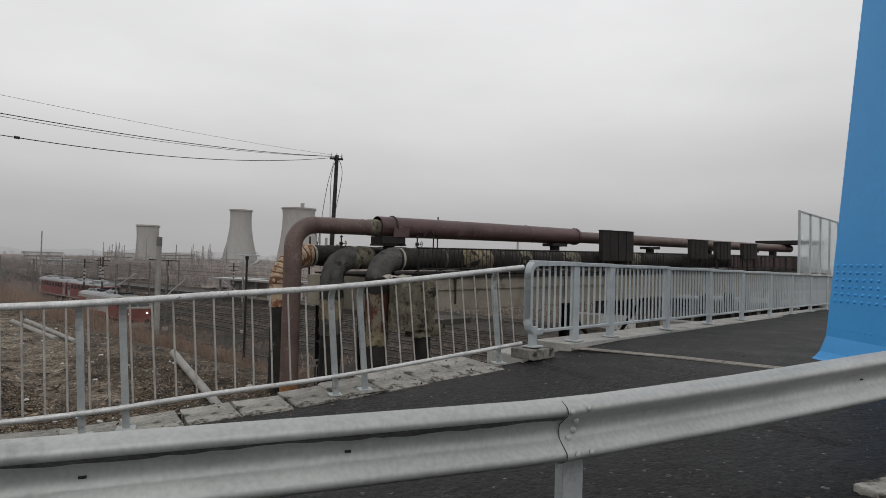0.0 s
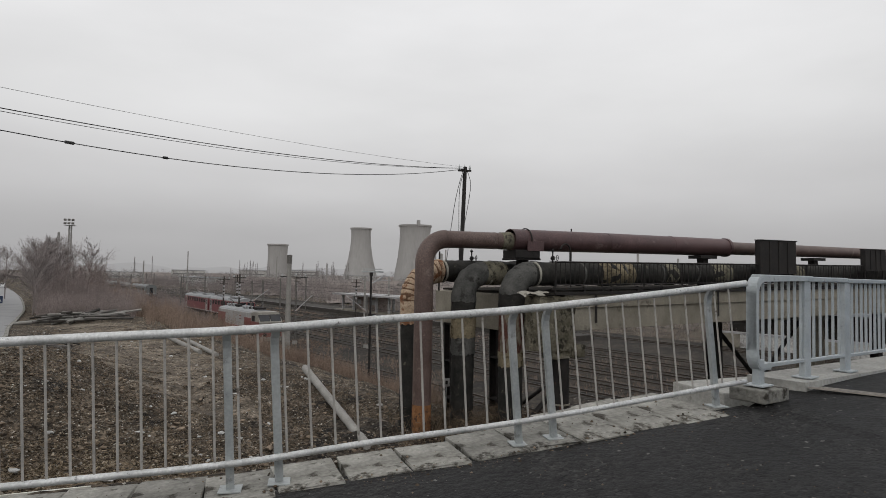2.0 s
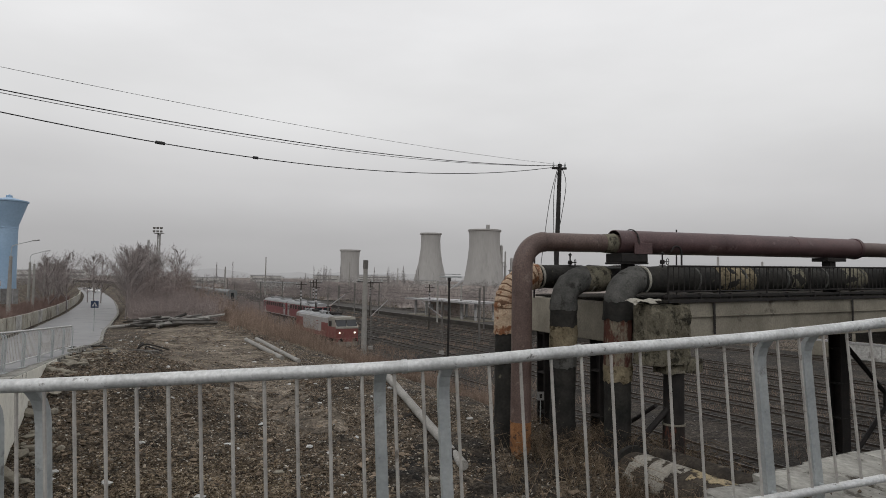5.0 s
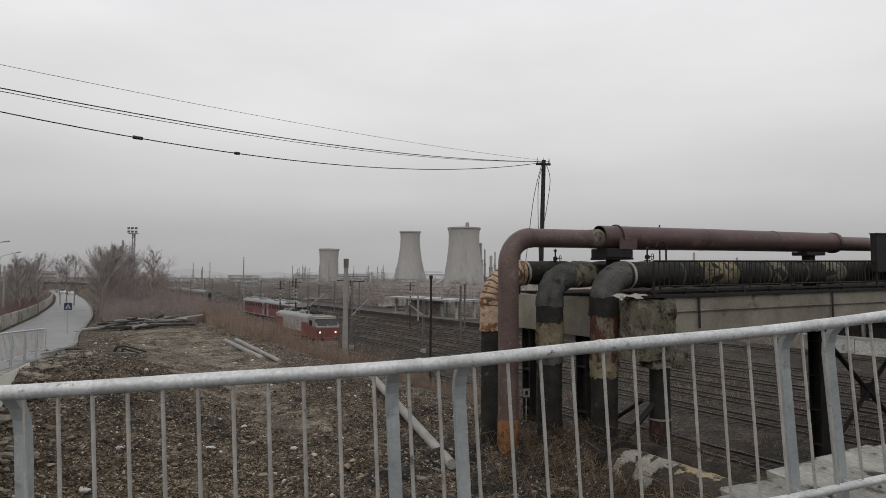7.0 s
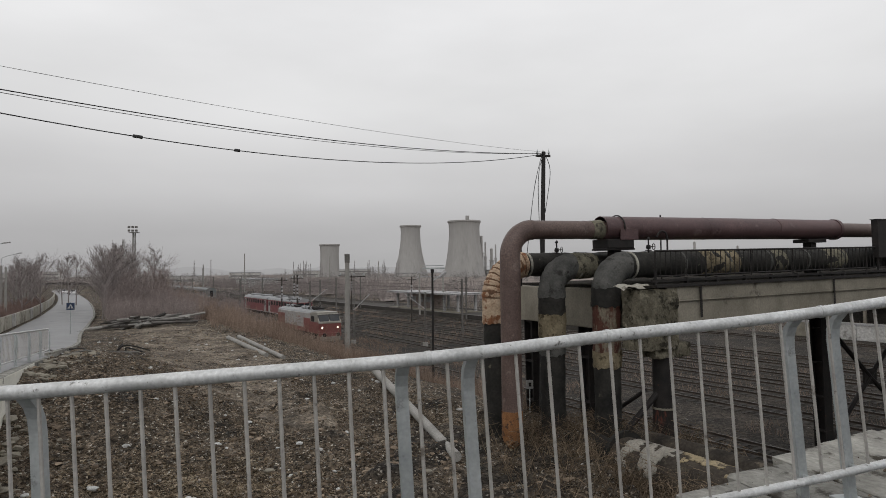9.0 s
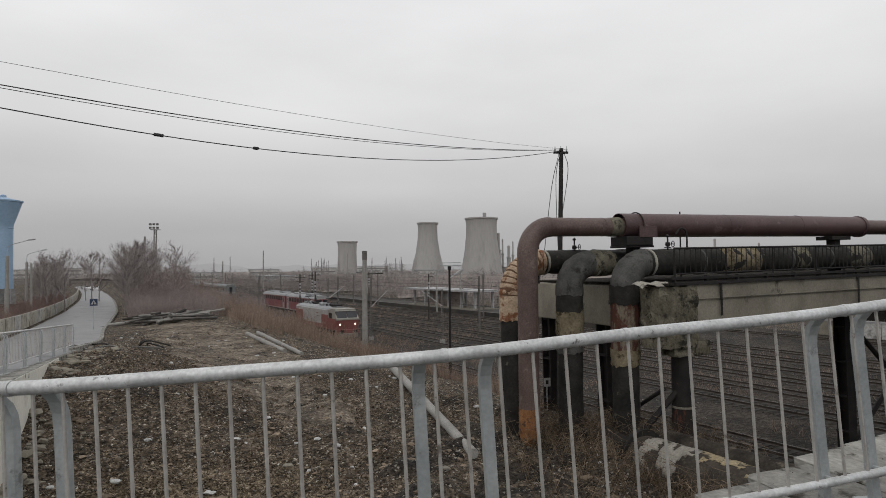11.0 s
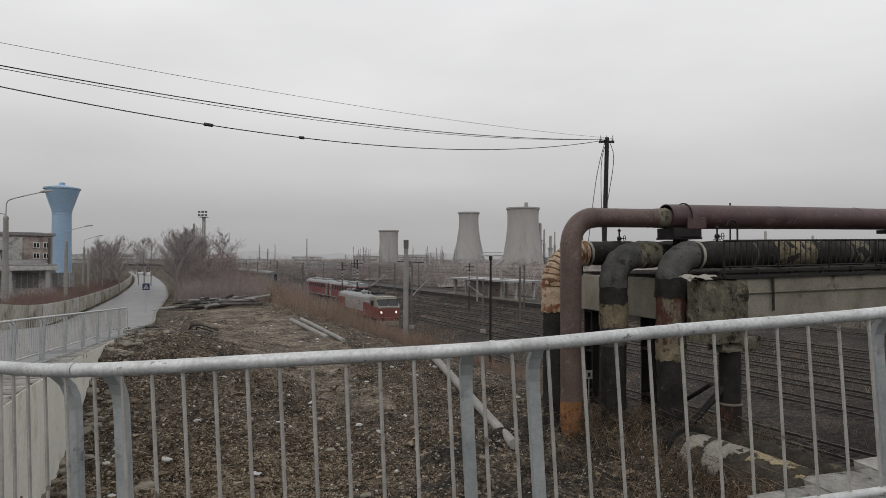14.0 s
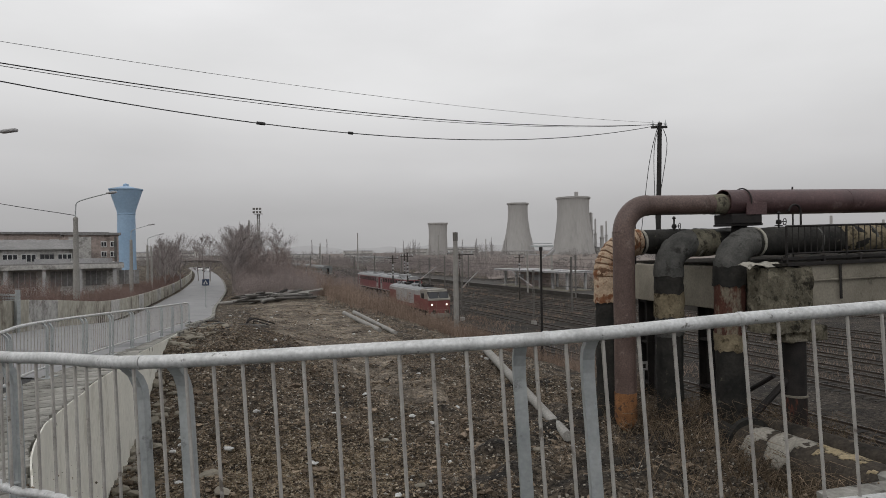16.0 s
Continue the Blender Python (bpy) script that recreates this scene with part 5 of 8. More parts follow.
for top, mid, bot in (((6.15, 5.42), (5.85, 4.2), (5.55, 2.0)), ((6.2, 5.40), (6.0, 4.5), (6.02, 2.0)), ((6.25, 5.40), (6.42, 4.8), (6.2, 3.4))):
    d = mesh("drop_cable", tube(smooth_line([(top[0], 20.68, top[1]), (mid[0], 20.66, mid[1]), (bot[0], 20.6, bot[1])], 0.2), 0.011, 5), WIRE)
    tagged(d, "thin black cable dropping down the pole", "cable", group="drop cables")

# ---- kerb slabs under the handrail ----
kerb = thing("kerb", "broken pale concrete kerb slabs with soil in the joints", "kerb", kind="structure")
slab_meshes = []
for k in range(6):
    bm = bmesh.new()
    bmesh.ops.create_cube(bm, size=1)
    bmesh.ops.scale(bm, vec=(0.455, 0.60, 0.16), verts=bm.verts)
    bmesh.ops.bevel(bm, geom=bm.edges[:], offset=0.012, segments=1, affect="EDGES")
    for v in bm.verts:
        v.co += Vector((random.uniform(-0.012, 0.012), random.uniform(-0.02, 0.02), random.uniform(-0.008, 0.004)))
    me = bpy.data.meshes.new("kerb_slab")
    bm.to_mesh(me)
    bm.free()
    me.materials.append(KERB)
    slab_meshes.append(me)
s = 0.55
while s < RAIL_LINE.length - 0.2:
    p, lf = RAIL_LINE.at(s), RAIL_LINE.left(s)
    wd = slab_width(s)
    c = p - lf * (wd / 2 - 0.12 + random.uniform(-0.02, 0.02))
    ahead = Vector((lf.y, -lf.x, 0))
    ramp = (RAIL_LINE.at(min(s + 0.2, RAIL_LINE.length)).z - RAIL_LINE.at(max(s - 0.2, 0)).z) / 0.4
    piece("kerb_slab", random.choice(slab_meshes), kerb, Matrix.Translation((c.x, c.y, p.z - RAIL_UP - 0.082 + random.uniform(-0.006, 0.004))) @ pose(0, 0, 0, 0, 0, math.degrees(math.atan2(ahead.y, ahead.x)) + random.uniform(-1.5, 1.5)) @ pose(0, 0, 0, random.uniform(-0.8, 0.8), -math.degrees(math.atan(ramp)), 0) @ Matrix.Diagonal((1, wd / 0.6, 1, 1)))
    s += 0.475

# ---- spikes: stems, grass and twigs as thin tapered needles ----


def needles(rows):
    """rows: foot (3), tip (3), radius. Three-sided tapered needles, as one mesh."""
    a = np.array(rows, float)
    n = len(a)
    foot, tip, r = a[:, :3], a[:, 3:6], a[:, 6:7]
    d = tip - foot
    d /= np.linalg.norm(d, axis=1, keepdims=True) + 1e-9
    ref = np.where(np.abs(d[:, 2:3]) < 0.9, [[0, 0, 1.0]], [[1.0, 0, 0]])
    e1 = np.cross(d, ref)
    e1 /= np.linalg.norm(e1, axis=1, keepdims=True) + 1e-9
    e2 = np.cross(d, e1)
    v = np.stack([foot + r * e1, foot + r * (-0.5 * e1 + 0.866 * e2), foot + r * (-0.5 * e1 - 0.866 * e2), tip], 1).reshape(-1, 3)
    k = np.arange(n)[:, None] * 4
    f = np.concatenate([k + [0, 1, 3], k + [1, 2, 3], k + [2, 0, 3]], 1).reshape(-1, 3)
    return v.tolist(), f.tolist()


def shrub(rows, x, y, z, h, spread, stems, r, branches=4):
    """Adds one leafless shrub to rows."""
    for _ in range(stems):
        a, k = random.uniform(0, 6.283), random.random() ** 0.5 * spread
        foot = Vector((x + 0.35 * k * math.cos(a), y + 0.35 * k * math.sin(a), z - 0.05))
        top = Vector((x + k * math.cos(a) + random.uniform(-0.1, 0.1) * h, y + k * math.sin(a) + random.uniform(-0.1, 0.1) * h, z + h * random.uniform(0.55, 1.0)))
        rows.append((*foot, *top, r))
        for _ in range(branches):
            t = random.uniform(0.25, 0.9)
            p = foot.lerp(top, t)
            q = p + Vector((random.uniform(-1, 1), random.uniform(-1, 1), random.uniform(0.3, 1.2))) * h * 0.22 * (1.2 - t)
            rows.append((*p, *q, r * 0.6))


def track_place(q, r):
    p = TRACK_ACROSS * q + TRACK_DIR * r
    return p.x, p.y


# russet scrub along the top of the bank
rows = []
for _ in range(6200):
    q, r = random.gauss(18.6, 3.4), random.uniform(19, 105)
    if q < 13.4 + 1.6 * lumps(r, 3, 6.0) or (r < 33 and q < 15.5) or lumps(q, r, 4.0, 2.0) < -0.28:
        continue
    x, y = track_place(q, r)
    tall = 1.0 + 0.5 * ease(68, 90, r) + 0.45 * ease(34, 44, r)
    shrub(rows, x, y, land(x, y), random.uniform(0.6, 1.9) * tall * max(0.25, 0.60 + 0.9 * lumps(q, r, 2.2, 5.0) + 0.4 * lumps(q, r, 0.9, 6.0)) * (0.75 + 0.01 * r), 0.6, 5, 0.006 + 0.0001 * r, 6)
for _ in range(2200):
    q, r = random.uniform(20.5, 27.0), random.uniform(34, 78)
    if lumps(q, r, 3.0, 8.0) < -0.1:
        continue
    x, y = track_place(q, r)
    shrub(rows, x, y, land(x, y), random.uniform(0.7, 1.9), 0.8, 5, 0.008, 7)
tagged(mesh("bank_scrub", needles(rows), TWIG_RED), "russet dry stalks and scrub along the bank", "scrub", kind="stuff")

# mauve-grey thicket between the road and the yard
rows = []
for _ in range(3400):
    y = random.uniform(66, 160)
    lx, rx = -27.3 - (y - 72) * 0.405, -17 - (y - 66) * 0.10
    x = random.uniform(lx, rx)
    if road_side(x, y)[0] < 1.6:
        continue
    hump = math.exp(-(((x + 33) / 6.0) ** 2 + ((y - 88) / 12.0) ** 2))
    shrub(rows, x, y, land(x, y), (random.uniform(1.8, 4.4) + 3.6 * hump) * (0.85 + 0.5 * lumps(x, y, 5.0)), 1.2, 5, 0.011, 10)
for _ in range(700):
    y = random.uniform(84, 260)
    x = random.uniform(-18 - (y - 84) * 0.35, -6 - (y - 84) * 0.30)
    shrub(rows, x, y, land(x, y), random.uniform(1.2, 2.8), 1.2, 5, 0.02, 6)
tagged(mesh("thicket", needles(rows), TWIG), "leafless mauve-brown thicket beside the slip road", "thicket", kind="stuff")



def bare_tree(x, y, h, wide, label, group, mat, seed, z=None):
    """A leafless tree: tapered trunk, limbs, and a fine uneven crown of twigs."""
    rng = random.Random(seed)
    z = land(x, y) if z is None else z
    ob = thing("bare_tree", label, "tree", (x, y, z), group)
    lean = Vector((rng.uniform(-0.06, 0.06) * h, rng.uniform(-0.06, 0.06) * h, 0))
    stem = [Vector((0, 0, -0.2)), lean * 0.3 + Vector((0, 0, h * 0.35)), lean * 0.7 + Vector((0, 0, h * 0.65)), lean + Vector((0, 0, h * 0.92))]
    mesh("trunk", tube(stem, [0.013 * h, 0.010 * h, 0.006 * h, 0.002 * h], 7), mat, ob)
    rows_ = []
    line = Line(stem)
    for _ in range(26):
        t = rng.uniform(0.22, 0.98)
        a = rng.uniform(0, 6.283)
        p = line.at(t * line.length)
        ln = wide * (0.30 + 0.75 * math.sin(math.pi * t)) * rng.uniform(0.6, 1.2)
        d = Vector((math.cos(a), math.sin(a), rng.uniform(0.4, 1.1) + t)).normalized()
        q = p + d * ln
        rows_.append((*p, *q, 0.005 * h))
        for _ in range(9):
            u = rng.uniform(0.25, 1.0)
            b = p.lerp(q, u)
            e = (d + Vector((rng.uniform(-1, 1), rng.uniform(-1, 1), rng.uniform(-0.3, 1.0)))).normalized()
            c_ = b + e * ln * rng.uniform(0.25, 0.55)
            rows_.append((*b, *c_, 0.0028 * h))
            for _ in range(4):
                k = b.lerp(c_, rng.uniform(0.2, 1.0))
                g = (e + Vector((rng.uniform(-1, 1), rng.uniform(-1, 1), rng.uniform(-0.3, 0.9)))).normalized()
                rows_.append((*k, *(k + g * ln * rng.uniform(0.12, 0.28)), 0.0018 * h))
    mesh("crown", needles(rows_), mat, ob, "fine bare twigs")
    return ob


trng = random.Random(77)
for k in range(17):
    x, y = -34.5 - 4.4 * trng.random() - 0.17 * k, 84 + 2.0 * k + trng.uniform(-3, 3)
    if road_side(x, y)[0] < 1.2:
        x += 1.4 - road_side(x, y)[0]
    bare_tree(x, y, trng.uniform(6.5, 11.0), trng.uniform(2.6, 3.8), "leafless mauve-grey tree in the thicket by the road", "trees in the thicket", HAZED_SCRUB, k)
for k in range(10):
    x, y = -26.5 - 9 * trng.random(), 82 + 16 * trng.random()
    bare_tree(x, y, trng.uniform(3.6, 6.0), trng.uniform(1.8, 2.6), "small leafless tree in the brown thicket", "trees in the thicket", TWIG, 40 + k)

# grey scrub beyond the tracks and on the far side of the yard
rows = []
for _ in range(3600):
    r, q = random.uniform(10, 420), random.gauss(100, 16)
    if q < 80:
        continue
    x, y = track_place(q, r)
    shrub(rows, x, y, land(x, y), random.uniform(1.5, 4.0) * (1 + r / 500), 1.8, 4, 0.02 + r * 0.0001, 9)
for _ in range(900):
    x, y = track_place(random.uniform(24, 80), random.uniform(240, 700))
    shrub(rows, x, y, BED, random.uniform(1.0, 3.2), 2.5, 4, 0.08, 4)
tagged(mesh("yard_scrub", needles(rows), HAZED_SCRUB), "grey-brown leafless scrub beyond the railway yard", "scrub", kind="stuff")

# distant woodland, a feathery belt with gaps, haze put into its pale grey


def far_tree(rows, x, y, z, h, wide, twigs):
    """One leafless tree seen from far off: a stem and a fan of twigs."""
    rows.append((x, y, z, x, y, z + h * 0.5, 0.16))
    for _ in range(twigs):
        t, a = random.uniform(0.12, 0.9), random.uniform(0, 6.283)
        k = wide * random.uniform(0.3, 1.0) * math.sqrt(max(0.05, 1 - ((t - 0.5) / 0.48) ** 2))
        rows.append((x + 0.3 * k * math.cos(a), y + 0.3 * k * math.sin(a), z + h * t, x + k * math.cos(a), y + k * math.sin(a), z + h * (t + random.uniform(0.02, 0.12)), random.uniform(0.07, 0.13)))


rows = []
for _ in range(3600):
    a = radians(random.uniform(-60, 75))
    d = random.uniform(300, 760)
    if lumps(a * 30, d / 60, 1.6, 3.0) < -0.2:
        continue
    far_tree(rows, d * math.sin(a), d * math.cos(a), -6, random.uniform(3.5, 7.5) + 6 * max(0, lumps(a * 40, d / 90, 3.0) + 0.1), random.uniform(2.0, 4.0), 26)
tagged(mesh("hazed_woodland", needles(rows), HAZED_WOOD), "leafless woodland on the horizon, pale grey for haze", "woodland", kind="stuff")
rows = []
for cx_, cy_, n_ in ((-62, 600, 18), (-48, 610, 12), (8, 580, 16), (20, 590, 14), (-130, 520, 8), (150, 540, 18), (215, 560, 20)):
    for _ in range(n_ // 2):
        px_, py_, h_ = cx_ + random.gauss(0, 13), cy_ + random.gauss(0, 10), random.uniform(11, 20)
        rows.append((px_, py_, -6, px_, py_, -6 + h_ * 0.85, 0.2))
        for _ in range(110):
            t, a = random.uniform(0.12, 0.92), random.uniform(0, 6.283)
            k = 2.0 * (1.05 - t) * random.uniform(0.4, 1.0) + 0.3
            rows.append((px_, py_, -6 + h_ * t, px_ + k * math.cos(a), py_ + k * math.sin(a), -6 + h_ * (t + random.uniform(0.06, 0.14)), 0.07))
tagged(mesh("far_poplars", needles(rows), HAZED_WOOD), "slender bare poplars far off on the horizon", "poplars", kind="stuff")

# dry grass and bramble by the foot of the pipes
rows = []
for _ in range(2300):
    x, y = random.uniform(3.2, 9.5), random.uniform(11.5, 19.0)
    if x < 4.4 + 0.25 * (17 - y) * (1 if y < 17 else 0) and random.random() < 0.75:
        continue
    z = land(x, y)
    a, h = random.uniform(0, 6.283), random.uniform(0.25, 0.85)
    p = Vector((x, y, z))
    mid = p + Vector((0.5 * h * math.cos(a), 0.5 * h * math.sin(a), h))
    end = mid + Vector((0.7 * h * math.cos(a), 0.7 * h * math.sin(a), -0.25 * h))
    rows += [(*p, *mid, 0.010), (*mid, *end, 0.008)]
    for _ in range(2):
        q = p.lerp(mid, random.uniform(0.3, 1.0))
        rows.append((*q, *(q + Vector((random.uniform(-0.3, 0.3), random.uniform(-0.3, 0.3), random.uniform(0, 0.3)))), 0.005))
tagged(mesh("bramble", needles(rows), BRAMBLE), "dark tangled bramble and grass around the pipe feet", "bramble", kind="stuff")
rows = []
for _ in range(2600):
    x, y = random.uniform(-15, 3.5), random.uniform(11, 62)
    if lumps(x, y, 2.6, 9.0) < 0.12:
        continue
    z = land(x, y)
    for _ in range(3):
        rows.append((x + random.uniform(-0.08, 0.08), y + random.uniform(-0.08, 0.08), z - 0.02, x + random.uniform(-0.25, 0.25), y + random.uniform(-0.25, 0.25), z + random.uniform(0.03, 0.16), 0.008))
tagged(mesh("dead_grass", needles(rows), DRY_GRASS), "sparse flattened dead grass on the dirt", "dead grass", kind="stuff")

# ---- rubble ----


def rocks(n, pick, size, seed, round_=False):
    """Loose stones: jittered octahedra, or rounder twenty-sided lumps."""
    rng, g = random.Random(seed), np.random.default_rng(seed)
    if round_:
        t = (1 + 5**0.5) / 2
        base = np.array([(-1, t, 0), (1, t, 0), (-1, -t, 0), (1, -t, 0), (0, -1, t), (0, 1, t), (0, -1, -t), (0, 1, -t), (t, 0, -1), (t, 0, 1), (-t, 0, -1), (-t, 0, 1)]) / (1 + t * t) ** 0.5
        tri = np.array([(0, 11, 5), (0, 5, 1), (0, 1, 7), (0, 7, 10), (0, 10, 11), (1, 5, 9), (5, 11, 4), (11, 10, 2), (10, 7, 6), (7, 1, 8), (3, 9, 4), (3, 4, 2), (3, 2, 6), (3, 6, 8), (3, 8, 9), (4, 9, 5), (2, 4, 11), (6, 2, 10), (8, 6, 7), (9, 8, 1)])
    else:
        base = np.array([(1, 0, 0), (-1, 0, 0), (0, 1, 0), (0, -1, 0), (0, 0, 1), (0, 0, -1)], float)
        tri = np.array([(0, 2, 4), (2, 1, 4), (1, 3, 4), (3, 0, 4), (2, 0, 5), (1, 2, 5), (3, 1, 5), (0, 3, 5)])
    c, r = [], []
    for _ in range(n):
        x, y = pick(rng)
        k = size(rng)
        c.append((x, y, land(x, y) + 0.15 * k))
        r.append(k)
    q, _ = np.linalg.qr(g.normal(size=(n, 3, 3)))
    m = len(base)
    v = np.einsum("nij,mj->nmi", q, base) * g.uniform(0.62, 1.15, (n, m, 1)) * np.array(r)[:, None, None] * np.stack([g.uniform(0.8, 1.5, n), g.uniform(0.7, 1.2, n), g.uniform(0.45, 0.8, n)], 1)[:, None, :]
    v += np.array(c)[:, None, :]
    f = tri[None] + (np.arange(n) * m)[:, None, None]
    return v.reshape(-1, 3).tolist(), f.reshape(-1, 3).tolist()


def rumple_free(v, f, amount, size, seed):
    """Dents in a loose lump."""
    return [p + amount * noise.noise_vector(p / size + Vector((seed * 3.1, seed * 1.7, 0))) for p in v], f


def leaves(n, pick, size, seed):
    """Dead leaves and bark flakes: small folded pieces lying every way."""
    rng, g = random.Random(seed), np.random.default_rng(seed)
    c = np.array([(lambda p: (*p, land(*p) + 0.012))(pick(rng)) for _ in range(n)])
    r = np.array([size(rng) for _ in range(n)])
    w = r * g.uniform(0.25, 0.65, n)
    fold = r * g.uniform(-0.1, 0.45, n)
    o = np.zeros(n)
    v = np.stack([np.stack([-r, o, o], 1), np.stack([o, w, fold], 1), np.stack([r, o, 0.2 * fold], 1), np.stack([o, -w, fold * 0.7], 1)], 1)
    yaw, tip, roll = g.uniform(0, 6.283, n), g.normal(0, 0.35, n), g.normal(0, 0.4, n)
    v = np.stack([v[..., 0] * np.cos(tip)[:, None] - v[..., 2] * np.sin(tip)[:, None], v[..., 1], v[..., 0] * np.sin(tip)[:, None] + v[..., 2] * np.cos(tip)[:, None]], -1)
    v = np.stack([v[..., 0], v[..., 1] * np.cos(roll)[:, None] - v[..., 2] * np.sin(roll)[:, None], v[..., 1] * np.sin(roll)[:, None] + v[..., 2] * np.cos(roll)[:, None]], -1)
    v = np.stack([v[..., 0] * np.cos(yaw)[:, None] - v[..., 1] * np.sin(yaw)[:, None], v[..., 0] * np.sin(yaw)[:, None] + v[..., 1] * np.cos(yaw)[:, None], v[..., 2]], -1) + c[:, None, :]
    k = (np.arange(n) * 4)[:, None, None]
    f = np.array([(0, 3, 2), (0, 2, 1)])[None] + k
    return v.reshape(-1, 3).tolist(), f.reshape(-1, 3).tolist()


def on_field(rng):
    y = 10.5 + 45 * rng.random() ** 2.2
    x = rng.uniform(-7.5 - 0.30 * (y - 10), 7.0 - 0.42 * max(0, y - 14))
    return x, y


tagged(mesh("clods", rocks(15000, on_field, lambda g: 0.015 + 0.075 * g.random() ** 4, 3, True), CLOD, smooth=True), "broken brown clods strewn over the waste ground", "clods", kind="stuff")
tagged(mesh("rubble", rocks(22000, on_field, lambda g: 0.012 + 0.05 * g.random() ** 4, 4), GRAVEL), "small grey stones and rubble in the dirt", "rubble", kind="stuff")


def on_near(rng):
    y = 10.5 + 20 * rng.random() ** 1.7
    return rng.uniform(-7.5 - 0.30 * (y - 10), 7.0 - 0.42 * max(0, y - 14)), y


def in_drifts(rng):
    """Leaves gather in drifts near the foot of the wall."""
    while True:
        x, y = on_near(rng)
        if lumps(x, y, 1.6, 21.0) + 0.5 * lumps(x, y, 0.5, 22.0) > rng.uniform(-0.7, 0.3):
            return x, y


tagged(mesh("leaf_litter", leaves(95000, in_drifts, lambda g: 0.014 + 0.045 * g.random() ** 2, 9), LEAF), "brown and tan dead leaves littering the waste ground", "leaf litter", kind="stuff")


def in_heap(rng):
    """Leaves raked together below the wall."""
    while True:
        x, y = rng.gauss(-4.0, 1.6), rng.gauss(13.9, 1.5)
        if lumps(x, y, 0.7, 31.0) > rng.uniform(-0.9, 0.5):
            return x, y


tagged(mesh("leaf_heap", leaves(26000, in_heap, lambda g: 0.018 + 0.05 * g.random() ** 2, 19), LEAF_TAN), "tan heap of dead leaves below the retaining wall", "leaf litter", kind="stuff")
tagged(mesh("crumbs", rocks(52000, on_near, lambda g: 0.008 + 0.022 * g.random() ** 2, 15), GRAVEL), "fine dark and pale crumbs of broken soil", "crumbs", kind="stuff")
tagged(mesh("lumps", rocks(420, on_near, lambda g: 0.05 + 0.10 * g.random() ** 3, 12, True), CLOD, smooth=True), "larger broken lumps of earth on the waste ground", "lumps", kind="stuff")
tagged(mesh("litter", rocks(700, on_field, lambda g: 0.014 + 0.11 * g.random() ** 5, 6, True), LITTER), "scattered white scraps of litter on the dirt", "litter", kind="stuff")


brng = random.Random(52)
for k, (x, y, r) in enumerate(((-3.6, 14.6, 0.17), (-2.2, 16.4, 0.10), (-4.9, 12.6, 0.15), (-0.4, 19.5, 0.13), (1.6, 15.2, 0.09), (-5.6, 13.6, 0.22), (-5.9, 15.4, 0.18), (-1.0, 13.1, 0.08), (0.9, 18.0, 0.12), (-3.3, 19.8, 0.14))):
    v_, f_ = lathe([(0.0, 1.0), (0.45, 0.92), (0.85, 0.55), (1.0, 0.1), (0.8, -0.4), (0.0, -0.5)], 10)
    r *= 1.0 if k % 3 else 0.55
    v_ = [Vector((p.x * r * 1.5, p.y * r, p.z * r * 0.55)) for p in v_]
    ob = mesh("concrete_lump", rumple_free(v_, f_, r * 0.45, r * 1.1, k), OLD_CONC if k % 3 else LITTER, smooth=True, at=pose(x, y, land(x, y) + 0.02, 0, 0, brng.uniform(0, 180)))
    tagged(ob, "pale lump of broken concrete half sunk in the dirt" if k % 3 else "crumpled white plastic bag lying on the dirt", "concrete lump" if k % 3 else "plastic bag", "lumps on the waste ground")


def on_wall_foot(rng):
    y = 10.5 + 22 * rng.random() ** 1.4
    x = -7.6 - 0.30 * (y - 10)
    return x - road_side(x, y)[0] + 0.25 + abs(rng.gauss(0, 0.7)), y


tagged(mesh("broken_concrete", rocks(650, on_wall_foot, lambda g: 0.02 + 0.20 * g.random() ** 4, 31, True), OLD_CONC), "broken pale concrete pieces along the foot of the wall", "rubble", kind="stuff")

# pale trodden strip across the waste ground
DIRT_PALE = pebbly("trodden_earth", (0.062, 0.051, 0.039), (0.130, 0.107, 0.083), (0.215, 0.183, 0.145), 0.7, 15.0, 0.5, (0.30, 0.28, 0.24), 0.04, 0.92, 0.98)
mid_line = smooth_line([(-1.5, 20.3, 0), (-2.9, 23.0, 0), (-4.6, 26.8, 0), (-6.6, 32.5, 0), (-9.2, 39.5, 0), (-12.9, 48.5, 0), (-17.5, 57, 0), (-22, 62, 0)], 0.5)
sv, sf = [], []
for i, p in enumerate(mid_line):
    w = (2.2 + 2.2 * lumps(i * 0.5, 2, 2.2) + 1.2 * lumps(i * 0.5, 7, 0.8) + 2.0 * math.sin(math.pi * i / len(mid_line))) * (0.38 + 0.62 * ease(20, 36, p.y))
    for k in range(9):
        x = p.x + (k / 4 - 1) * w + 0.5 * lumps(i, k * 3, 2.0)
        y = p.y + 0.4 * (k / 4 - 1) * w
        sv.append(Vector((x, y, land(x, y) + (0.03 + 0.10 * lumps(x, y, 0.9, 6.0) if 0 < k < 8 else -0.12))))
sf = [(i * 9 + k, i * 9 + k + 1, i * 9 + 10 + k, i * 9 + 9 + k) for i in range(len(mid_line) - 1) for k in range(8)]
tagged(mesh("trodden_strip", (sv, sf), DIRT_PALE, smooth=True), "pale trodden strip of earth across the waste ground", "earth", kind="structure")

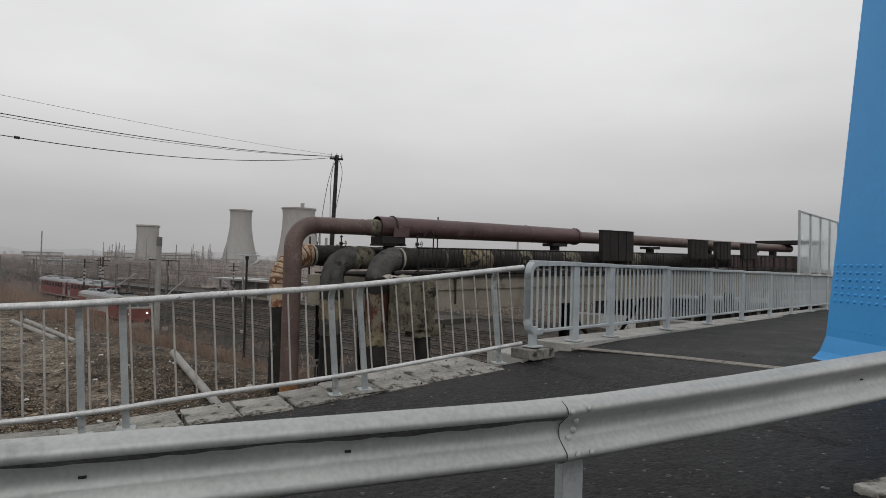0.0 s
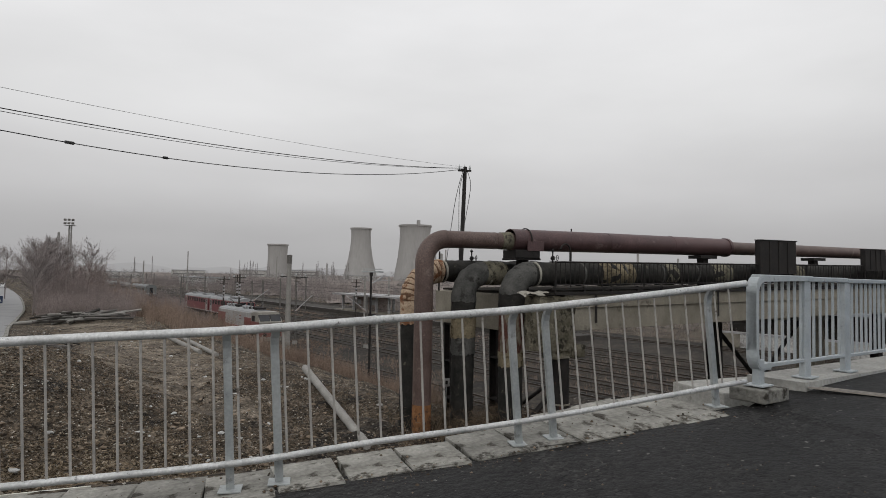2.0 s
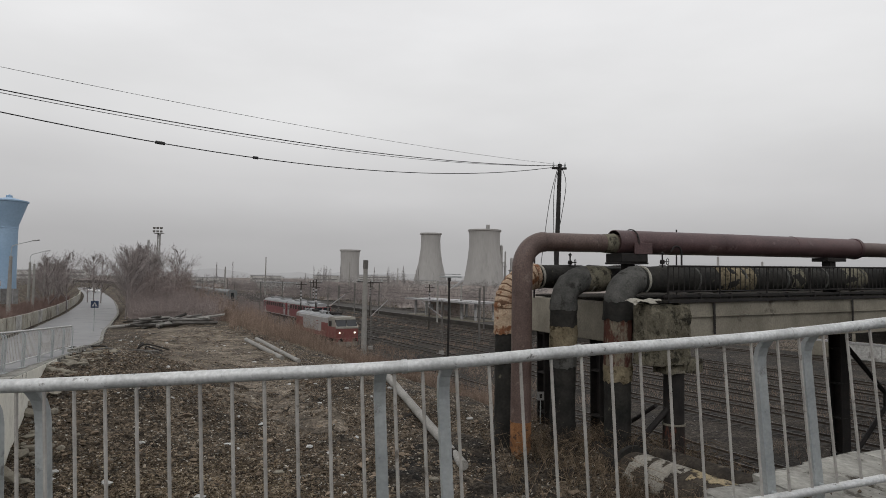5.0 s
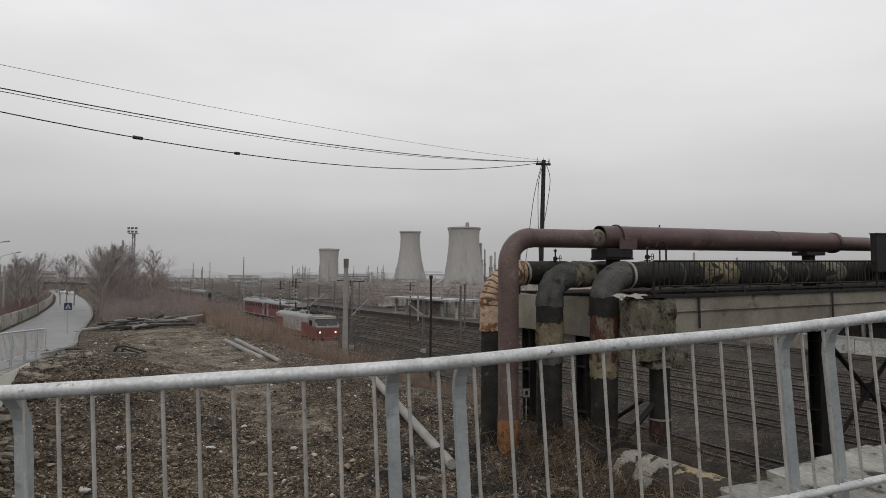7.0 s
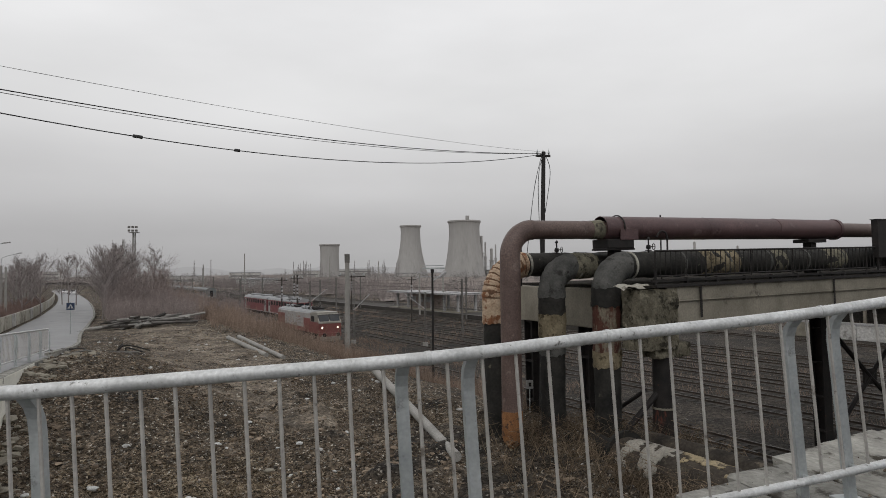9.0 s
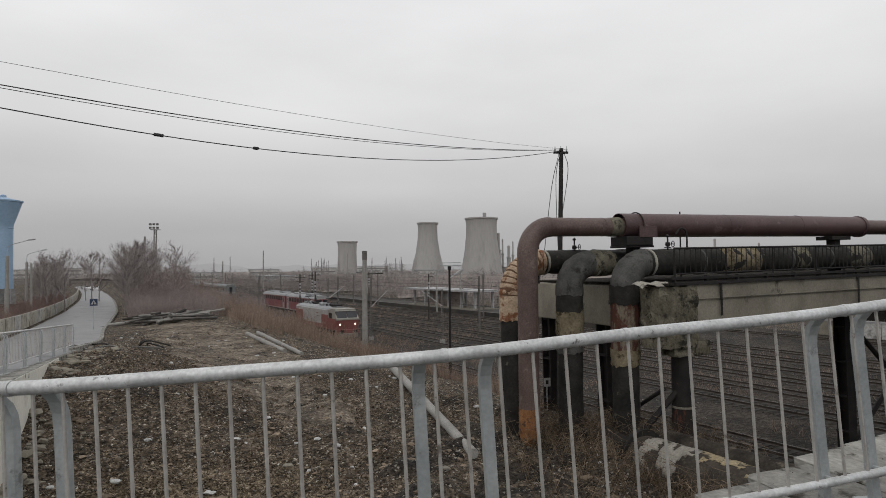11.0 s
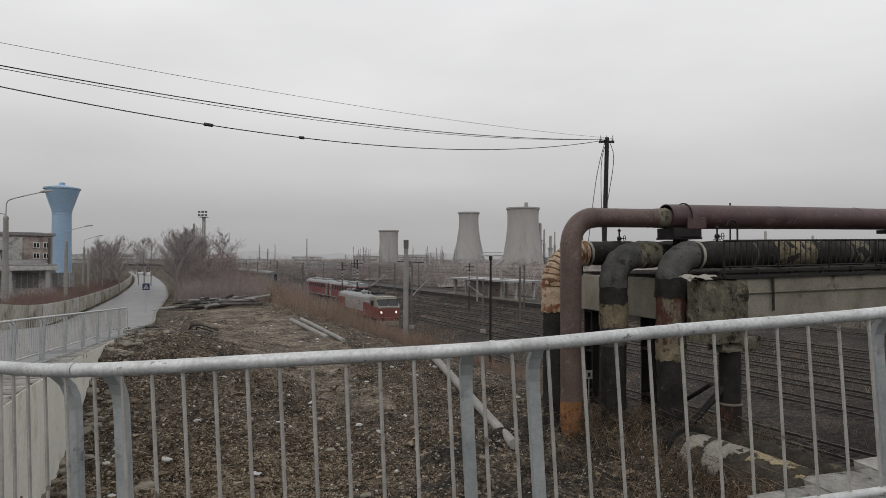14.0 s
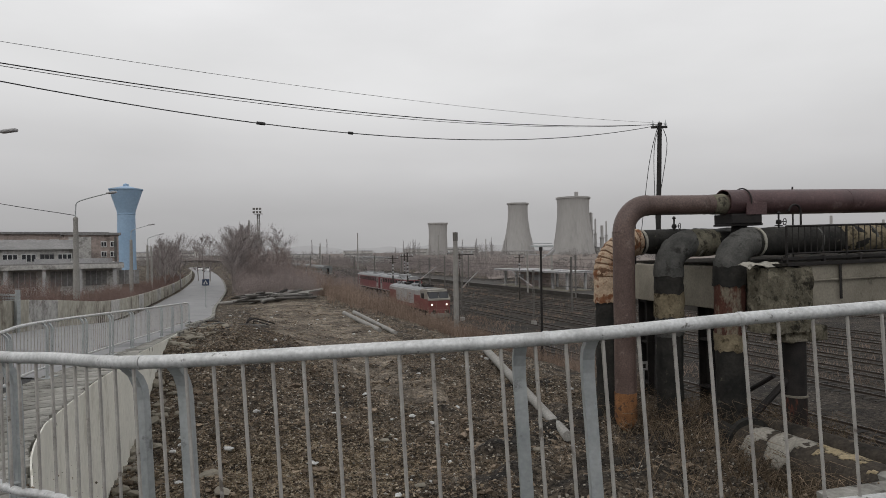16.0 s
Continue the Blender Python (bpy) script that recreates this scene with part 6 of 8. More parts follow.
# grit along the kerb and the edge of the asphalt
rngk = random.Random(21)
gv, gf = [], []
tri8 = [(0, 2, 4), (2, 1, 4), (1, 3, 4), (3, 0, 4), (2, 0, 5), (1, 2, 5), (3, 1, 5), (0, 3, 5)]
for _ in range(1300):
    s_ = rngk.uniform(0.3, 9.5)
    p, lf = RAIL_LINE.at(s_), RAIL_LINE.left(s_)
    o = rngk.gauss(0.15, 0.05) if rngk.random() < 0.5 else rngk.uniform(-0.75, 0.5)
    r = 0.003 + 0.015 * rngk.random() ** 4
    c = p + lf * o + Vector((0, 0, -RAIL_UP + (0.002 if o < 0.13 else -0.018)))
    k = len(gv)
    gv += [c + Vector(d) * r * rngk.uniform(0.6, 1.3) for d in ((1, 0, 0), (-1, 0, 0), (0, 1, 0), (0, -1, 0), (0, 0, 0.7), (0, 0, -0.7))]
    gf += [tuple(i + k for i in t) for t in tri8]
for _ in range(3200):
    x, y = rngk.uniform(0, 7.5), rngk.uniform(-2.2, 3.6)
    if lumps(x, y, 0.7, 3.0) + 0.5 * lumps(x, y, 0.2, 5.0) < 0.12:
        continue
    r = 0.0025 + 0.007 * rngk.random() ** 3
    c = Vector((x, y, deck_z(x) + 0.004))
    k = len(gv)
    gv += [c + Vector(d) * r for d in ((1, 0, 0), (-1, 0, 0), (0, 1, 0), (0, -1, 0), (0, 0, 0.7), (0, 0, -0.7))]
    gf += [tuple(i + k for i in t) for t in tri8]
tagged(mesh("grit", (gv, gf), CLOD), "loose grit and crumbs along the kerb and asphalt", "grit", kind="stuff")

# ---- concrete poles lying about ----


def lying_pole(a, b, ra, rb, group, label="fallen pale concrete pole lying on the dirt", up=0.85):
    ax, bx = Vector((*a, land(*a) + ra * up)), Vector((*b, land(*b) + rb * up))
    ob = mesh("concrete_pole", tube([ax, ax.lerp(bx, 0.5), bx], [ra, (ra + rb) / 2, rb], 14), POLE_CONC, smooth=True)
    return tagged(ob, label, "concrete pole", group)


lying_pole((2.44, 16.15), (0.62, 29.65), 0.13, 0.17, "fallen poles", up=1.4)
lying_pole((-9.7, 47.2), (-5.46, 37.2), 0.16, 0.13, "fallen poles")
lying_pole((-9.2, 48.5), (-4.3, 35.6), 0.15, 0.12, "fallen poles")
rng = random.Random(5)
for k in range(30):
    layer = k // 9
    cx_, cy_ = -20.4 + 0.62 * (k % 9 - 4) + rng.uniform(-0.5, 0.5), 62.9 + rng.uniform(-0.9, 1.1)
    a, ln = (rng.gauss(0.75, 0.42) if layer < 2 else rng.gauss(0.2, 0.5)), rng.uniform(2.6, 5.4)
    z = land(cx_, cy_) + 0.14 + 0.24 * layer + rng.uniform(0, 0.08)
    d = Vector((math.cos(a), math.sin(a), rng.uniform(-0.05, 0.24))) * ln / 2
    c = Vector((cx_, cy_, z))
    tagged(mesh("old_beam", tube([c - d, c + d], rng.uniform(0.08, 0.14), 6), (SLEEPER, POLE_CONC, POLE_CONC, SLEEPER_DARK)[k % 4]), "weathered grey beam in a jumbled pile", "beam", "pile of old beams")
lying_pole((-26.5, 63.5), (-20.5, 65.5), 0.18, 0.15, "pile of old beams", "pale concrete pole beside a pile of beams")
for k in range(9):
    x, y = -12.4 + rng.uniform(-1.8, 1.8), 32.6 + rng.uniform(-2, 2)
    a = rng.uniform(0, 6.28)
    z = land(x, y)
    pts = [(x, y, z), (x + 0.6 * math.cos(a), y + 0.6 * math.sin(a), z + rng.uniform(0.1, 0.4)), (x + 1.6 * math.cos(a + 0.4), y + 1.6 * math.sin(a + 0.4), z + 0.06)]
    tagged(mesh("branch", tube(smooth_line(pts, 0.2), 0.04, 6), POLE_WOOD if k % 2 else SLEEPER), "bent broken branch lying on the dirt", "branch", "heap of branches")

# ---- railway ----
for i, q in enumerate((28.3, 36.6, 41.2, 45.6, 50.2, 55.2, 60.0, 74.0)):
    tr = thing("railway_track", "rusty railway track on concrete sleepers", "railway track", (*track_place(q, 0), BED), "tracks of the railway yard", kind="structure")
    inv = tr.matrix_world.inverted()
    for e in (-0.75, 0.75):
        a, b = track_place(q + e, -45), track_place(q + e, 420)
        mesh("rail", move(sweep([(*a, BED + 0.20), (*b, BED + 0.20)], [(-0.06, 0), (0.06, 0), (0.02, 0.03), (0.035, 0.15), (-0.035, 0.15), (-0.02, 0.03)]), inv), RAIL, tr)
    bits = []
    turn = math.degrees(math.atan2(TRACK_ACROSS.y, TRACK_ACROSS.x))
    for r in np.arange(-30, 130, 0.65):
        bits.append(move(box(2.5, 0.24, 0.16, (0, 0, 0)), inv @ pose(*track_place(q, r), BED - 0.005, 0, 0, turn)))
    tagged(mesh("sleepers", join(*bits), SLEEPER_DARK, tr), kind="stuff")

# weeds and dead grass between the tracks
rows = []
for _ in range(7000):
    q, r = random.choice((32.4, 34.0, 38.9, 43.4, 47.9, 52.7, 57.5)) + random.gauss(0, 0.8), random.uniform(6, 190)
    if lumps(q, r, 5.0, 4.0) < -0.02:
        continue
    x, y = track_place(q, r)
    for _ in range(4):
        a, h = random.uniform(0, 6.283), random.uniform(0.12, 0.5)
        fx_, fy_ = x + random.gauss(0, 0.25), y + random.gauss(0, 0.25)
        rows.append((fx_, fy_, BED + 0.04, fx_ + 0.5 * h * math.cos(a), fy_ + 0.5 * h * math.sin(a), BED + 0.06 + h, 0.012 + 0.0001 * r))
tagged(mesh("track_weeds", needles(rows), TWIG_RED), "low brown weeds and dead grass between the tracks", "weeds", kind="stuff")

plat = thing("platform", "long low pale concrete station platform", "platform", (*track_place(66, 40), BED), kind="structure")
pinv = plat.matrix_world.inverted()
TT = math.degrees(math.atan2(TRACK_DIR.y, TRACK_DIR.x))
mesh("slab", move(box(150, 6.5, 0.80, (0, 0, 0.40)), pinv @ pose(*track_place(67, 130), BED, 0, 0, TT)), SLEEPER_DARK, plat)
mesh("edge_strip", move(box(150, 0.6, 0.05, (0, 3.0, 0.82)), pinv @ pose(*track_place(67, 130), BED, 0, 0, TT)), SLEEPER, plat)

# near-black wall colour: shade of the open shed recess put into it
SHED_RECESS_SHADE = surf("shed_recess_shade", (0.025, 0.023, 0.021), (0.06, 0.054, 0.048), 0.6, 0.9, fine=5)
CREAM = surf("cream_paint", (0.22, 0.208, 0.182), (0.29, 0.276, 0.242), 0.8, 0.5)
LOCO_RED = surf("dull_red_paint", (0.17, 0.060, 0.055), (0.23, 0.085, 0.076), 0.7, 0.5, c=(0.19, 0.075, 0.06), c_at=0.62)
# railcar red made greyer, haze put into the colour
CAR_RED = surf("dark_red_paint", (0.17, 0.050, 0.054), (0.23, 0.075, 0.078), 0.5, 0.42)
PALE_GREY = surf("pale_grey_paint", (0.30, 0.295, 0.295), (0.38, 0.375, 0.375), 0.5, 0.5, c=(0.25, 0.24, 0.24), c_at=0.63)
WHITE_PAINT = surf("white_paint", (0.30, 0.29, 0.28), (0.39, 0.38, 0.37), 0.8, 0.5, c=(0.27, 0.255, 0.24), c_at=0.6)
ROOF_GREY = surf("roof_grey", (0.22, 0.225, 0.23), (0.30, 0.305, 0.31), 0.4, 0.6)
COACH = surf("coach_grey", (0.115, 0.125, 0.125), (0.16, 0.17, 0.17), 0.3, 0.5)
DARK_GLASS = surf("dark_glass", (0.018, 0.020, 0.024), (0.03, 0.032, 0.036), 1, 0.12, spec=0.6)
LIT = bpy.data.materials.new("headlight_on")
LIT.use_nodes = True
LIT.node_tree.nodes["Principled BSDF"].inputs["Emission Color"].default_value = (1, 0.93, 0.78, 1)
LIT.node_tree.nodes["Principled BSDF"].inputs["Emission Strength"].default_value = 1.8


def rounded_roof(length, width, z0, rise, seg=8):
    v, f = [], []
    for x in (-length / 2, length / 2):
        v += [Vector((x, -width / 2 * math.cos(math.pi * k / seg), z0 + rise * math.sin(math.pi * k / seg))) for k in range(seg + 1)]
    n = seg + 1
    f = [(k, k + 1, n + k + 1, n + k) for k in range(seg)] + [tuple(range(n - 1, -1, -1)), tuple(range(n, 2 * n)), (0, n, 2 * n - 1, n - 1)]
    return v, f


def bogie(ob, x):
    mesh("bogie", box(3.2, 2.2, 0.45, (x, 0, 0.85), 0.05), BLACK_STEEL, ob)
    for dx in (-1.1, 1.1):
        for y in (-0.75, 0.75):
            mesh("wheel", move(lathe([(0.0, -0.06), (0.46, -0.06), (0.50, 0.0), (0.46, 0.06), (0.0, 0.06)], 16), pose(x + dx, y, 0.50, 90)), BLACK_STEEL, ob)


RAIL_TOP = BED + 0.35
loco = thing("electric_locomotive", "red and pale grey electric locomotive with headlights on", "locomotive", (*track_place(28.3, 68.9 + 8.0), RAIL_TOP), turn=TT + 180)
# its front looks along +x
mesh("body", box(12.6, 2.9, 2.2, (-0.9, 0, 2.35), 0.06), WHITE_PAINT, loco)
mesh("side_band", join(box(12.6, 2.94, 0.5, (-0.9, 0, 1.42), 0.02), box(3.0, 2.95, 1.7, (-5.6, 0, 2.2), 0.03), box(2.3, 2.95, 1.5, (4.2, 0, 2.1), 0.03)), LOCO_RED, loco, "dull red band")
cabv = [Vector(p) for p in ((5.2, -1.45, 1.15), (5.2, 1.45, 1.15), (7.9, 1.40, 1.15), (7.9, -1.40, 1.15), (5.2, -1.45, 3.5), (5.2, 1.45, 3.5), (7.3, 1.30, 3.5), (7.3, -1.30, 3.5), (8.0, 1.42, 2.5), (8.0, -1.42, 2.5), (5.2, 1.45, 2.5), (5.2, -1.45, 2.5))]
mesh("cab_upper", (cabv, [(4, 7, 6, 5)[::-1], (9, 8, 6, 7), (8, 10, 5, 6), (11, 9, 7, 4), (10, 11, 4, 5)]), CREAM, loco, "dirty cream cab")
mesh("cab_mask", move(box(0.03, 2.72, 1.0, (0, 0, 0), 0.02), pose(7.66, 0, 2.95, 0, -32, 0)), BLACK_STEEL, loco, "dark mask round the windscreens")
mesh("snow_plough", join(box(0.12, 2.5, 0.5, (8.1, 0, 0.55), 0.03), box(0.1, 0.5, 0.3, (8.2, -0.9, 0.85), 0.03), box(0.1, 0.5, 0.3, (8.2, 0.9, 0.85), 0.03)), CREAM, loco, "dirty cream plough")
mesh("window_surround", join(*[move(box(0.04, 1.30, 0.80, (0, 0, 0), 0.02), pose(7.70, y, 2.92, 0, -32, 0)) for y in (-0.66, 0.66)]), BLACK_STEEL, loco, "black window surround")
mesh("cab_front", (cabv, [(3, 2, 8, 9), (2, 1, 10, 8), (0, 3, 9, 11), (0, 1, 2, 3)]), LOCO_RED, loco, "dull red nose")
mesh("cream_line", box(0.05, 2.86, 0.16, (8.0, 0, 2.42)), CREAM, loco)
for y in (-0.66, 0.66):
    mesh("windscreen", move(box(0.05, 1.18, 0.80, (0, 0, 0), 0.02), pose(7.72, y, 2.94, 0, -32, 0)), DARK_GLASS, loco)
    mesh("headlight", move(lathe([(0.0, 0.05), (0.09, 0.04), (0.11, 0.0), (0.0, 0.0)], 14), pose(8.03, y * 1.45, 1.85, 0, 90, 0)), LIT, loco, "lit headlight", smooth=True)
    mesh("buffer", move(lathe([(0.0, 0.55), (0.22, 0.52), (0.22, 0.46), (0.09, 0.45), (0.09, 0.0)], 12), pose(7.95, y * 1.3, 1.05, 0, 90, 0)), BLACK_STEEL, loco)
    for x in (6.1,):
        mesh("side_window", box(0.9, 0.05, 0.65, (x, y * 2.19, 2.85), 0.01), DARK_GLASS, loco)
mesh("buffer_beam", box(0.25, 2.8, 0.45, (7.95, 0, 1.0), 0.03), LOCO_RED, loco)
mesh("roof", move(rounded_roof(12.4, 2.8, 3.45, 0.35), pose(-0.9, 0, 0)), ROOF_GREY, loco, "dirty grey roof")
for x in np.linspace(-6.2, 4.4, 7):
    mesh("roof_box", box(0.8, 1.0 + 0.4 * math.sin(3 * x), 0.26, (x, 0.2 * math.sin(5 * x), 3.90), 0.03), BLACK_STEEL if int(x) % 3 else ROOF_GREY, loco)
mesh("cab_roof", box(2.2, 2.6, 0.16, (6.2, 0, 3.56), 0.05), CREAM, loco)
for k in range(5):
    mesh("lettering_bar", box(0.5 + 0.2 * (k % 2), 0.02, 0.12, (1.2 + 0.1 * k, 1.46 if k < 3 else -1.46, 2.9 - 0.35 * (k % 3))), LOCO_RED, loco)
for x in (-4.5, 3.6):
    pan = mesh("pantograph", join(tube([(x - 0.9, -0.5, 3.85), (x + 0.5, -0.4, 4.35), (x - 0.5, -0.6, 4.7)], 0.04, 6), tube([(x - 0.9, 0.5, 3.85), (x + 0.5, 0.4, 4.35), (x - 0.5, 0.6, 4.7)], 0.04, 6), tube([(x - 0.5, -0.9, 4.72), (x - 0.5, 0.9, 4.72)], 0.05, 6)), BLACK_STEEL, loco)
for x in np.linspace(-5.5, 3, 6):
    mesh("roof_insulator", lathe([(0.0, 4.1), (0.10, 4.08), (0.14, 3.9), (0.10, 3.72)], 8), ROOF_GREY, loco).matrix_basis = pose(x, 0.5 * (-1) ** int(x), 0)
for x in (-4.3, 4.0):
    bogie(loco, x)
mesh("underframe", box(4.0, 2.3, 0.7, (-0.2, 0, 0.8), 0.04), BLACK_STEEL, loco)


def railcar(q, r0, length, cab, group):
    """A red railcar whose near end stands at r0."""
    ob = thing("red_railcar", "dark red railcar with pale grey roof and white doors", "railcar", (*track_place(q, r0 + length / 2), RAIL_TOP), group, turn=TT + 180)
    mesh("body", box(length, 2.85, 1.55, (0, 0, 1.75), 0.05), CAR_RED, ob)
    mesh("window_band", box(length, 2.84, 0.85, (0, 0, 2.93), 0.03), CAR_RED, ob)
    mesh("skirt_line", box(length + 0.02, 2.89, 0.14, (0, 0, 1.0)), WHITE_PAINT, ob)
    mesh("top_line", box(length + 0.02, 2.88, 0.12, (0, 0, 3.36)), WHITE_PAINT, ob)
    mesh("roof", rounded_roof(length, 2.8, 3.4, 0.5), ROOF_GREY, ob, smooth=True)
    for x in np.arange(-length / 2 + 2.6, length / 2 - 2.2, 1.55):
        for y in (-1.425, 1.425):
            mesh("window", box(1.05, 0.03, 0.72, (x, y, 2.80), 0.01), DARK_GLASS, ob)
    for x in (-length / 2 + 1.1, length / 2 - 1.1):
        for y in (-1.43, 1.43):
            d = mesh("door", box(1.1, 0.04, 2.1, (x, y, 2.08), 0.01), WHITE_PAINT, ob, "white door")
            mesh("door_window", box(0.25, 0.02, 0.9, (x - 0.25, y * 1.016, 2.6)), DARK_GLASS, d)
            mesh("door_window", box(0.25, 0.02, 0.9, (x + 0.25, y * 1.016, 2.6)), DARK_GLASS, d)
    for x in (-length * 0.25, length * 0.2):
        mesh("roof_unit", box(2.6, 1.6, 0.28, (x, 0, 3.98), 0.05), ROOF_GREY, ob)
    mesh("underframe", box(length * 0.45, 2.2, 0.6, (0, 0, 0.7), 0.04), BLACK_STEEL, ob)
    for x in (-length * 0.35, length * 0.35):
        bogie(ob, x)
    if cab:
        for y in (-0.68, 0.68):
            mesh("windscreen", box(0.04, 1.15, 0.85, (length / 2 + 0.01, y, 2.75), 0.02), DARK_GLASS, ob)
            mesh("tail_lamp", lathe([(0.0, 0.03), (0.10, 0.02), (0.11, 0.0)], 10), PALE_GREY, ob).matrix_basis = pose(length / 2, y * 1.4, 1.5, 0, 90, 0)
        v = [Vector((length / 2 + 0.015, y, z)) for y, z in ((-1.1, 2.15), (1.1, 2.15), (0.5, 1.45), (-0.5, 1.45))]
        mesh("nose_mark", (v + [p - Vector((0.02, 0, 0)) for p in v], [(0, 1, 2, 3)[::-1], (4, 5, 6, 7), (0, 4, 5, 1), (1, 5, 6, 2), (2, 6, 7, 3), (3, 7, 4, 0)]), WHITE_PAINT, ob)
    return ob


railcar(36.6, 100.5, 16.0, True, "red railcar train")
railcar(36.6, 117.1, 16.0, False, "red railcar train")


def coach(q, r0):
    ob = thing("passenger_coach", "grey passenger coach with a row of dark windows", "railway coach", (*track_place(q, r0 + 12.2), RAIL_TOP), "grey passenger train", turn=TT + 180)
    mesh("body", box(24.2, 2.85, 2.5, (0, 0, 2.25), 0.06), COACH, ob)
    mesh("roof", rounded_roof(24.2, 2.8, 3.48, 0.55), COACH, ob, smooth=True)
    mesh("pale_stripe", box(24.22, 2.88, 0.16, (0, 0, 1.55)), PALE_GREY, ob)
    for x in np.arange(-10.2, 10.3, 1.9):
        for y in (-1.43, 1.43):
            mesh("window", box(1.25, 0.03, 0.85, (x, y, 2.6), 0.01), DARK_GLASS, ob)
    mesh("end_door", box(0.04, 0.9, 2.0, (12.11, 0, 2.2), 0.01), DARK_GLASS, ob)
    mesh("underframe", box(11, 2.2, 0.6, (0, 0, 0.7)), BLACK_STEEL, ob)
    for x in (-8.6, 8.6):
        bogie(ob, x)
    return ob


c0 = coach(41.2, 193.0)
for k in range(1, 3):
    copy_thing(c0, pose(*track_place(41.2, 193.0 + 12.2 + 24.9 * k), RAIL_TOP, 0, 0, TT + 180))

# ---- left of the slip road ----
# haze is put into these far colours: blue, brick, plaster and roof are paled
WT_BLUE = surf("haze_paled_blue", (0.25, 0.37, 0.51), (0.31, 0.43, 0.57), 0.15, 0.6, c=(0.33, 0.40, 0.48), c_at=0.66, c_scale=0.4, fine=2, grain=0.08)
BRICK_FAR = surf("dull_brick", (0.27, 0.222, 0.20), (0.37, 0.31, 0.28), 0.3, 0.9, fine=3, c=(0.20, 0.165, 0.15), c_at=0.58, c_scale=0.6)
PLASTER = surf("grey_plaster", (0.36, 0.352, 0.335), (0.50, 0.49, 0.47), 0.25, 0.9, c=(0.22, 0.21, 0.195), c_at=0.57, c_scale=0.6, fine=4)
ROOF_DARK = surf("dark_roof", (0.15, 0.147, 0.145), (0.24, 0.235, 0.23), 0.3, 0.85, fine=4)
BEIGE_OLD = surf("stained_beige_panel", (0.29, 0.272, 0.225), (0.46, 0.44, 0.375), 0.5, 0.9, c=(0.15, 0.13, 0.105), c_at=0.58, c_scale=0.7, fine=5, stretch=(1, 1, 0.6))
WINDOW_WHITE = surf("white_window_frame", (0.50, 0.50, 0.49), (0.62, 0.62, 0.61), 1.0, 0.6)
HEDGE = surf("russet_hedge", (0.16, 0.112, 0.098), (0.26, 0.19, 0.165), 0.3, 0.9, spec=0.1, fine=2, isle=0.35)
SIGN_BLUE = surf("sign_blue", (0.020, 0.035, 0.075), (0.025, 0.042, 0.085), 2, 0.4)
CAR_WHITE = surf("car_white", (0.6, 0.6, 0.6), (0.68, 0.68, 0.68), 1, 0.3)

tower = thing("water_tower", "blue mushroom-shaped concrete water tower, paled for haze", "water tower", (-94.8, 165.3, -3.4))
mesh("shaft", lathe([(2.5, 0), (2.36, 3), (2.30, 8), (2.26, 14), (2.26, 16.2)], 28), WT_BLUE, tower, smooth=True)
mesh("tank", lathe([(2.26, 16.2), (2.4, 17.0), (3.2, 19.6), (4.15, 22.6), (4.2, 22.9), (0.2, 23.9)], 28), WT_BLUE, tower, smooth=True)
mesh("rim", lathe([(4.22, 22.55), (4.32, 22.6), (4.32, 22.95), (4.2, 22.98)], 28), WT_BLUE, tower)
mesh("neck_band", lathe([(2.27, 15.9), (2.36, 15.95), (2.36, 16.1), (2.27, 16.15)], 28), WT_BLUE, tower)
mesh("lettering_bar", box(1.6, 0.05, 0.6, (0.3, -2.0, 17.1)), PALE_GREY, tower)
mesh("hatch", lathe([(0.7, 23.6), (0.7, 24.3), (0.0, 24.6)], 12), WT_BLUE, tower)


def street_lamp(x, y, z, top, reach, heading, group="street lamps along the slip road"):
    """A concrete pole with a steel bracket and a lamp head."""
    ob = thing("street_lamp", "tall concrete street lamp with a long curved steel arm", "street lamp", (x, y, z), group, turn=heading)
    h = top - z
    mesh("pole", tube([(0, 0, 0), (0, 0, h * 0.5), (0, 0, h * 0.86)], [0.20, 0.17, 0.13], 10), POLE_CONC, ob, smooth=True)
    mesh("cap", lathe([(0.14, h * 0.845), (0.145, h * 0.86), (0.09, h * 0.875)], 10), POLE_CONC, ob)
    mesh("arm", tube(smooth_line([(0, 0, h * 0.84), (0.02, 0, h * 0.95), (0.25, 0, h * 1.0), (reach, 0, h * 1.06)], 0.2), 0.035, 8), GALV_POST, ob, smooth=True)
    mesh("lamp_head", move(box(0.62, 0.22, 0.13, (0, 0, 0), 0.05), pose(reach + 0.25, 0, h * 1.065, 0, -6, 0)), PALE_GREY, ob)
    return ob


street_lamp(-24.8, 38.2, -2.9, 4.9, 2.1, 0)
for x, y, z, t in ((-34.5, 61.5, -3.9, 4.0), (-45.3, 84.6, -4.2, 3.8), (-58.8, 116.7, -4.4, 4.0), (-74, 148, -4.5, 4.0), (-91, 185, -4.6, 4.0)):
    street_lamp(x, y, z, t, 1.9, 0)
street_lamp(-21.25, 22.8, -1.6, 5.7, 3.9, 0)
for x, y, h in ((-41.2, 78, 6.8), (-52, 101, 6.8), (-67, 132, 7.0)):
    ob = mesh("wire_pole", tube([(x, y, -4.3), (x, y, -4.3 + h)], [0.16, 0.11], 8), POLE_CONC)
    tagged(ob, "plain grey concrete pole beside the slip road", "pole", "poles along the slip road")
w0 = mesh("service_cable", tube(smooth_line([(-40, 33, 9.5), (-32, 36, 5.6), (-24.8, 38.2, 4.0)], 0.8), 0.02, 5), WIRE)
tagged(w0, "thin black cable slung to a street lamp", "cable")

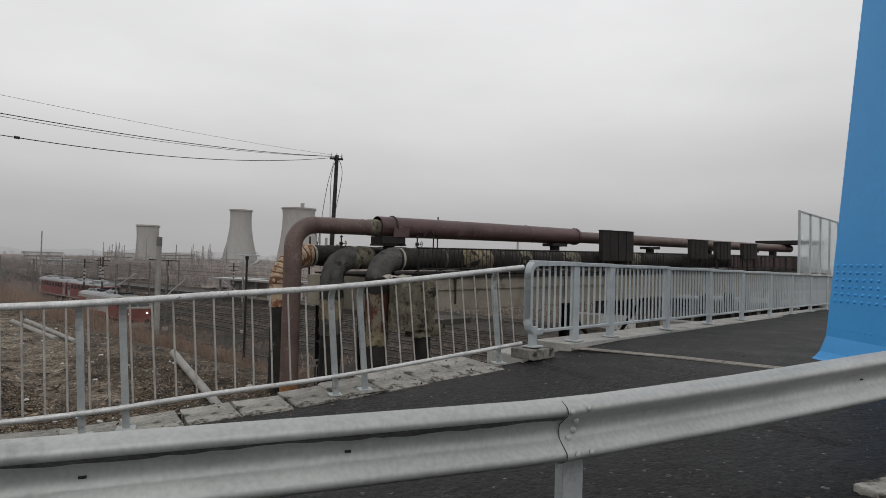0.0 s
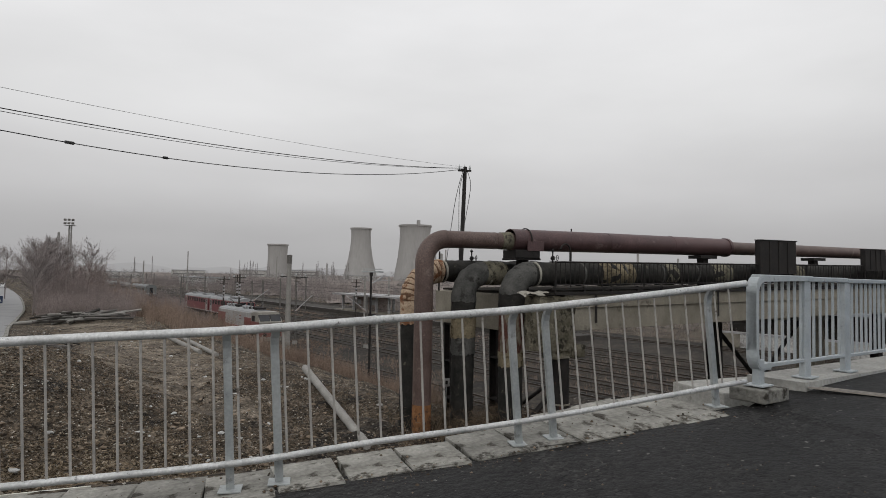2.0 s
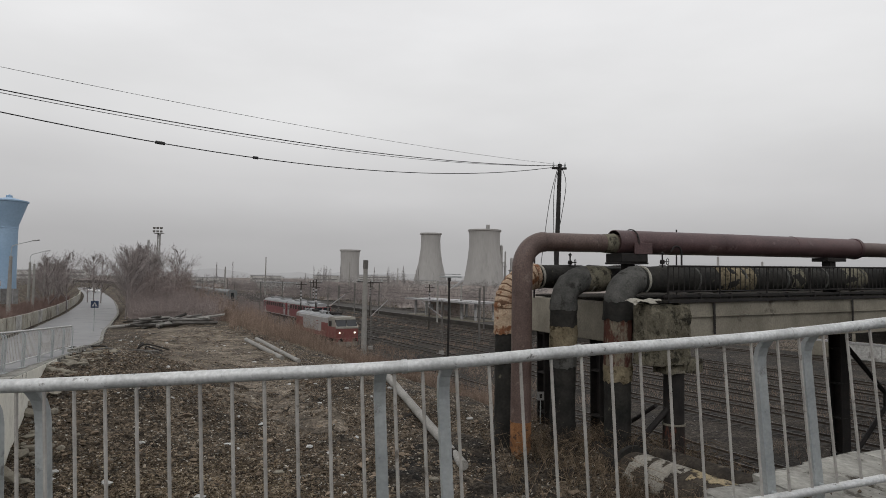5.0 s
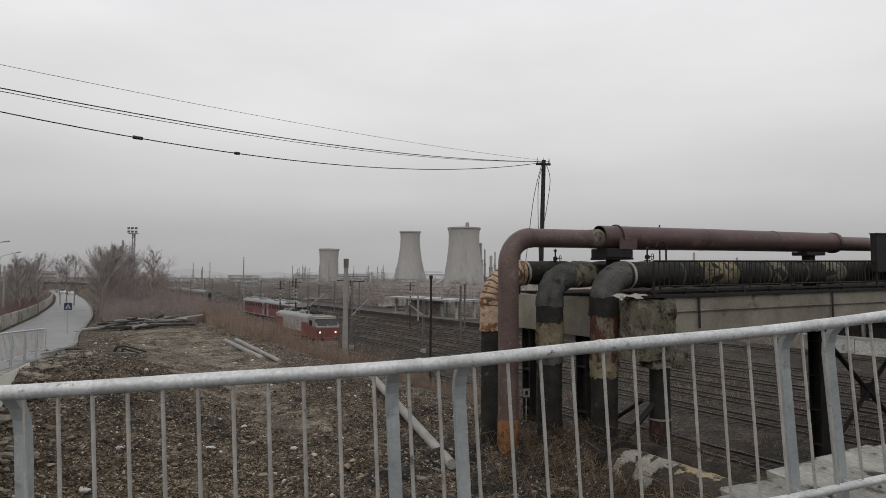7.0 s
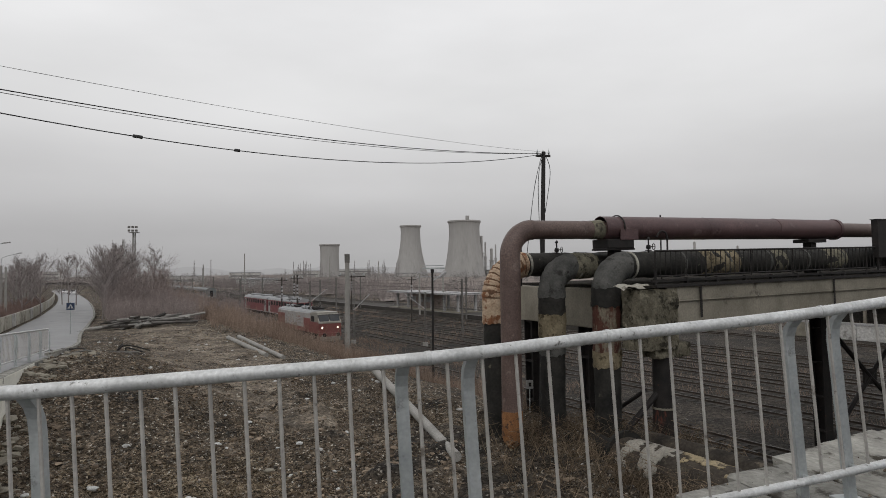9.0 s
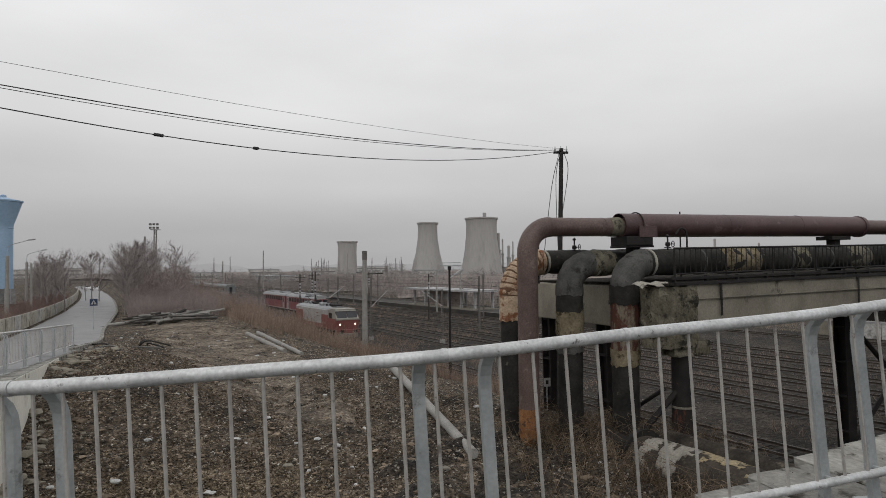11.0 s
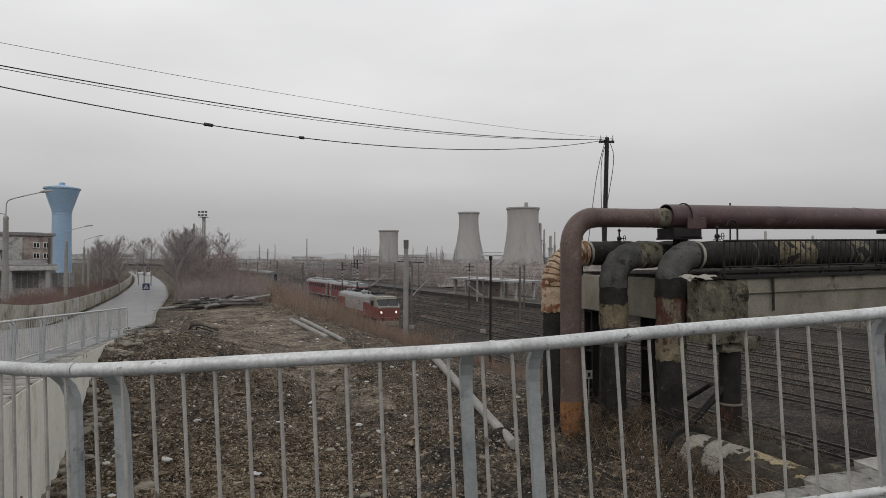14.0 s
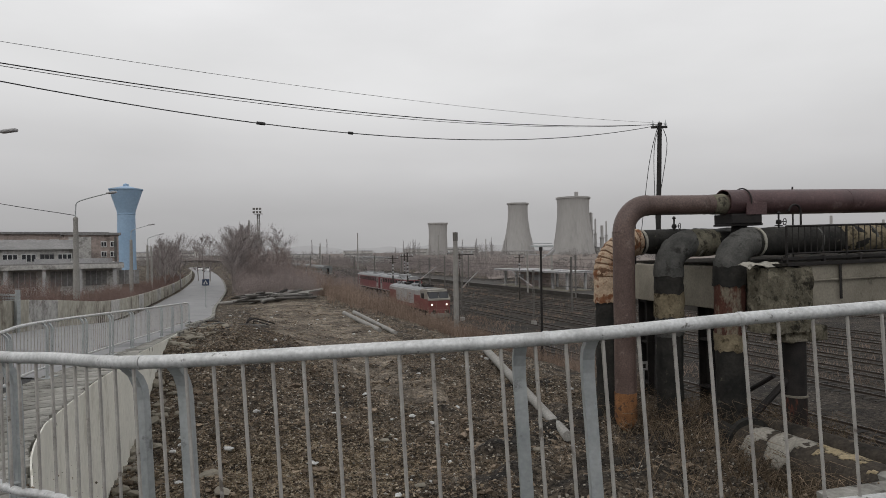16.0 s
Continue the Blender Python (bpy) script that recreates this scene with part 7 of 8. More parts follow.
# block wall along the far kerb of the road, in bays
wall = thing("boundary_wall", "stained beige precast boundary wall beside the slip road", "wall", kind="structure")
s = 4.0
while s < 190:
    a, b = ROAD_L.at(s), ROAD_L.at(s + 3.9)
    lf = ROAD_L.left(s)
    m = pose((a.x + b.x) / 2 + 0.9 * lf.x, (a.y + b.y) / 2 + 0.9 * lf.y, (a.z + b.z) / 2, 0, 0, math.degrees(math.atan2(b.y - a.y, b.x - a.x))) @ pose(0, 0, 0, 0, math.degrees(math.atan2(a.z - b.z, (b - a).length)), 0)
    mesh("wall_panel", move(box(3.96, 0.14, 1.4, (0, 0, 0.60), 0.01), m), BEIGE_OLD if int(s / 3.95) % 4 else PLASTER, wall)
    mesh("wall_post", move(box(0.20, 0.18, 1.42, (-1.95, 0, 0.60), 0.02), m), BEIGE_OLD, wall)
    s += 3.95
rows = []
for _ in range(3400):
    s = random.uniform(0, 110)
    p, lf = ROAD_L.at(s), ROAD_L.left(s)
    k = random.uniform(1.15, 4.0)
    shrub(rows, p.x + lf.x * k, p.y + lf.y * k, p.z + 0.2, random.uniform(1.7, 2.75) * (0.9 + 0.3 * lumps(s, k, 3.0)), 0.5, 5, 0.012, 5)
tagged(mesh("hedge", needles(rows), HEDGE), "leafless dark russet hedge behind the boundary wall", "hedge", kind="stuff")
fence_m = thing("mesh_gate", "grey corrugated sheet gate in the boundary wall", "gate", (-20.75, 26.4, -1.85), turn=70)
for k in range(12):
    mesh("slat", box(0.06, 3.2, 0.10, (0, 0, 0.25 + 0.13 * k)), GALV_POST, fence_m)
mesh("gate_post", box(0.14, 0.14, 2.0, (0, -1.7, 0.9)), GALV_POST, fence_m)
mesh("gate_post", box(0.14, 0.14, 2.0, (0, 1.7, 0.9)), GALV_POST, fence_m)


def hall(x, y, z, turn, length, depth, h, label, wall_mat, bays, win=(1.8, 1.1), roof="flat", rows_n=1, group=""):
    """A works building: walls with framed windows in bays, and a roof."""
    ob = thing("factory_building", label, "factory building", (x, y, z), group, turn=turn)
    mesh("wall", box(length, depth, h, (0, 0, h / 2)), wall_mat, ob)
    if roof == "pitched":
        e = 0.5
        v = [Vector(p) for p in ((-length / 2 - e, -depth / 2 - e, h), (length / 2 + e, -depth / 2 - e, h), (length / 2 + e, depth / 2 + e, h), (-length / 2 - e, depth / 2 + e, h), (-length / 2 - e, 0, h + depth * 0.1), (length / 2 + e, 0, h + depth * 0.1))]
        mesh("roof", (v, [(0, 1, 5, 4), (2, 3, 4, 5), (1, 2, 5), (3, 0, 4), (3, 2, 1, 0)]), ROOF_DARK, ob)
    else:
        mesh("roof", box(length + 0.6, depth + 0.6, 0.35, (0, 0, h + 0.17)), ROOF_DARK, ob)
    for r in range(rows_n):
        for k in range(bays):
            cx_ = -length / 2 + (k + 0.5) * length / bays
            zc = h * (r + (0.58 if rows_n > 1 else 0.80)) / rows_n
            w = mesh("window", box(win[0], 0.12, win[1], (cx_, -depth / 2 - 0.02, zc)), WINDOW_WHITE if (k * 7 + r) % 3 else ROOF_DARK, ob)
            for j in range(3):
                mesh("pane", box(win[0] / 3 - 0.1, 0.06, win[1] - 0.2, (cx_ + (j - 1) * win[0] / 3, -depth / 2 - 0.07, zc)), DARK_GLASS, w)
    return ob


# the front shed on columns, the halls behind it and the brick block
shed = thing("open_shed", "long low open-fronted shed with pale columns", "shed", (-40.5, 61.0, -2.6), turn=36)
mesh("roof", box(26, 7, 0.30, (-8.3, 3, 3.15)), ROOF_DARK, shed)
mesh("fascia", box(26.1, 0.2, 0.45, (-8.3, -0.55, 2.95)), PLASTER, shed)
mesh("back_wall", box(26, 0.25, 3.0, (-8.3, 1.0, 1.5)), PLASTER, shed)
for k in range(9):
    mesh("column", box(0.35, 0.35, 2.9, (-20.9 + k * 3.1, -0.3, 1.45)), PALE_GREY, shed)
    w_ = mesh("window", box(1.9, 0.1, 1.5, (-19.4 + k * 3.1, 0.86, 1.7)), ROOF_DARK, shed)
    for j in range(3):
        mesh("glazing_bar", box(0.06, 0.06, 1.5, (-19.9 + 0.5 * j + k * 3.1, 0.79, 1.7)), PALE_GREY, w_)
hall(-62.8, 63.8, -2.6, 36, 34, 12, 4.8, "long grey factory hall with white-framed windows and pitched roof", PLASTER, 20, (1.35, 0.95), "pitched")
hall(-70, 96, -2.6, 33, 20, 12, 7.4, "dull brick factory block with rows of windows", BRICK_FAR, 7, (1.2, 1.5), "flat", 2)
hall(-92, 128, -3.0, 33, 26, 12, 6.0, "grey plastered works building far behind the hedge", PLASTER, 8, (1.4, 1.4), "flat", 2)
blk = hall(-55.0, 86.9, -2.6, 36, 6.6, 7, 6.9, "three-storey brick stair block with a plastered bay", BRICK_FAR, 0)
mesh("plaster_bay", box(2.7, 0.12, 3.9, (-1.45, -3.55, 4.7)), PLASTER, blk, "bare beige plastered bay")
for r in range(4):
    for cx_ in (1.45, 2.6):
        w_ = mesh("window", box(0.75, 0.10, 0.85, (cx_, -3.53, 1.35 + 1.42 * r)), WINDOW_WHITE, blk)
        for j in (-0.17, 0.17):
            mesh("pane", box(0.25, 0.05, 0.62, (cx_ + j, -3.58, 1.35 + 1.42 * r)), DARK_GLASS, w_)
for k in range(3):
    mesh("pipe", tube([(3.0 - 0.1 * k, -3.6, 0.2), (3.0 - 0.1 * k, -3.6, 6.6)], 0.05, 6), SLEEPER, blk)
for k in range(7):
    mesh("rooflight", box(3.2, 0.9, 0.5, (-21 + 3.9 * k, 3.4, 3.5)), PALE_GREY, shed)
for k in range(26):
    y = 84 + 6.2 * k + trng.uniform(-2, 2)
    x = -41.5 - (y - 84) * 0.47 - trng.uniform(2, 8)
    if math.atan2(x, y) < radians(-28.2):
        x = y * math.tan(radians(-28.2 + trng.uniform(0, 5.0)))
    bare_tree(x, y, trng.uniform(5.5, 9.5), trng.uniform(2.4, 3.6), "leafless grey tree behind the boundary wall", "trees behind the boundary wall", HAZED_SCRUB, 80 + k, -4.2)

cross = thing("crossing_sign", "square dark blue pedestrian crossing sign on a slim post", "road sign", (-25.0, 57.4, -3.75), turn=22)
mesh("post", tube([(0, 0, 0), (0, 0, 2.9)], 0.04, 8), GALV_POST, cross)
mesh("plate", box(0.60, 0.03, 0.60, (0, -0.05, 2.52), 0.008), SIGN_BLUE, cross)
tv = [Vector((x, -0.07, z)) for x, z in ((-0.23, 2.34), (0.23, 2.34), (0.0, 2.74))]
mesh("white_triangle", (tv + [p + Vector((0, 0.008, 0)) for p in tv], [(0, 1, 2), (5, 4, 3), (0, 3, 4, 1), (1, 4, 5, 2), (2, 5, 3, 0)]), WHITE_PAINT, cross)
mesh("symbol_bar", box(0.07, 0.01, 0.24, (0, -0.078, 2.46)), SIGN_BLUE, cross)


def small_car(x, y, z, turn, paint, label):
    ob = thing("car", label, "car", (x, y, z), "cars far down the slip road", turn=turn)
    prof = [(-2.0, 0.35), (-2.05, 0.75), (-1.75, 0.92), (-1.3, 1.0), (-0.75, 1.42), (0.65, 1.45), (1.35, 0.98), (1.95, 0.85), (2.05, 0.6), (2.0, 0.35)]
    v = [Vector((px, sy * (0.82 if pz < 1.1 else 0.66), pz)) for sy in (-1, 1) for px, pz in prof]
    n = len(prof)
    mesh("body", (v, [tuple(range(n)), tuple(range(2 * n - 1, n - 1, -1))] + [(k, n + k, n + (k + 1) % n, (k + 1) % n) for k in range(n)]), paint, ob)
    mesh("windscreen", move(box(0.62, 1.2, 0.03), pose(1.02, 0, 1.24, 0, 34, 0)), DARK_GLASS, ob)
    for sx in (-1.25, 1.25):
        for sy in (-0.8, 0.8):
            w = mesh("wheel", move(lathe([(0.0, -0.1), (0.30, -0.1), (0.33, 0), (0.30, 0.1), (0.0, 0.1)], 12), pose(sx, sy, 0.32, 90)), BLACK_STEEL, ob)
    return ob


small_car(-85.8, 196.0, -4.40, -65, CAR_WHITE, "small white car far down the slip road")
small_car(-92.2, 205.0, -4.45, -65, CAR_WHITE, "pale car far down the slip road")

# ---- masts ----


def lattice_mast(x, y, z, top, w, label, lamps=True):
    ob = thing("light_mast", label, "light mast", (x, y, z), "tall light masts")
    h = top - z
    for i in (-1, 1):
        for j in (-1, 1):
            mesh("leg", tube([(i * w, j * w, 0), (i * w * 0.6, j * w * 0.6, h)], 0.07, 5), POLE_CONC, ob)
    bits = []
    n = max(4, int(h / 1.3))
    for k in range(n):
        a, b = w * (1 - 0.4 * k / n), w * (1 - 0.4 * (k + 1) / n)
        z0, z1 = h * k / n, h * (k + 1) / n
        sgn = 1 if k % 2 else -1
        for s_, t_ in ((-1, 0), (1, 0), (0, -1), (0, 1)):
            p = (s_ * a if s_ else -sgn * a, t_ * a if t_ else -sgn * a, z0)
            q = (s_ * b if s_ else sgn * b, t_ * b if t_ else sgn * b, z1)
            bits.append(tube([p, q], 0.035, 4))
    mesh("bracing", join(*bits), POLE_CONC, ob)
    if lamps:
        mesh("gallery", box(1.9, 1.2, 0.12, (0, 0, h)), POLE_CONC, ob)
        for k in range(3):
            for r in range(2):
                mesh("floodlight", box(0.5, 0.3, 0.45, (-0.75 + 0.75 * k, -0.9, h + 0.4 + 0.75 * r), 0.04), SLEEPER, ob)
    return ob


lattice_mast(-49.7, 142.2, -4.3, 10.6, 0.36, "tall lattice light mast with floodlights behind the thicket")
lattice_mast(-75, 205, -4.5, 12.5, 0.3, "slim distant lattice mast behind the thicket", False)
for x, y, h in ((-62, 250, 12), (-52, 280, 17), (-110, 300, 15), (-16, 300, 16), (8, 330, 14)):
    tagged(mesh("distant_mast", tube([(x, y, -7), (x, y, h - 7)], [0.35, 0.2], 6), POLE_CONC), "slim grey mast far off over the yard", "mast", "distant masts")

# ---- catenary ----
cp = thing("catenary_pole", "thick pale concrete catenary pole with insulators", "catenary pole", (-1.57, 65.3, BED), "catenary poles")
mesh("shaft", tube([(0, 0, 0), (0, 0, 6), (0, 0, 10.5)], [0.30, 0.26, 0.22], 12), POLE_CONC, cp, smooth=True)
mesh("cap", lathe([(0.26, 9.7), (0.27, 10.6), (0.0, 10.65)], 10), SLEEPER, cp, "dark weathered cap")
mesh("crossarm", tube([(-0.9, 0, 8.35), (1.9, 0.3, 8.25)], 0.05, 6), BLACK_STEEL, cp)
for x in (-0.7, 0.7, 1.7):
    mesh("insulator", lathe([(0.0, 0.0), (0.09, 0.05), (0.05, 0.12), (0.09, 0.18), (0.05, 0.25), (0.0, 0.3)], 8), GALV_POST, cp).matrix_basis = pose(x, 0.1, 8.35)


def strut_mast(x, y, h, out, up, at):
    """A slim line mast with a slanted bracket tube and a stay."""
    ob = thing("overhead_line_mast", "slim grey line mast with a slanted bracket tube", "overhead line mast", (x, y, BED), "slim line masts")
    mesh("shaft", join(tube([(-0.09, 0, 0), (-0.07, 0, h)], 0.045, 6), tube([(0.09, 0, 0), (0.07, 0, h)], 0.045, 6), *[box(0.2, 0.05, 0.05, (0, 0, z)) for z in np.arange(0.4, h, 0.7)]), SLEEPER, ob)
    mesh("bracket", tube([(0, 0, at), (out, 0.2, at + up)], 0.055, 6), PALE_GREY, ob, "pale bracket tube")
    mesh("stay", tube([(0, 0, h * 0.97), (out, 0.2, at + up)], 0.022, 5), SLEEPER, ob)
    mesh("insulator", tube([(out * 0.06, 0, at), (out * 0.24, 0.04, at + up * 0.2)], 0.09, 6), BRICK_FAR, ob)
    mesh("registration_arm", tube([(out * 0.75, 0.15, at + up * 0.75), (out * 1.2, 0.2, at + up * 0.45)], 0.025, 5), SLEEPER, ob)
    mesh("footing", box(0.6, 0.6, 0.5, (0, 0, 0.2), 0.04), POLE_CONC, ob)
    return ob


strut_mast(7.2, 71.7, 6.3, -2.4, 1.8, 4.35)
strut_mast(-1.1, 76.3, 8.0, 2.0, 1.95, 4.1)
strut_mast(-6.6, 79.5, 7.6, 2.1, 1.6, 5.0)

lp = thing("yard_lamp_post", "slim dark steel yard lamp post with a tilted lamp", "lamp post", (5.33, 47.1, BED))
mesh("shaft", tube([(0, 0, 0), (0, 0, 8.7)], [0.10, 0.08], 8), BLACK_STEEL, lp)
mesh("lamp_arm", tube([(0, 0, 8.0), (0.6, 0, 8.35)], 0.04, 6), GALV_POST, lp)
mesh("lamp_head", move(box(0.75, 0.26, 0.2, (0, 0, 0), 0.06), pose(0.75, 0, 8.45, 0, -38, 0)), PALE_GREY, lp)
mesh("cross_head", join(box(1.7, 0.25, 0.12, (0.1, 0, 8.95), 0.02), box(1.5, 0.2, 0.06, (0.1, 0, 9.15))), GALV_POST, lp)
mesh("lamp_hood", box(0.25, 0.25, 0.3, (0, 0, 8.75), 0.04), BLACK_STEEL, lp)


def cantilever(q, r, h, side, group):
    x, y = track_place(q, r)
    ob = thing("overhead_line_mast", "grey steel overhead line mast with slanted bracket", "overhead line mast", (x, y, BED), group, turn=math.degrees(math.atan2(TRACK_ACROSS.y, TRACK_ACROSS.x)))
    mesh("shaft", join(box(0.20, 0.05, h, (0, -0.09, h / 2)), box(0.20, 0.05, h, (0, 0.09, h / 2)), *[box(0.20, 0.14, 0.04, (0, 0, z)) for z in np.arange(0.5, h, 0.8)]), SLEEPER, ob)
    mesh("bracket", join(tube([(0, 0, h * 0.80), (side * 2.9, 0, h * 0.93)], 0.035, 6), tube([(0, 0, h * 0.97), (side * 2.9, 0, h * 0.93)], 0.03, 6), tube([(side * 0.9, 0, h * 0.84), (side * 3.0, 0, h * 0.78)], 0.028, 6)), SLEEPER, ob)
    mesh("insulator", tube([(side * 0.15, 0, h * 0.80), (side * 0.7, 0, h * 0.83)], 0.07, 6), BRICK_FAR, ob)
    return ob


for r in (84, 128, 178, 236, 300):
    cantilever(33.0, r, 7.6, 1, "overhead line masts")
    cantilever(48.0, r - 14, 7.6, -1, "overhead line masts")
    cantilever(62.6, r + 6, 7.6, -1, "overhead line masts")
for q in (29.3, 36.6, 45.6, 60.0):
    for z in (5.6, 6.9):
        a, b = track_place(q, 20), track_place(q, 300)
        tagged(mesh("contact_wire", tube([(*a, BED + z), (*b, BED + z)], 0.012, 4), WIRE), "thin overhead line wire above a track", "wire", "overhead line wires")
for q, r, h in ((31.0, 88, 8.4), (31.6, 97, 8.0), (38.8, 112, 8.2), (52.6, 92, 7.8), (57.6, 128, 8.0)):
    x, y = track_place(q, r)
    ob = thing("banded_mast", "dark line mast with pale insulator bands", "line mast", (x, y, BED), "banded line masts")
    mesh("shaft", tube([(0, 0, 0), (0, 0, h)], [0.13, 0.10], 8), SLEEPER_DARK, ob)
    for k in range(4):
        mesh("band", lathe([(0.135, h - 3.4 + 0.55 * k), (0.15, h - 3.35 + 0.55 * k), (0.15, h - 3.12 + 0.55 * k), (0.13, h - 3.08 + 0.55 * k)], 8), PALE_GREY, ob, "pale band")
    mesh("crossarm", join(box(1.7, 0.1, 0.1, (0, 0, h - 0.5)), box(1.2, 0.1, 0.08, (0, 0, h - 1.2))), SLEEPER_DARK, ob)
    for dx in (-0.75, 0.75):
        mesh("insulator", lathe([(0.0, h - 0.45), (0.08, h - 0.4), (0.05, h - 0.32), (0.08, h - 0.25), (0.0, h - 0.15)], 8), GALV_POST, ob).matrix_basis = pose(dx, 0, 0)
port = thing("line_portal", "pale steel overhead line portal across the tracks", "portal", (13.5, 122, BED), turn=4)
for x in (-2.4, 2.4):
    mesh("upright", box(0.3, 0.3, 8.4, (x, 0, 4.2)), POLE_CONC, port)
mesh("beam", join(box(5.6, 0.2, 0.2, (0, 0, 8.4)), box(5.6, 0.2, 0.2, (0, 0, 7.6))), PALE_GREY, port)

dock = thing("loading_dock", "long pale concrete loading dock across the yard", "loading dock", (*track_place(80, 5), BED), kind="structure", turn=TT + 180)
mesh("plinth", box(76, 12, 1.0, (0, 6.0, 0.45)), OLD_CONC, dock)
for k in range(19):
    mesh("face_panel", box(3.94, 0.2, 1.75, (-36 + 4 * k, -0.1, 1.0), 0.02), PLASTER if k % 3 else OLD_CONC, dock)
mesh("coping", box(76.4, 0.7, 0.22, (0, 0.1, 2.0), 0.02), PALE_GREY, dock, "pale worn coping")
mesh("shed_wall", box(76, 0.3, 3.2, (0, 5.0, 3.4)), SHED_RECESS_SHADE, dock, "dark shed wall, shade of the recess in its colour")
mesh("shed_roof", box(76.6, 7.5, 0.3, (0, 4.2, 5.1)), ROOF_GREY, dock)
for k in range(20):
    mesh("shed_post", box(0.3, 0.3, 3.1, (-37.5 + 3.95 * k, 1.2, 3.5)), OLD_CONC, dock)

can = thing("platform_canopy", "weathered flat station canopy over a brick waiting room", "station canopy", (*track_place(67.6, 109.6), BED), turn=TT + 180)
mesh("roof", join(box(27.0, 7.2, 0.22, (0, 0, 4.36), 0.03), box(27.1, 0.14, 0.34, (0, -3.58, 4.32)), box(0.14, 7.2, 0.34, (13.5, 0, 4.32))), PALE_GREY, can, "pale grey flat roof")
for x in np.linspace(-11.5, 12.4, 6):
    mesh("pillar", box(0.42, 0.42, 4.25, (x, -1.9, 2.12), 0.02), PALE_GREY, can)
    mesh("pillar", box(0.42, 0.42, 4.25, (x, 2.2, 2.12), 0.02), PALE_GREY, can)
mesh("waiting_room", box(9.5, 3.0, 3.1, (-4.2, 1.4, 2.5)), BRICK_FAR, can)
for x in (-7.4, -4.4, -1.4):
    mesh("window", box(1.5, 0.08, 1.1, (x, -0.12, 2.75)), PALE_GREY, can)
mesh("plinth", box(27, 6.0, 0.95, (0, -0.2, 0.49)), OLD_CONC, can)

mark = thing("marker_sign", "small white marker plate on a slim post on the bank", "marker sign", (5.9, 21.8, land(5.9, 21.8)))
mesh("post", tube([(0, 0, 0), (0, 0, 1.1)], 0.02, 6), GALV_POST, mark)
mesh("plate", box(0.24, 0.02, 0.30, (0, -0.03, 1.0), 0.004), WHITE_PAINT, mark)
mesh("lettering_bar", box(0.09, 0.006, 0.14, (0, -0.045, 1.0)), BLACK_STEEL, mark)

# ---- far works ----


def cooling(x, y, rows_, label):
    ob = thing("cooling_tower", label, "cooling tower", (x, y, -7), "cooling towers on the horizon")
    zs = np.linspace(0, 1, 22)
    shell = [(float(np.interp(t, [a for a, _ in rows_[0]], [b for _, b in rows_[0]])), t * rows_[1]) for t in zs]
    mesh("shell", lathe(shell + [(shell[-1][0] - 0.6, rows_[1]), (shell[-1][0] - 0.8, rows_[1] - 6)], 48), TOWER_C, ob, smooth=True)
    mesh("rim", lathe([(shell[-1][0] + 0.1, rows_[1] - 1.3), (shell[-1][0] + 0.7, rows_[1] - 1.2), (shell[-1][0] + 0.7, rows_[1] + 0.2), (shell[-1][0] - 0.4, rows_[1] + 0.2)], 48), TOWER_C, ob)
    return ob


cooling(47.5, 620, ([(0, 18.5), (0.2, 15.6), (0.45, 12.2), (0.7, 10.2), (0.88, 9.8), (1.0, 10.3)], 54.6), "slender grey concrete cooling tower on the hazy horizon")
t2 = cooling(96.5, 582, ([(0, 21), (0.2, 18.8), (0.45, 16.4), (0.7, 14.9), (0.88, 14.7), (1.0, 15.4)], 56.2), "broad grey-beige concrete cooling tower on the hazy horizon")
mesh("roof_hut", box(3.0, 3.0, 4.5, (1.0, -12.5, 58.2)), TOWER_C, t2)
cooling(-35.0, 650, ([(0, 10.9), (0.3, 10.0), (0.7, 9.6), (1.0, 10.1)], 37.3), "squat grey concrete cooling tower on the hazy horizon")
for x, y, r, h in ((114.5, 590, 2.2, 42), (119, 592, 1.2, 36), (126, 596, 2.0, 30), (131, 600, 1.1, 34), (138, 600, 2.6, 24), (320, 560, 1.6, 34), (365, 560, 1.4, 30), (410, 540, 2.2, 22), (470, 520, 1.5, 26)):
    ob = thing("process_column", "slim pale process column of a distant works", "process column", (x, y, -7), "columns of the distant works")
    mesh("vessel", lathe([(r, 0), (r, h * 0.6), (r * 0.7, h * 0.64), (r * 0.7, h), (0, h + 1)], 12), TOWER_C, ob, smooth=True)
    mesh("gallery", lathe([(r * 1.5, h * 0.6), (r * 1.5, h * 0.62), (r, h * 0.62)], 12), TOWER_C, ob)
rngb = random.Random(11)
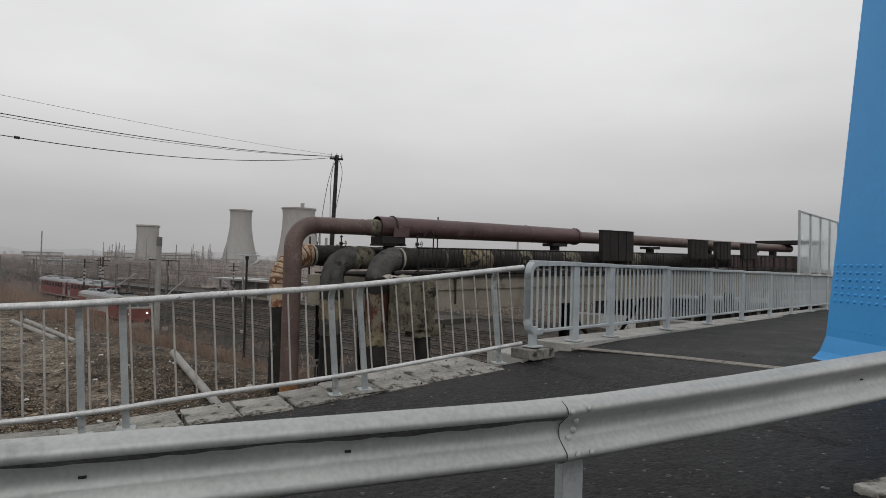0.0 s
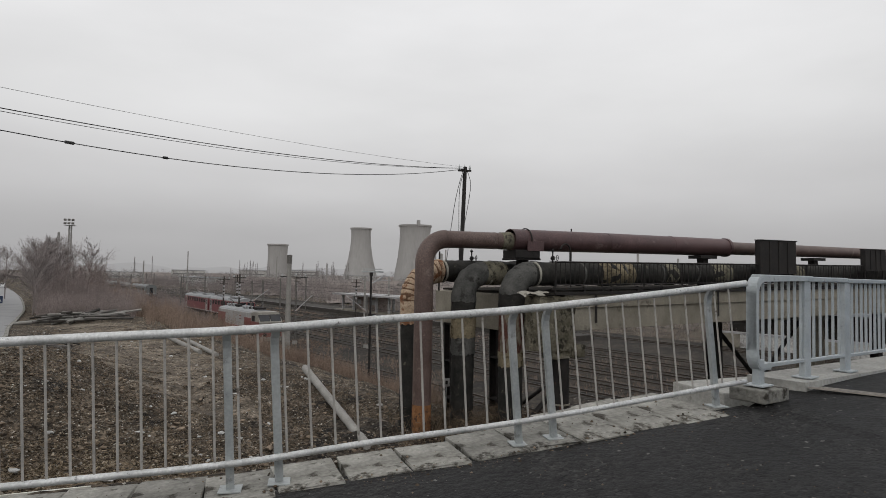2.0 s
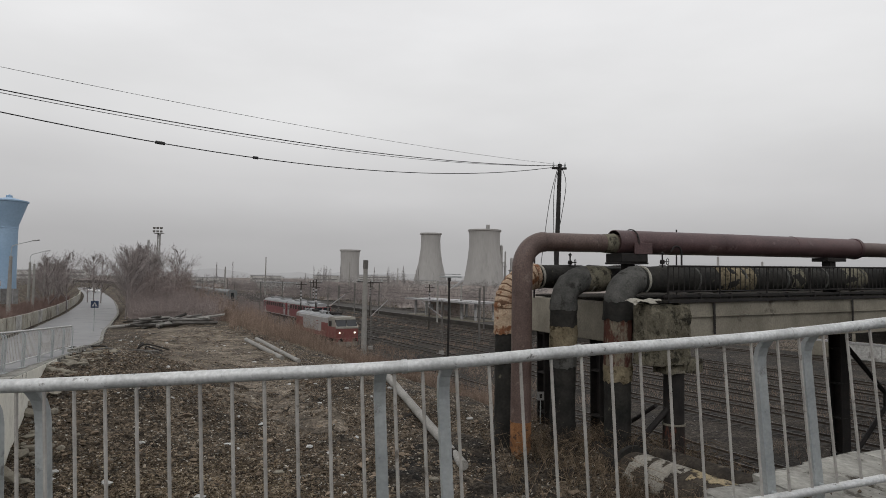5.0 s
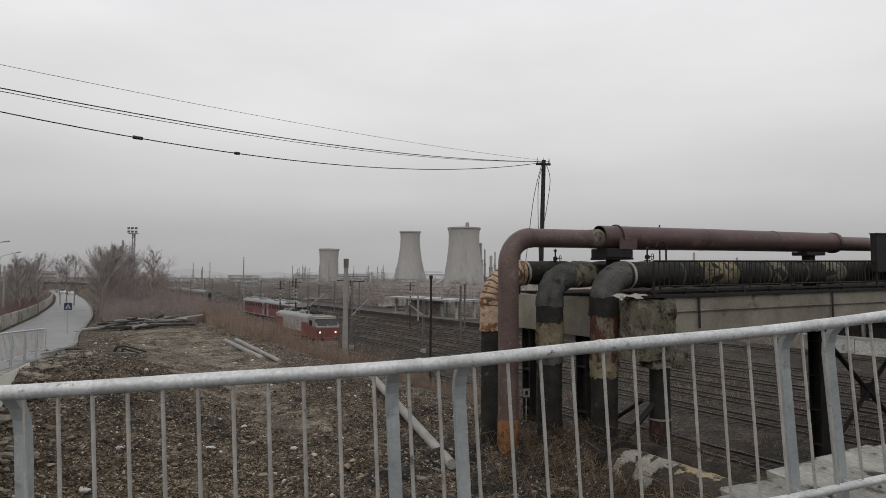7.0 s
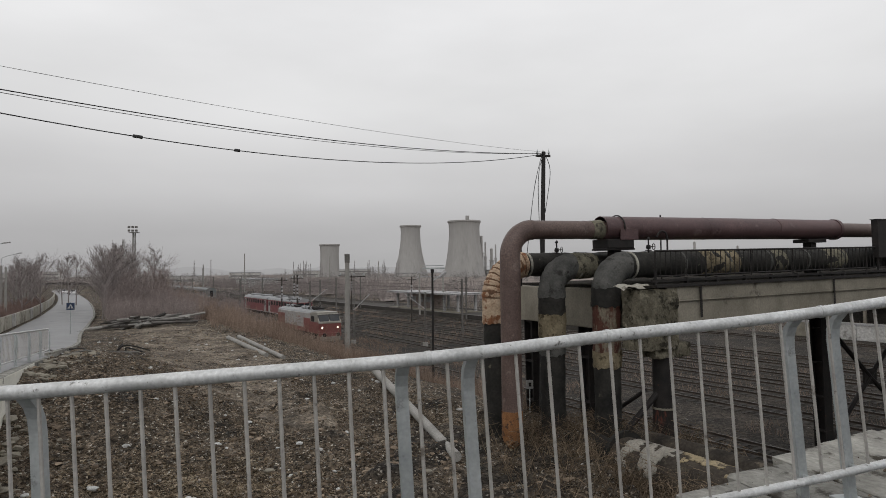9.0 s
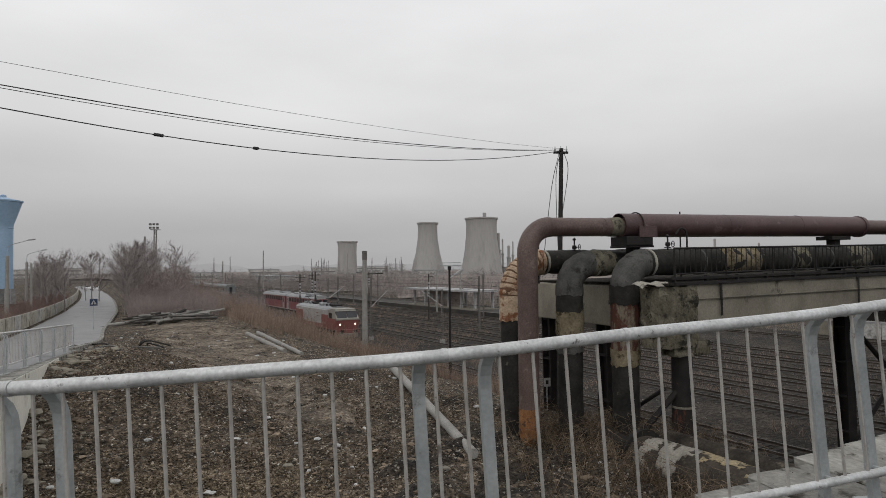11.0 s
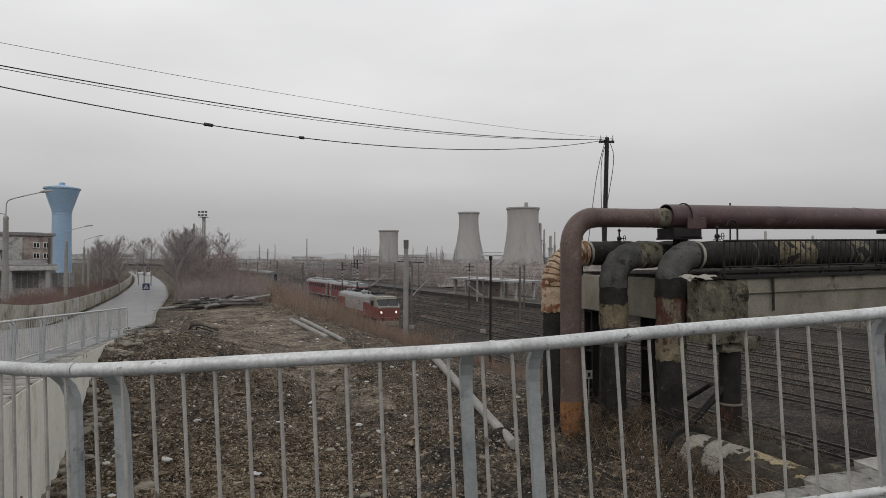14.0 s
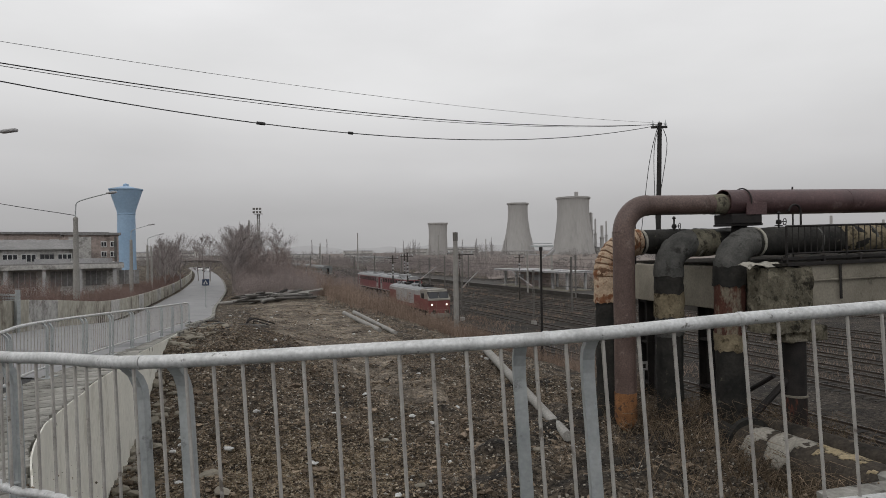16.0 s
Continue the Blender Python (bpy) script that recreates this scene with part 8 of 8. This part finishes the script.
for k in range(17):
    a = radians(-34 + k * 4.8 + rngb.uniform(-1, 1))
    d = rngb.uniform(560, 760)
    w, h = rngb.uniform(14, 40), rngb.uniform(5, 11)
    ob = thing("distant_building", "pale grey flat-roofed block far off on the horizon", "building", (d * math.sin(a), d * math.cos(a), -6), "distant blocks", turn=rngb.uniform(-20, 20))
    # pale plaster puts the distance haze into the far walls
    mesh("wall", box(w, 12, h, (0, 0, h / 2)), PLASTER, ob)
    mesh("roof", box(w + 0.6, 12.6, 0.5, (0, 0, h + 0.25)), ROOF_GREY, ob)
    for r in range(int(h / 3.2)):
        mesh("window_band", box(w - 2, 0.2, 1.2, (0, -6.05, 1.9 + 3.1 * r)), ROOF_DARK, ob)
bins = thing("low_warehouse", "pale low warehouse across the railway yard", "warehouse", (*track_place(98, 345), -6.6), turn=TT)
mesh("wall", box(36, 14, 4.5, (0, 0, 2.25)), PLASTER, bins)
mesh("roof", box(37, 15, 0.4, (0, 0, 4.7)), ROOF_GREY, bins)

# the sheet of grass beyond the yard, distance haze put into its pale colour
HAZE_FIELD = surf("haze_pale_field", (0.175, 0.148, 0.132), (0.26, 0.225, 0.204), 0.02, 0.95, c=(0.15, 0.13, 0.112), c_at=0.56, c_scale=0.05, fine=0.5, spec=0.1)
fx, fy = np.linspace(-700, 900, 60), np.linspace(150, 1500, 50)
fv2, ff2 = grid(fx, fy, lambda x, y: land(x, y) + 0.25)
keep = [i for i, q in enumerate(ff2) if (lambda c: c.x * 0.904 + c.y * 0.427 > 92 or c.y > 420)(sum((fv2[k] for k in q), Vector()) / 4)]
tagged(mesh("far_haze_sheet", (fv2, [ff2[i] for i in keep]), HAZE_FIELD, smooth=True), "grassland sheet beyond the railway yard, paled for haze", "field", kind="structure")

# the last ridge of trees and roofs behind everything, haze put in as a grey glow
RIDGE = bpy.data.materials.new("haze_glow")
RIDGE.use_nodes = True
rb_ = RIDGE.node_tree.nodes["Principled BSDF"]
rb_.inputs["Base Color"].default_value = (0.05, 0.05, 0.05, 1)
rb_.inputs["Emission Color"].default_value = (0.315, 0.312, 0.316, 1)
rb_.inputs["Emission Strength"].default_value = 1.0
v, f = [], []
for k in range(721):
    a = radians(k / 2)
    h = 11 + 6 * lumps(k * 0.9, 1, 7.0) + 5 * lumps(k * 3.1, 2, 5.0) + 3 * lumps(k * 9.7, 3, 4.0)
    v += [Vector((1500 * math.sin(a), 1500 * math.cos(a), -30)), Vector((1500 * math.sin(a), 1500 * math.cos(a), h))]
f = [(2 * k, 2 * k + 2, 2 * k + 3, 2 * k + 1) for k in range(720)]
tagged(mesh("backdrop", (v, f), RIDGE), "ridge of trees on the horizon, haze put in as grey glow", "horizon", kind="structure")
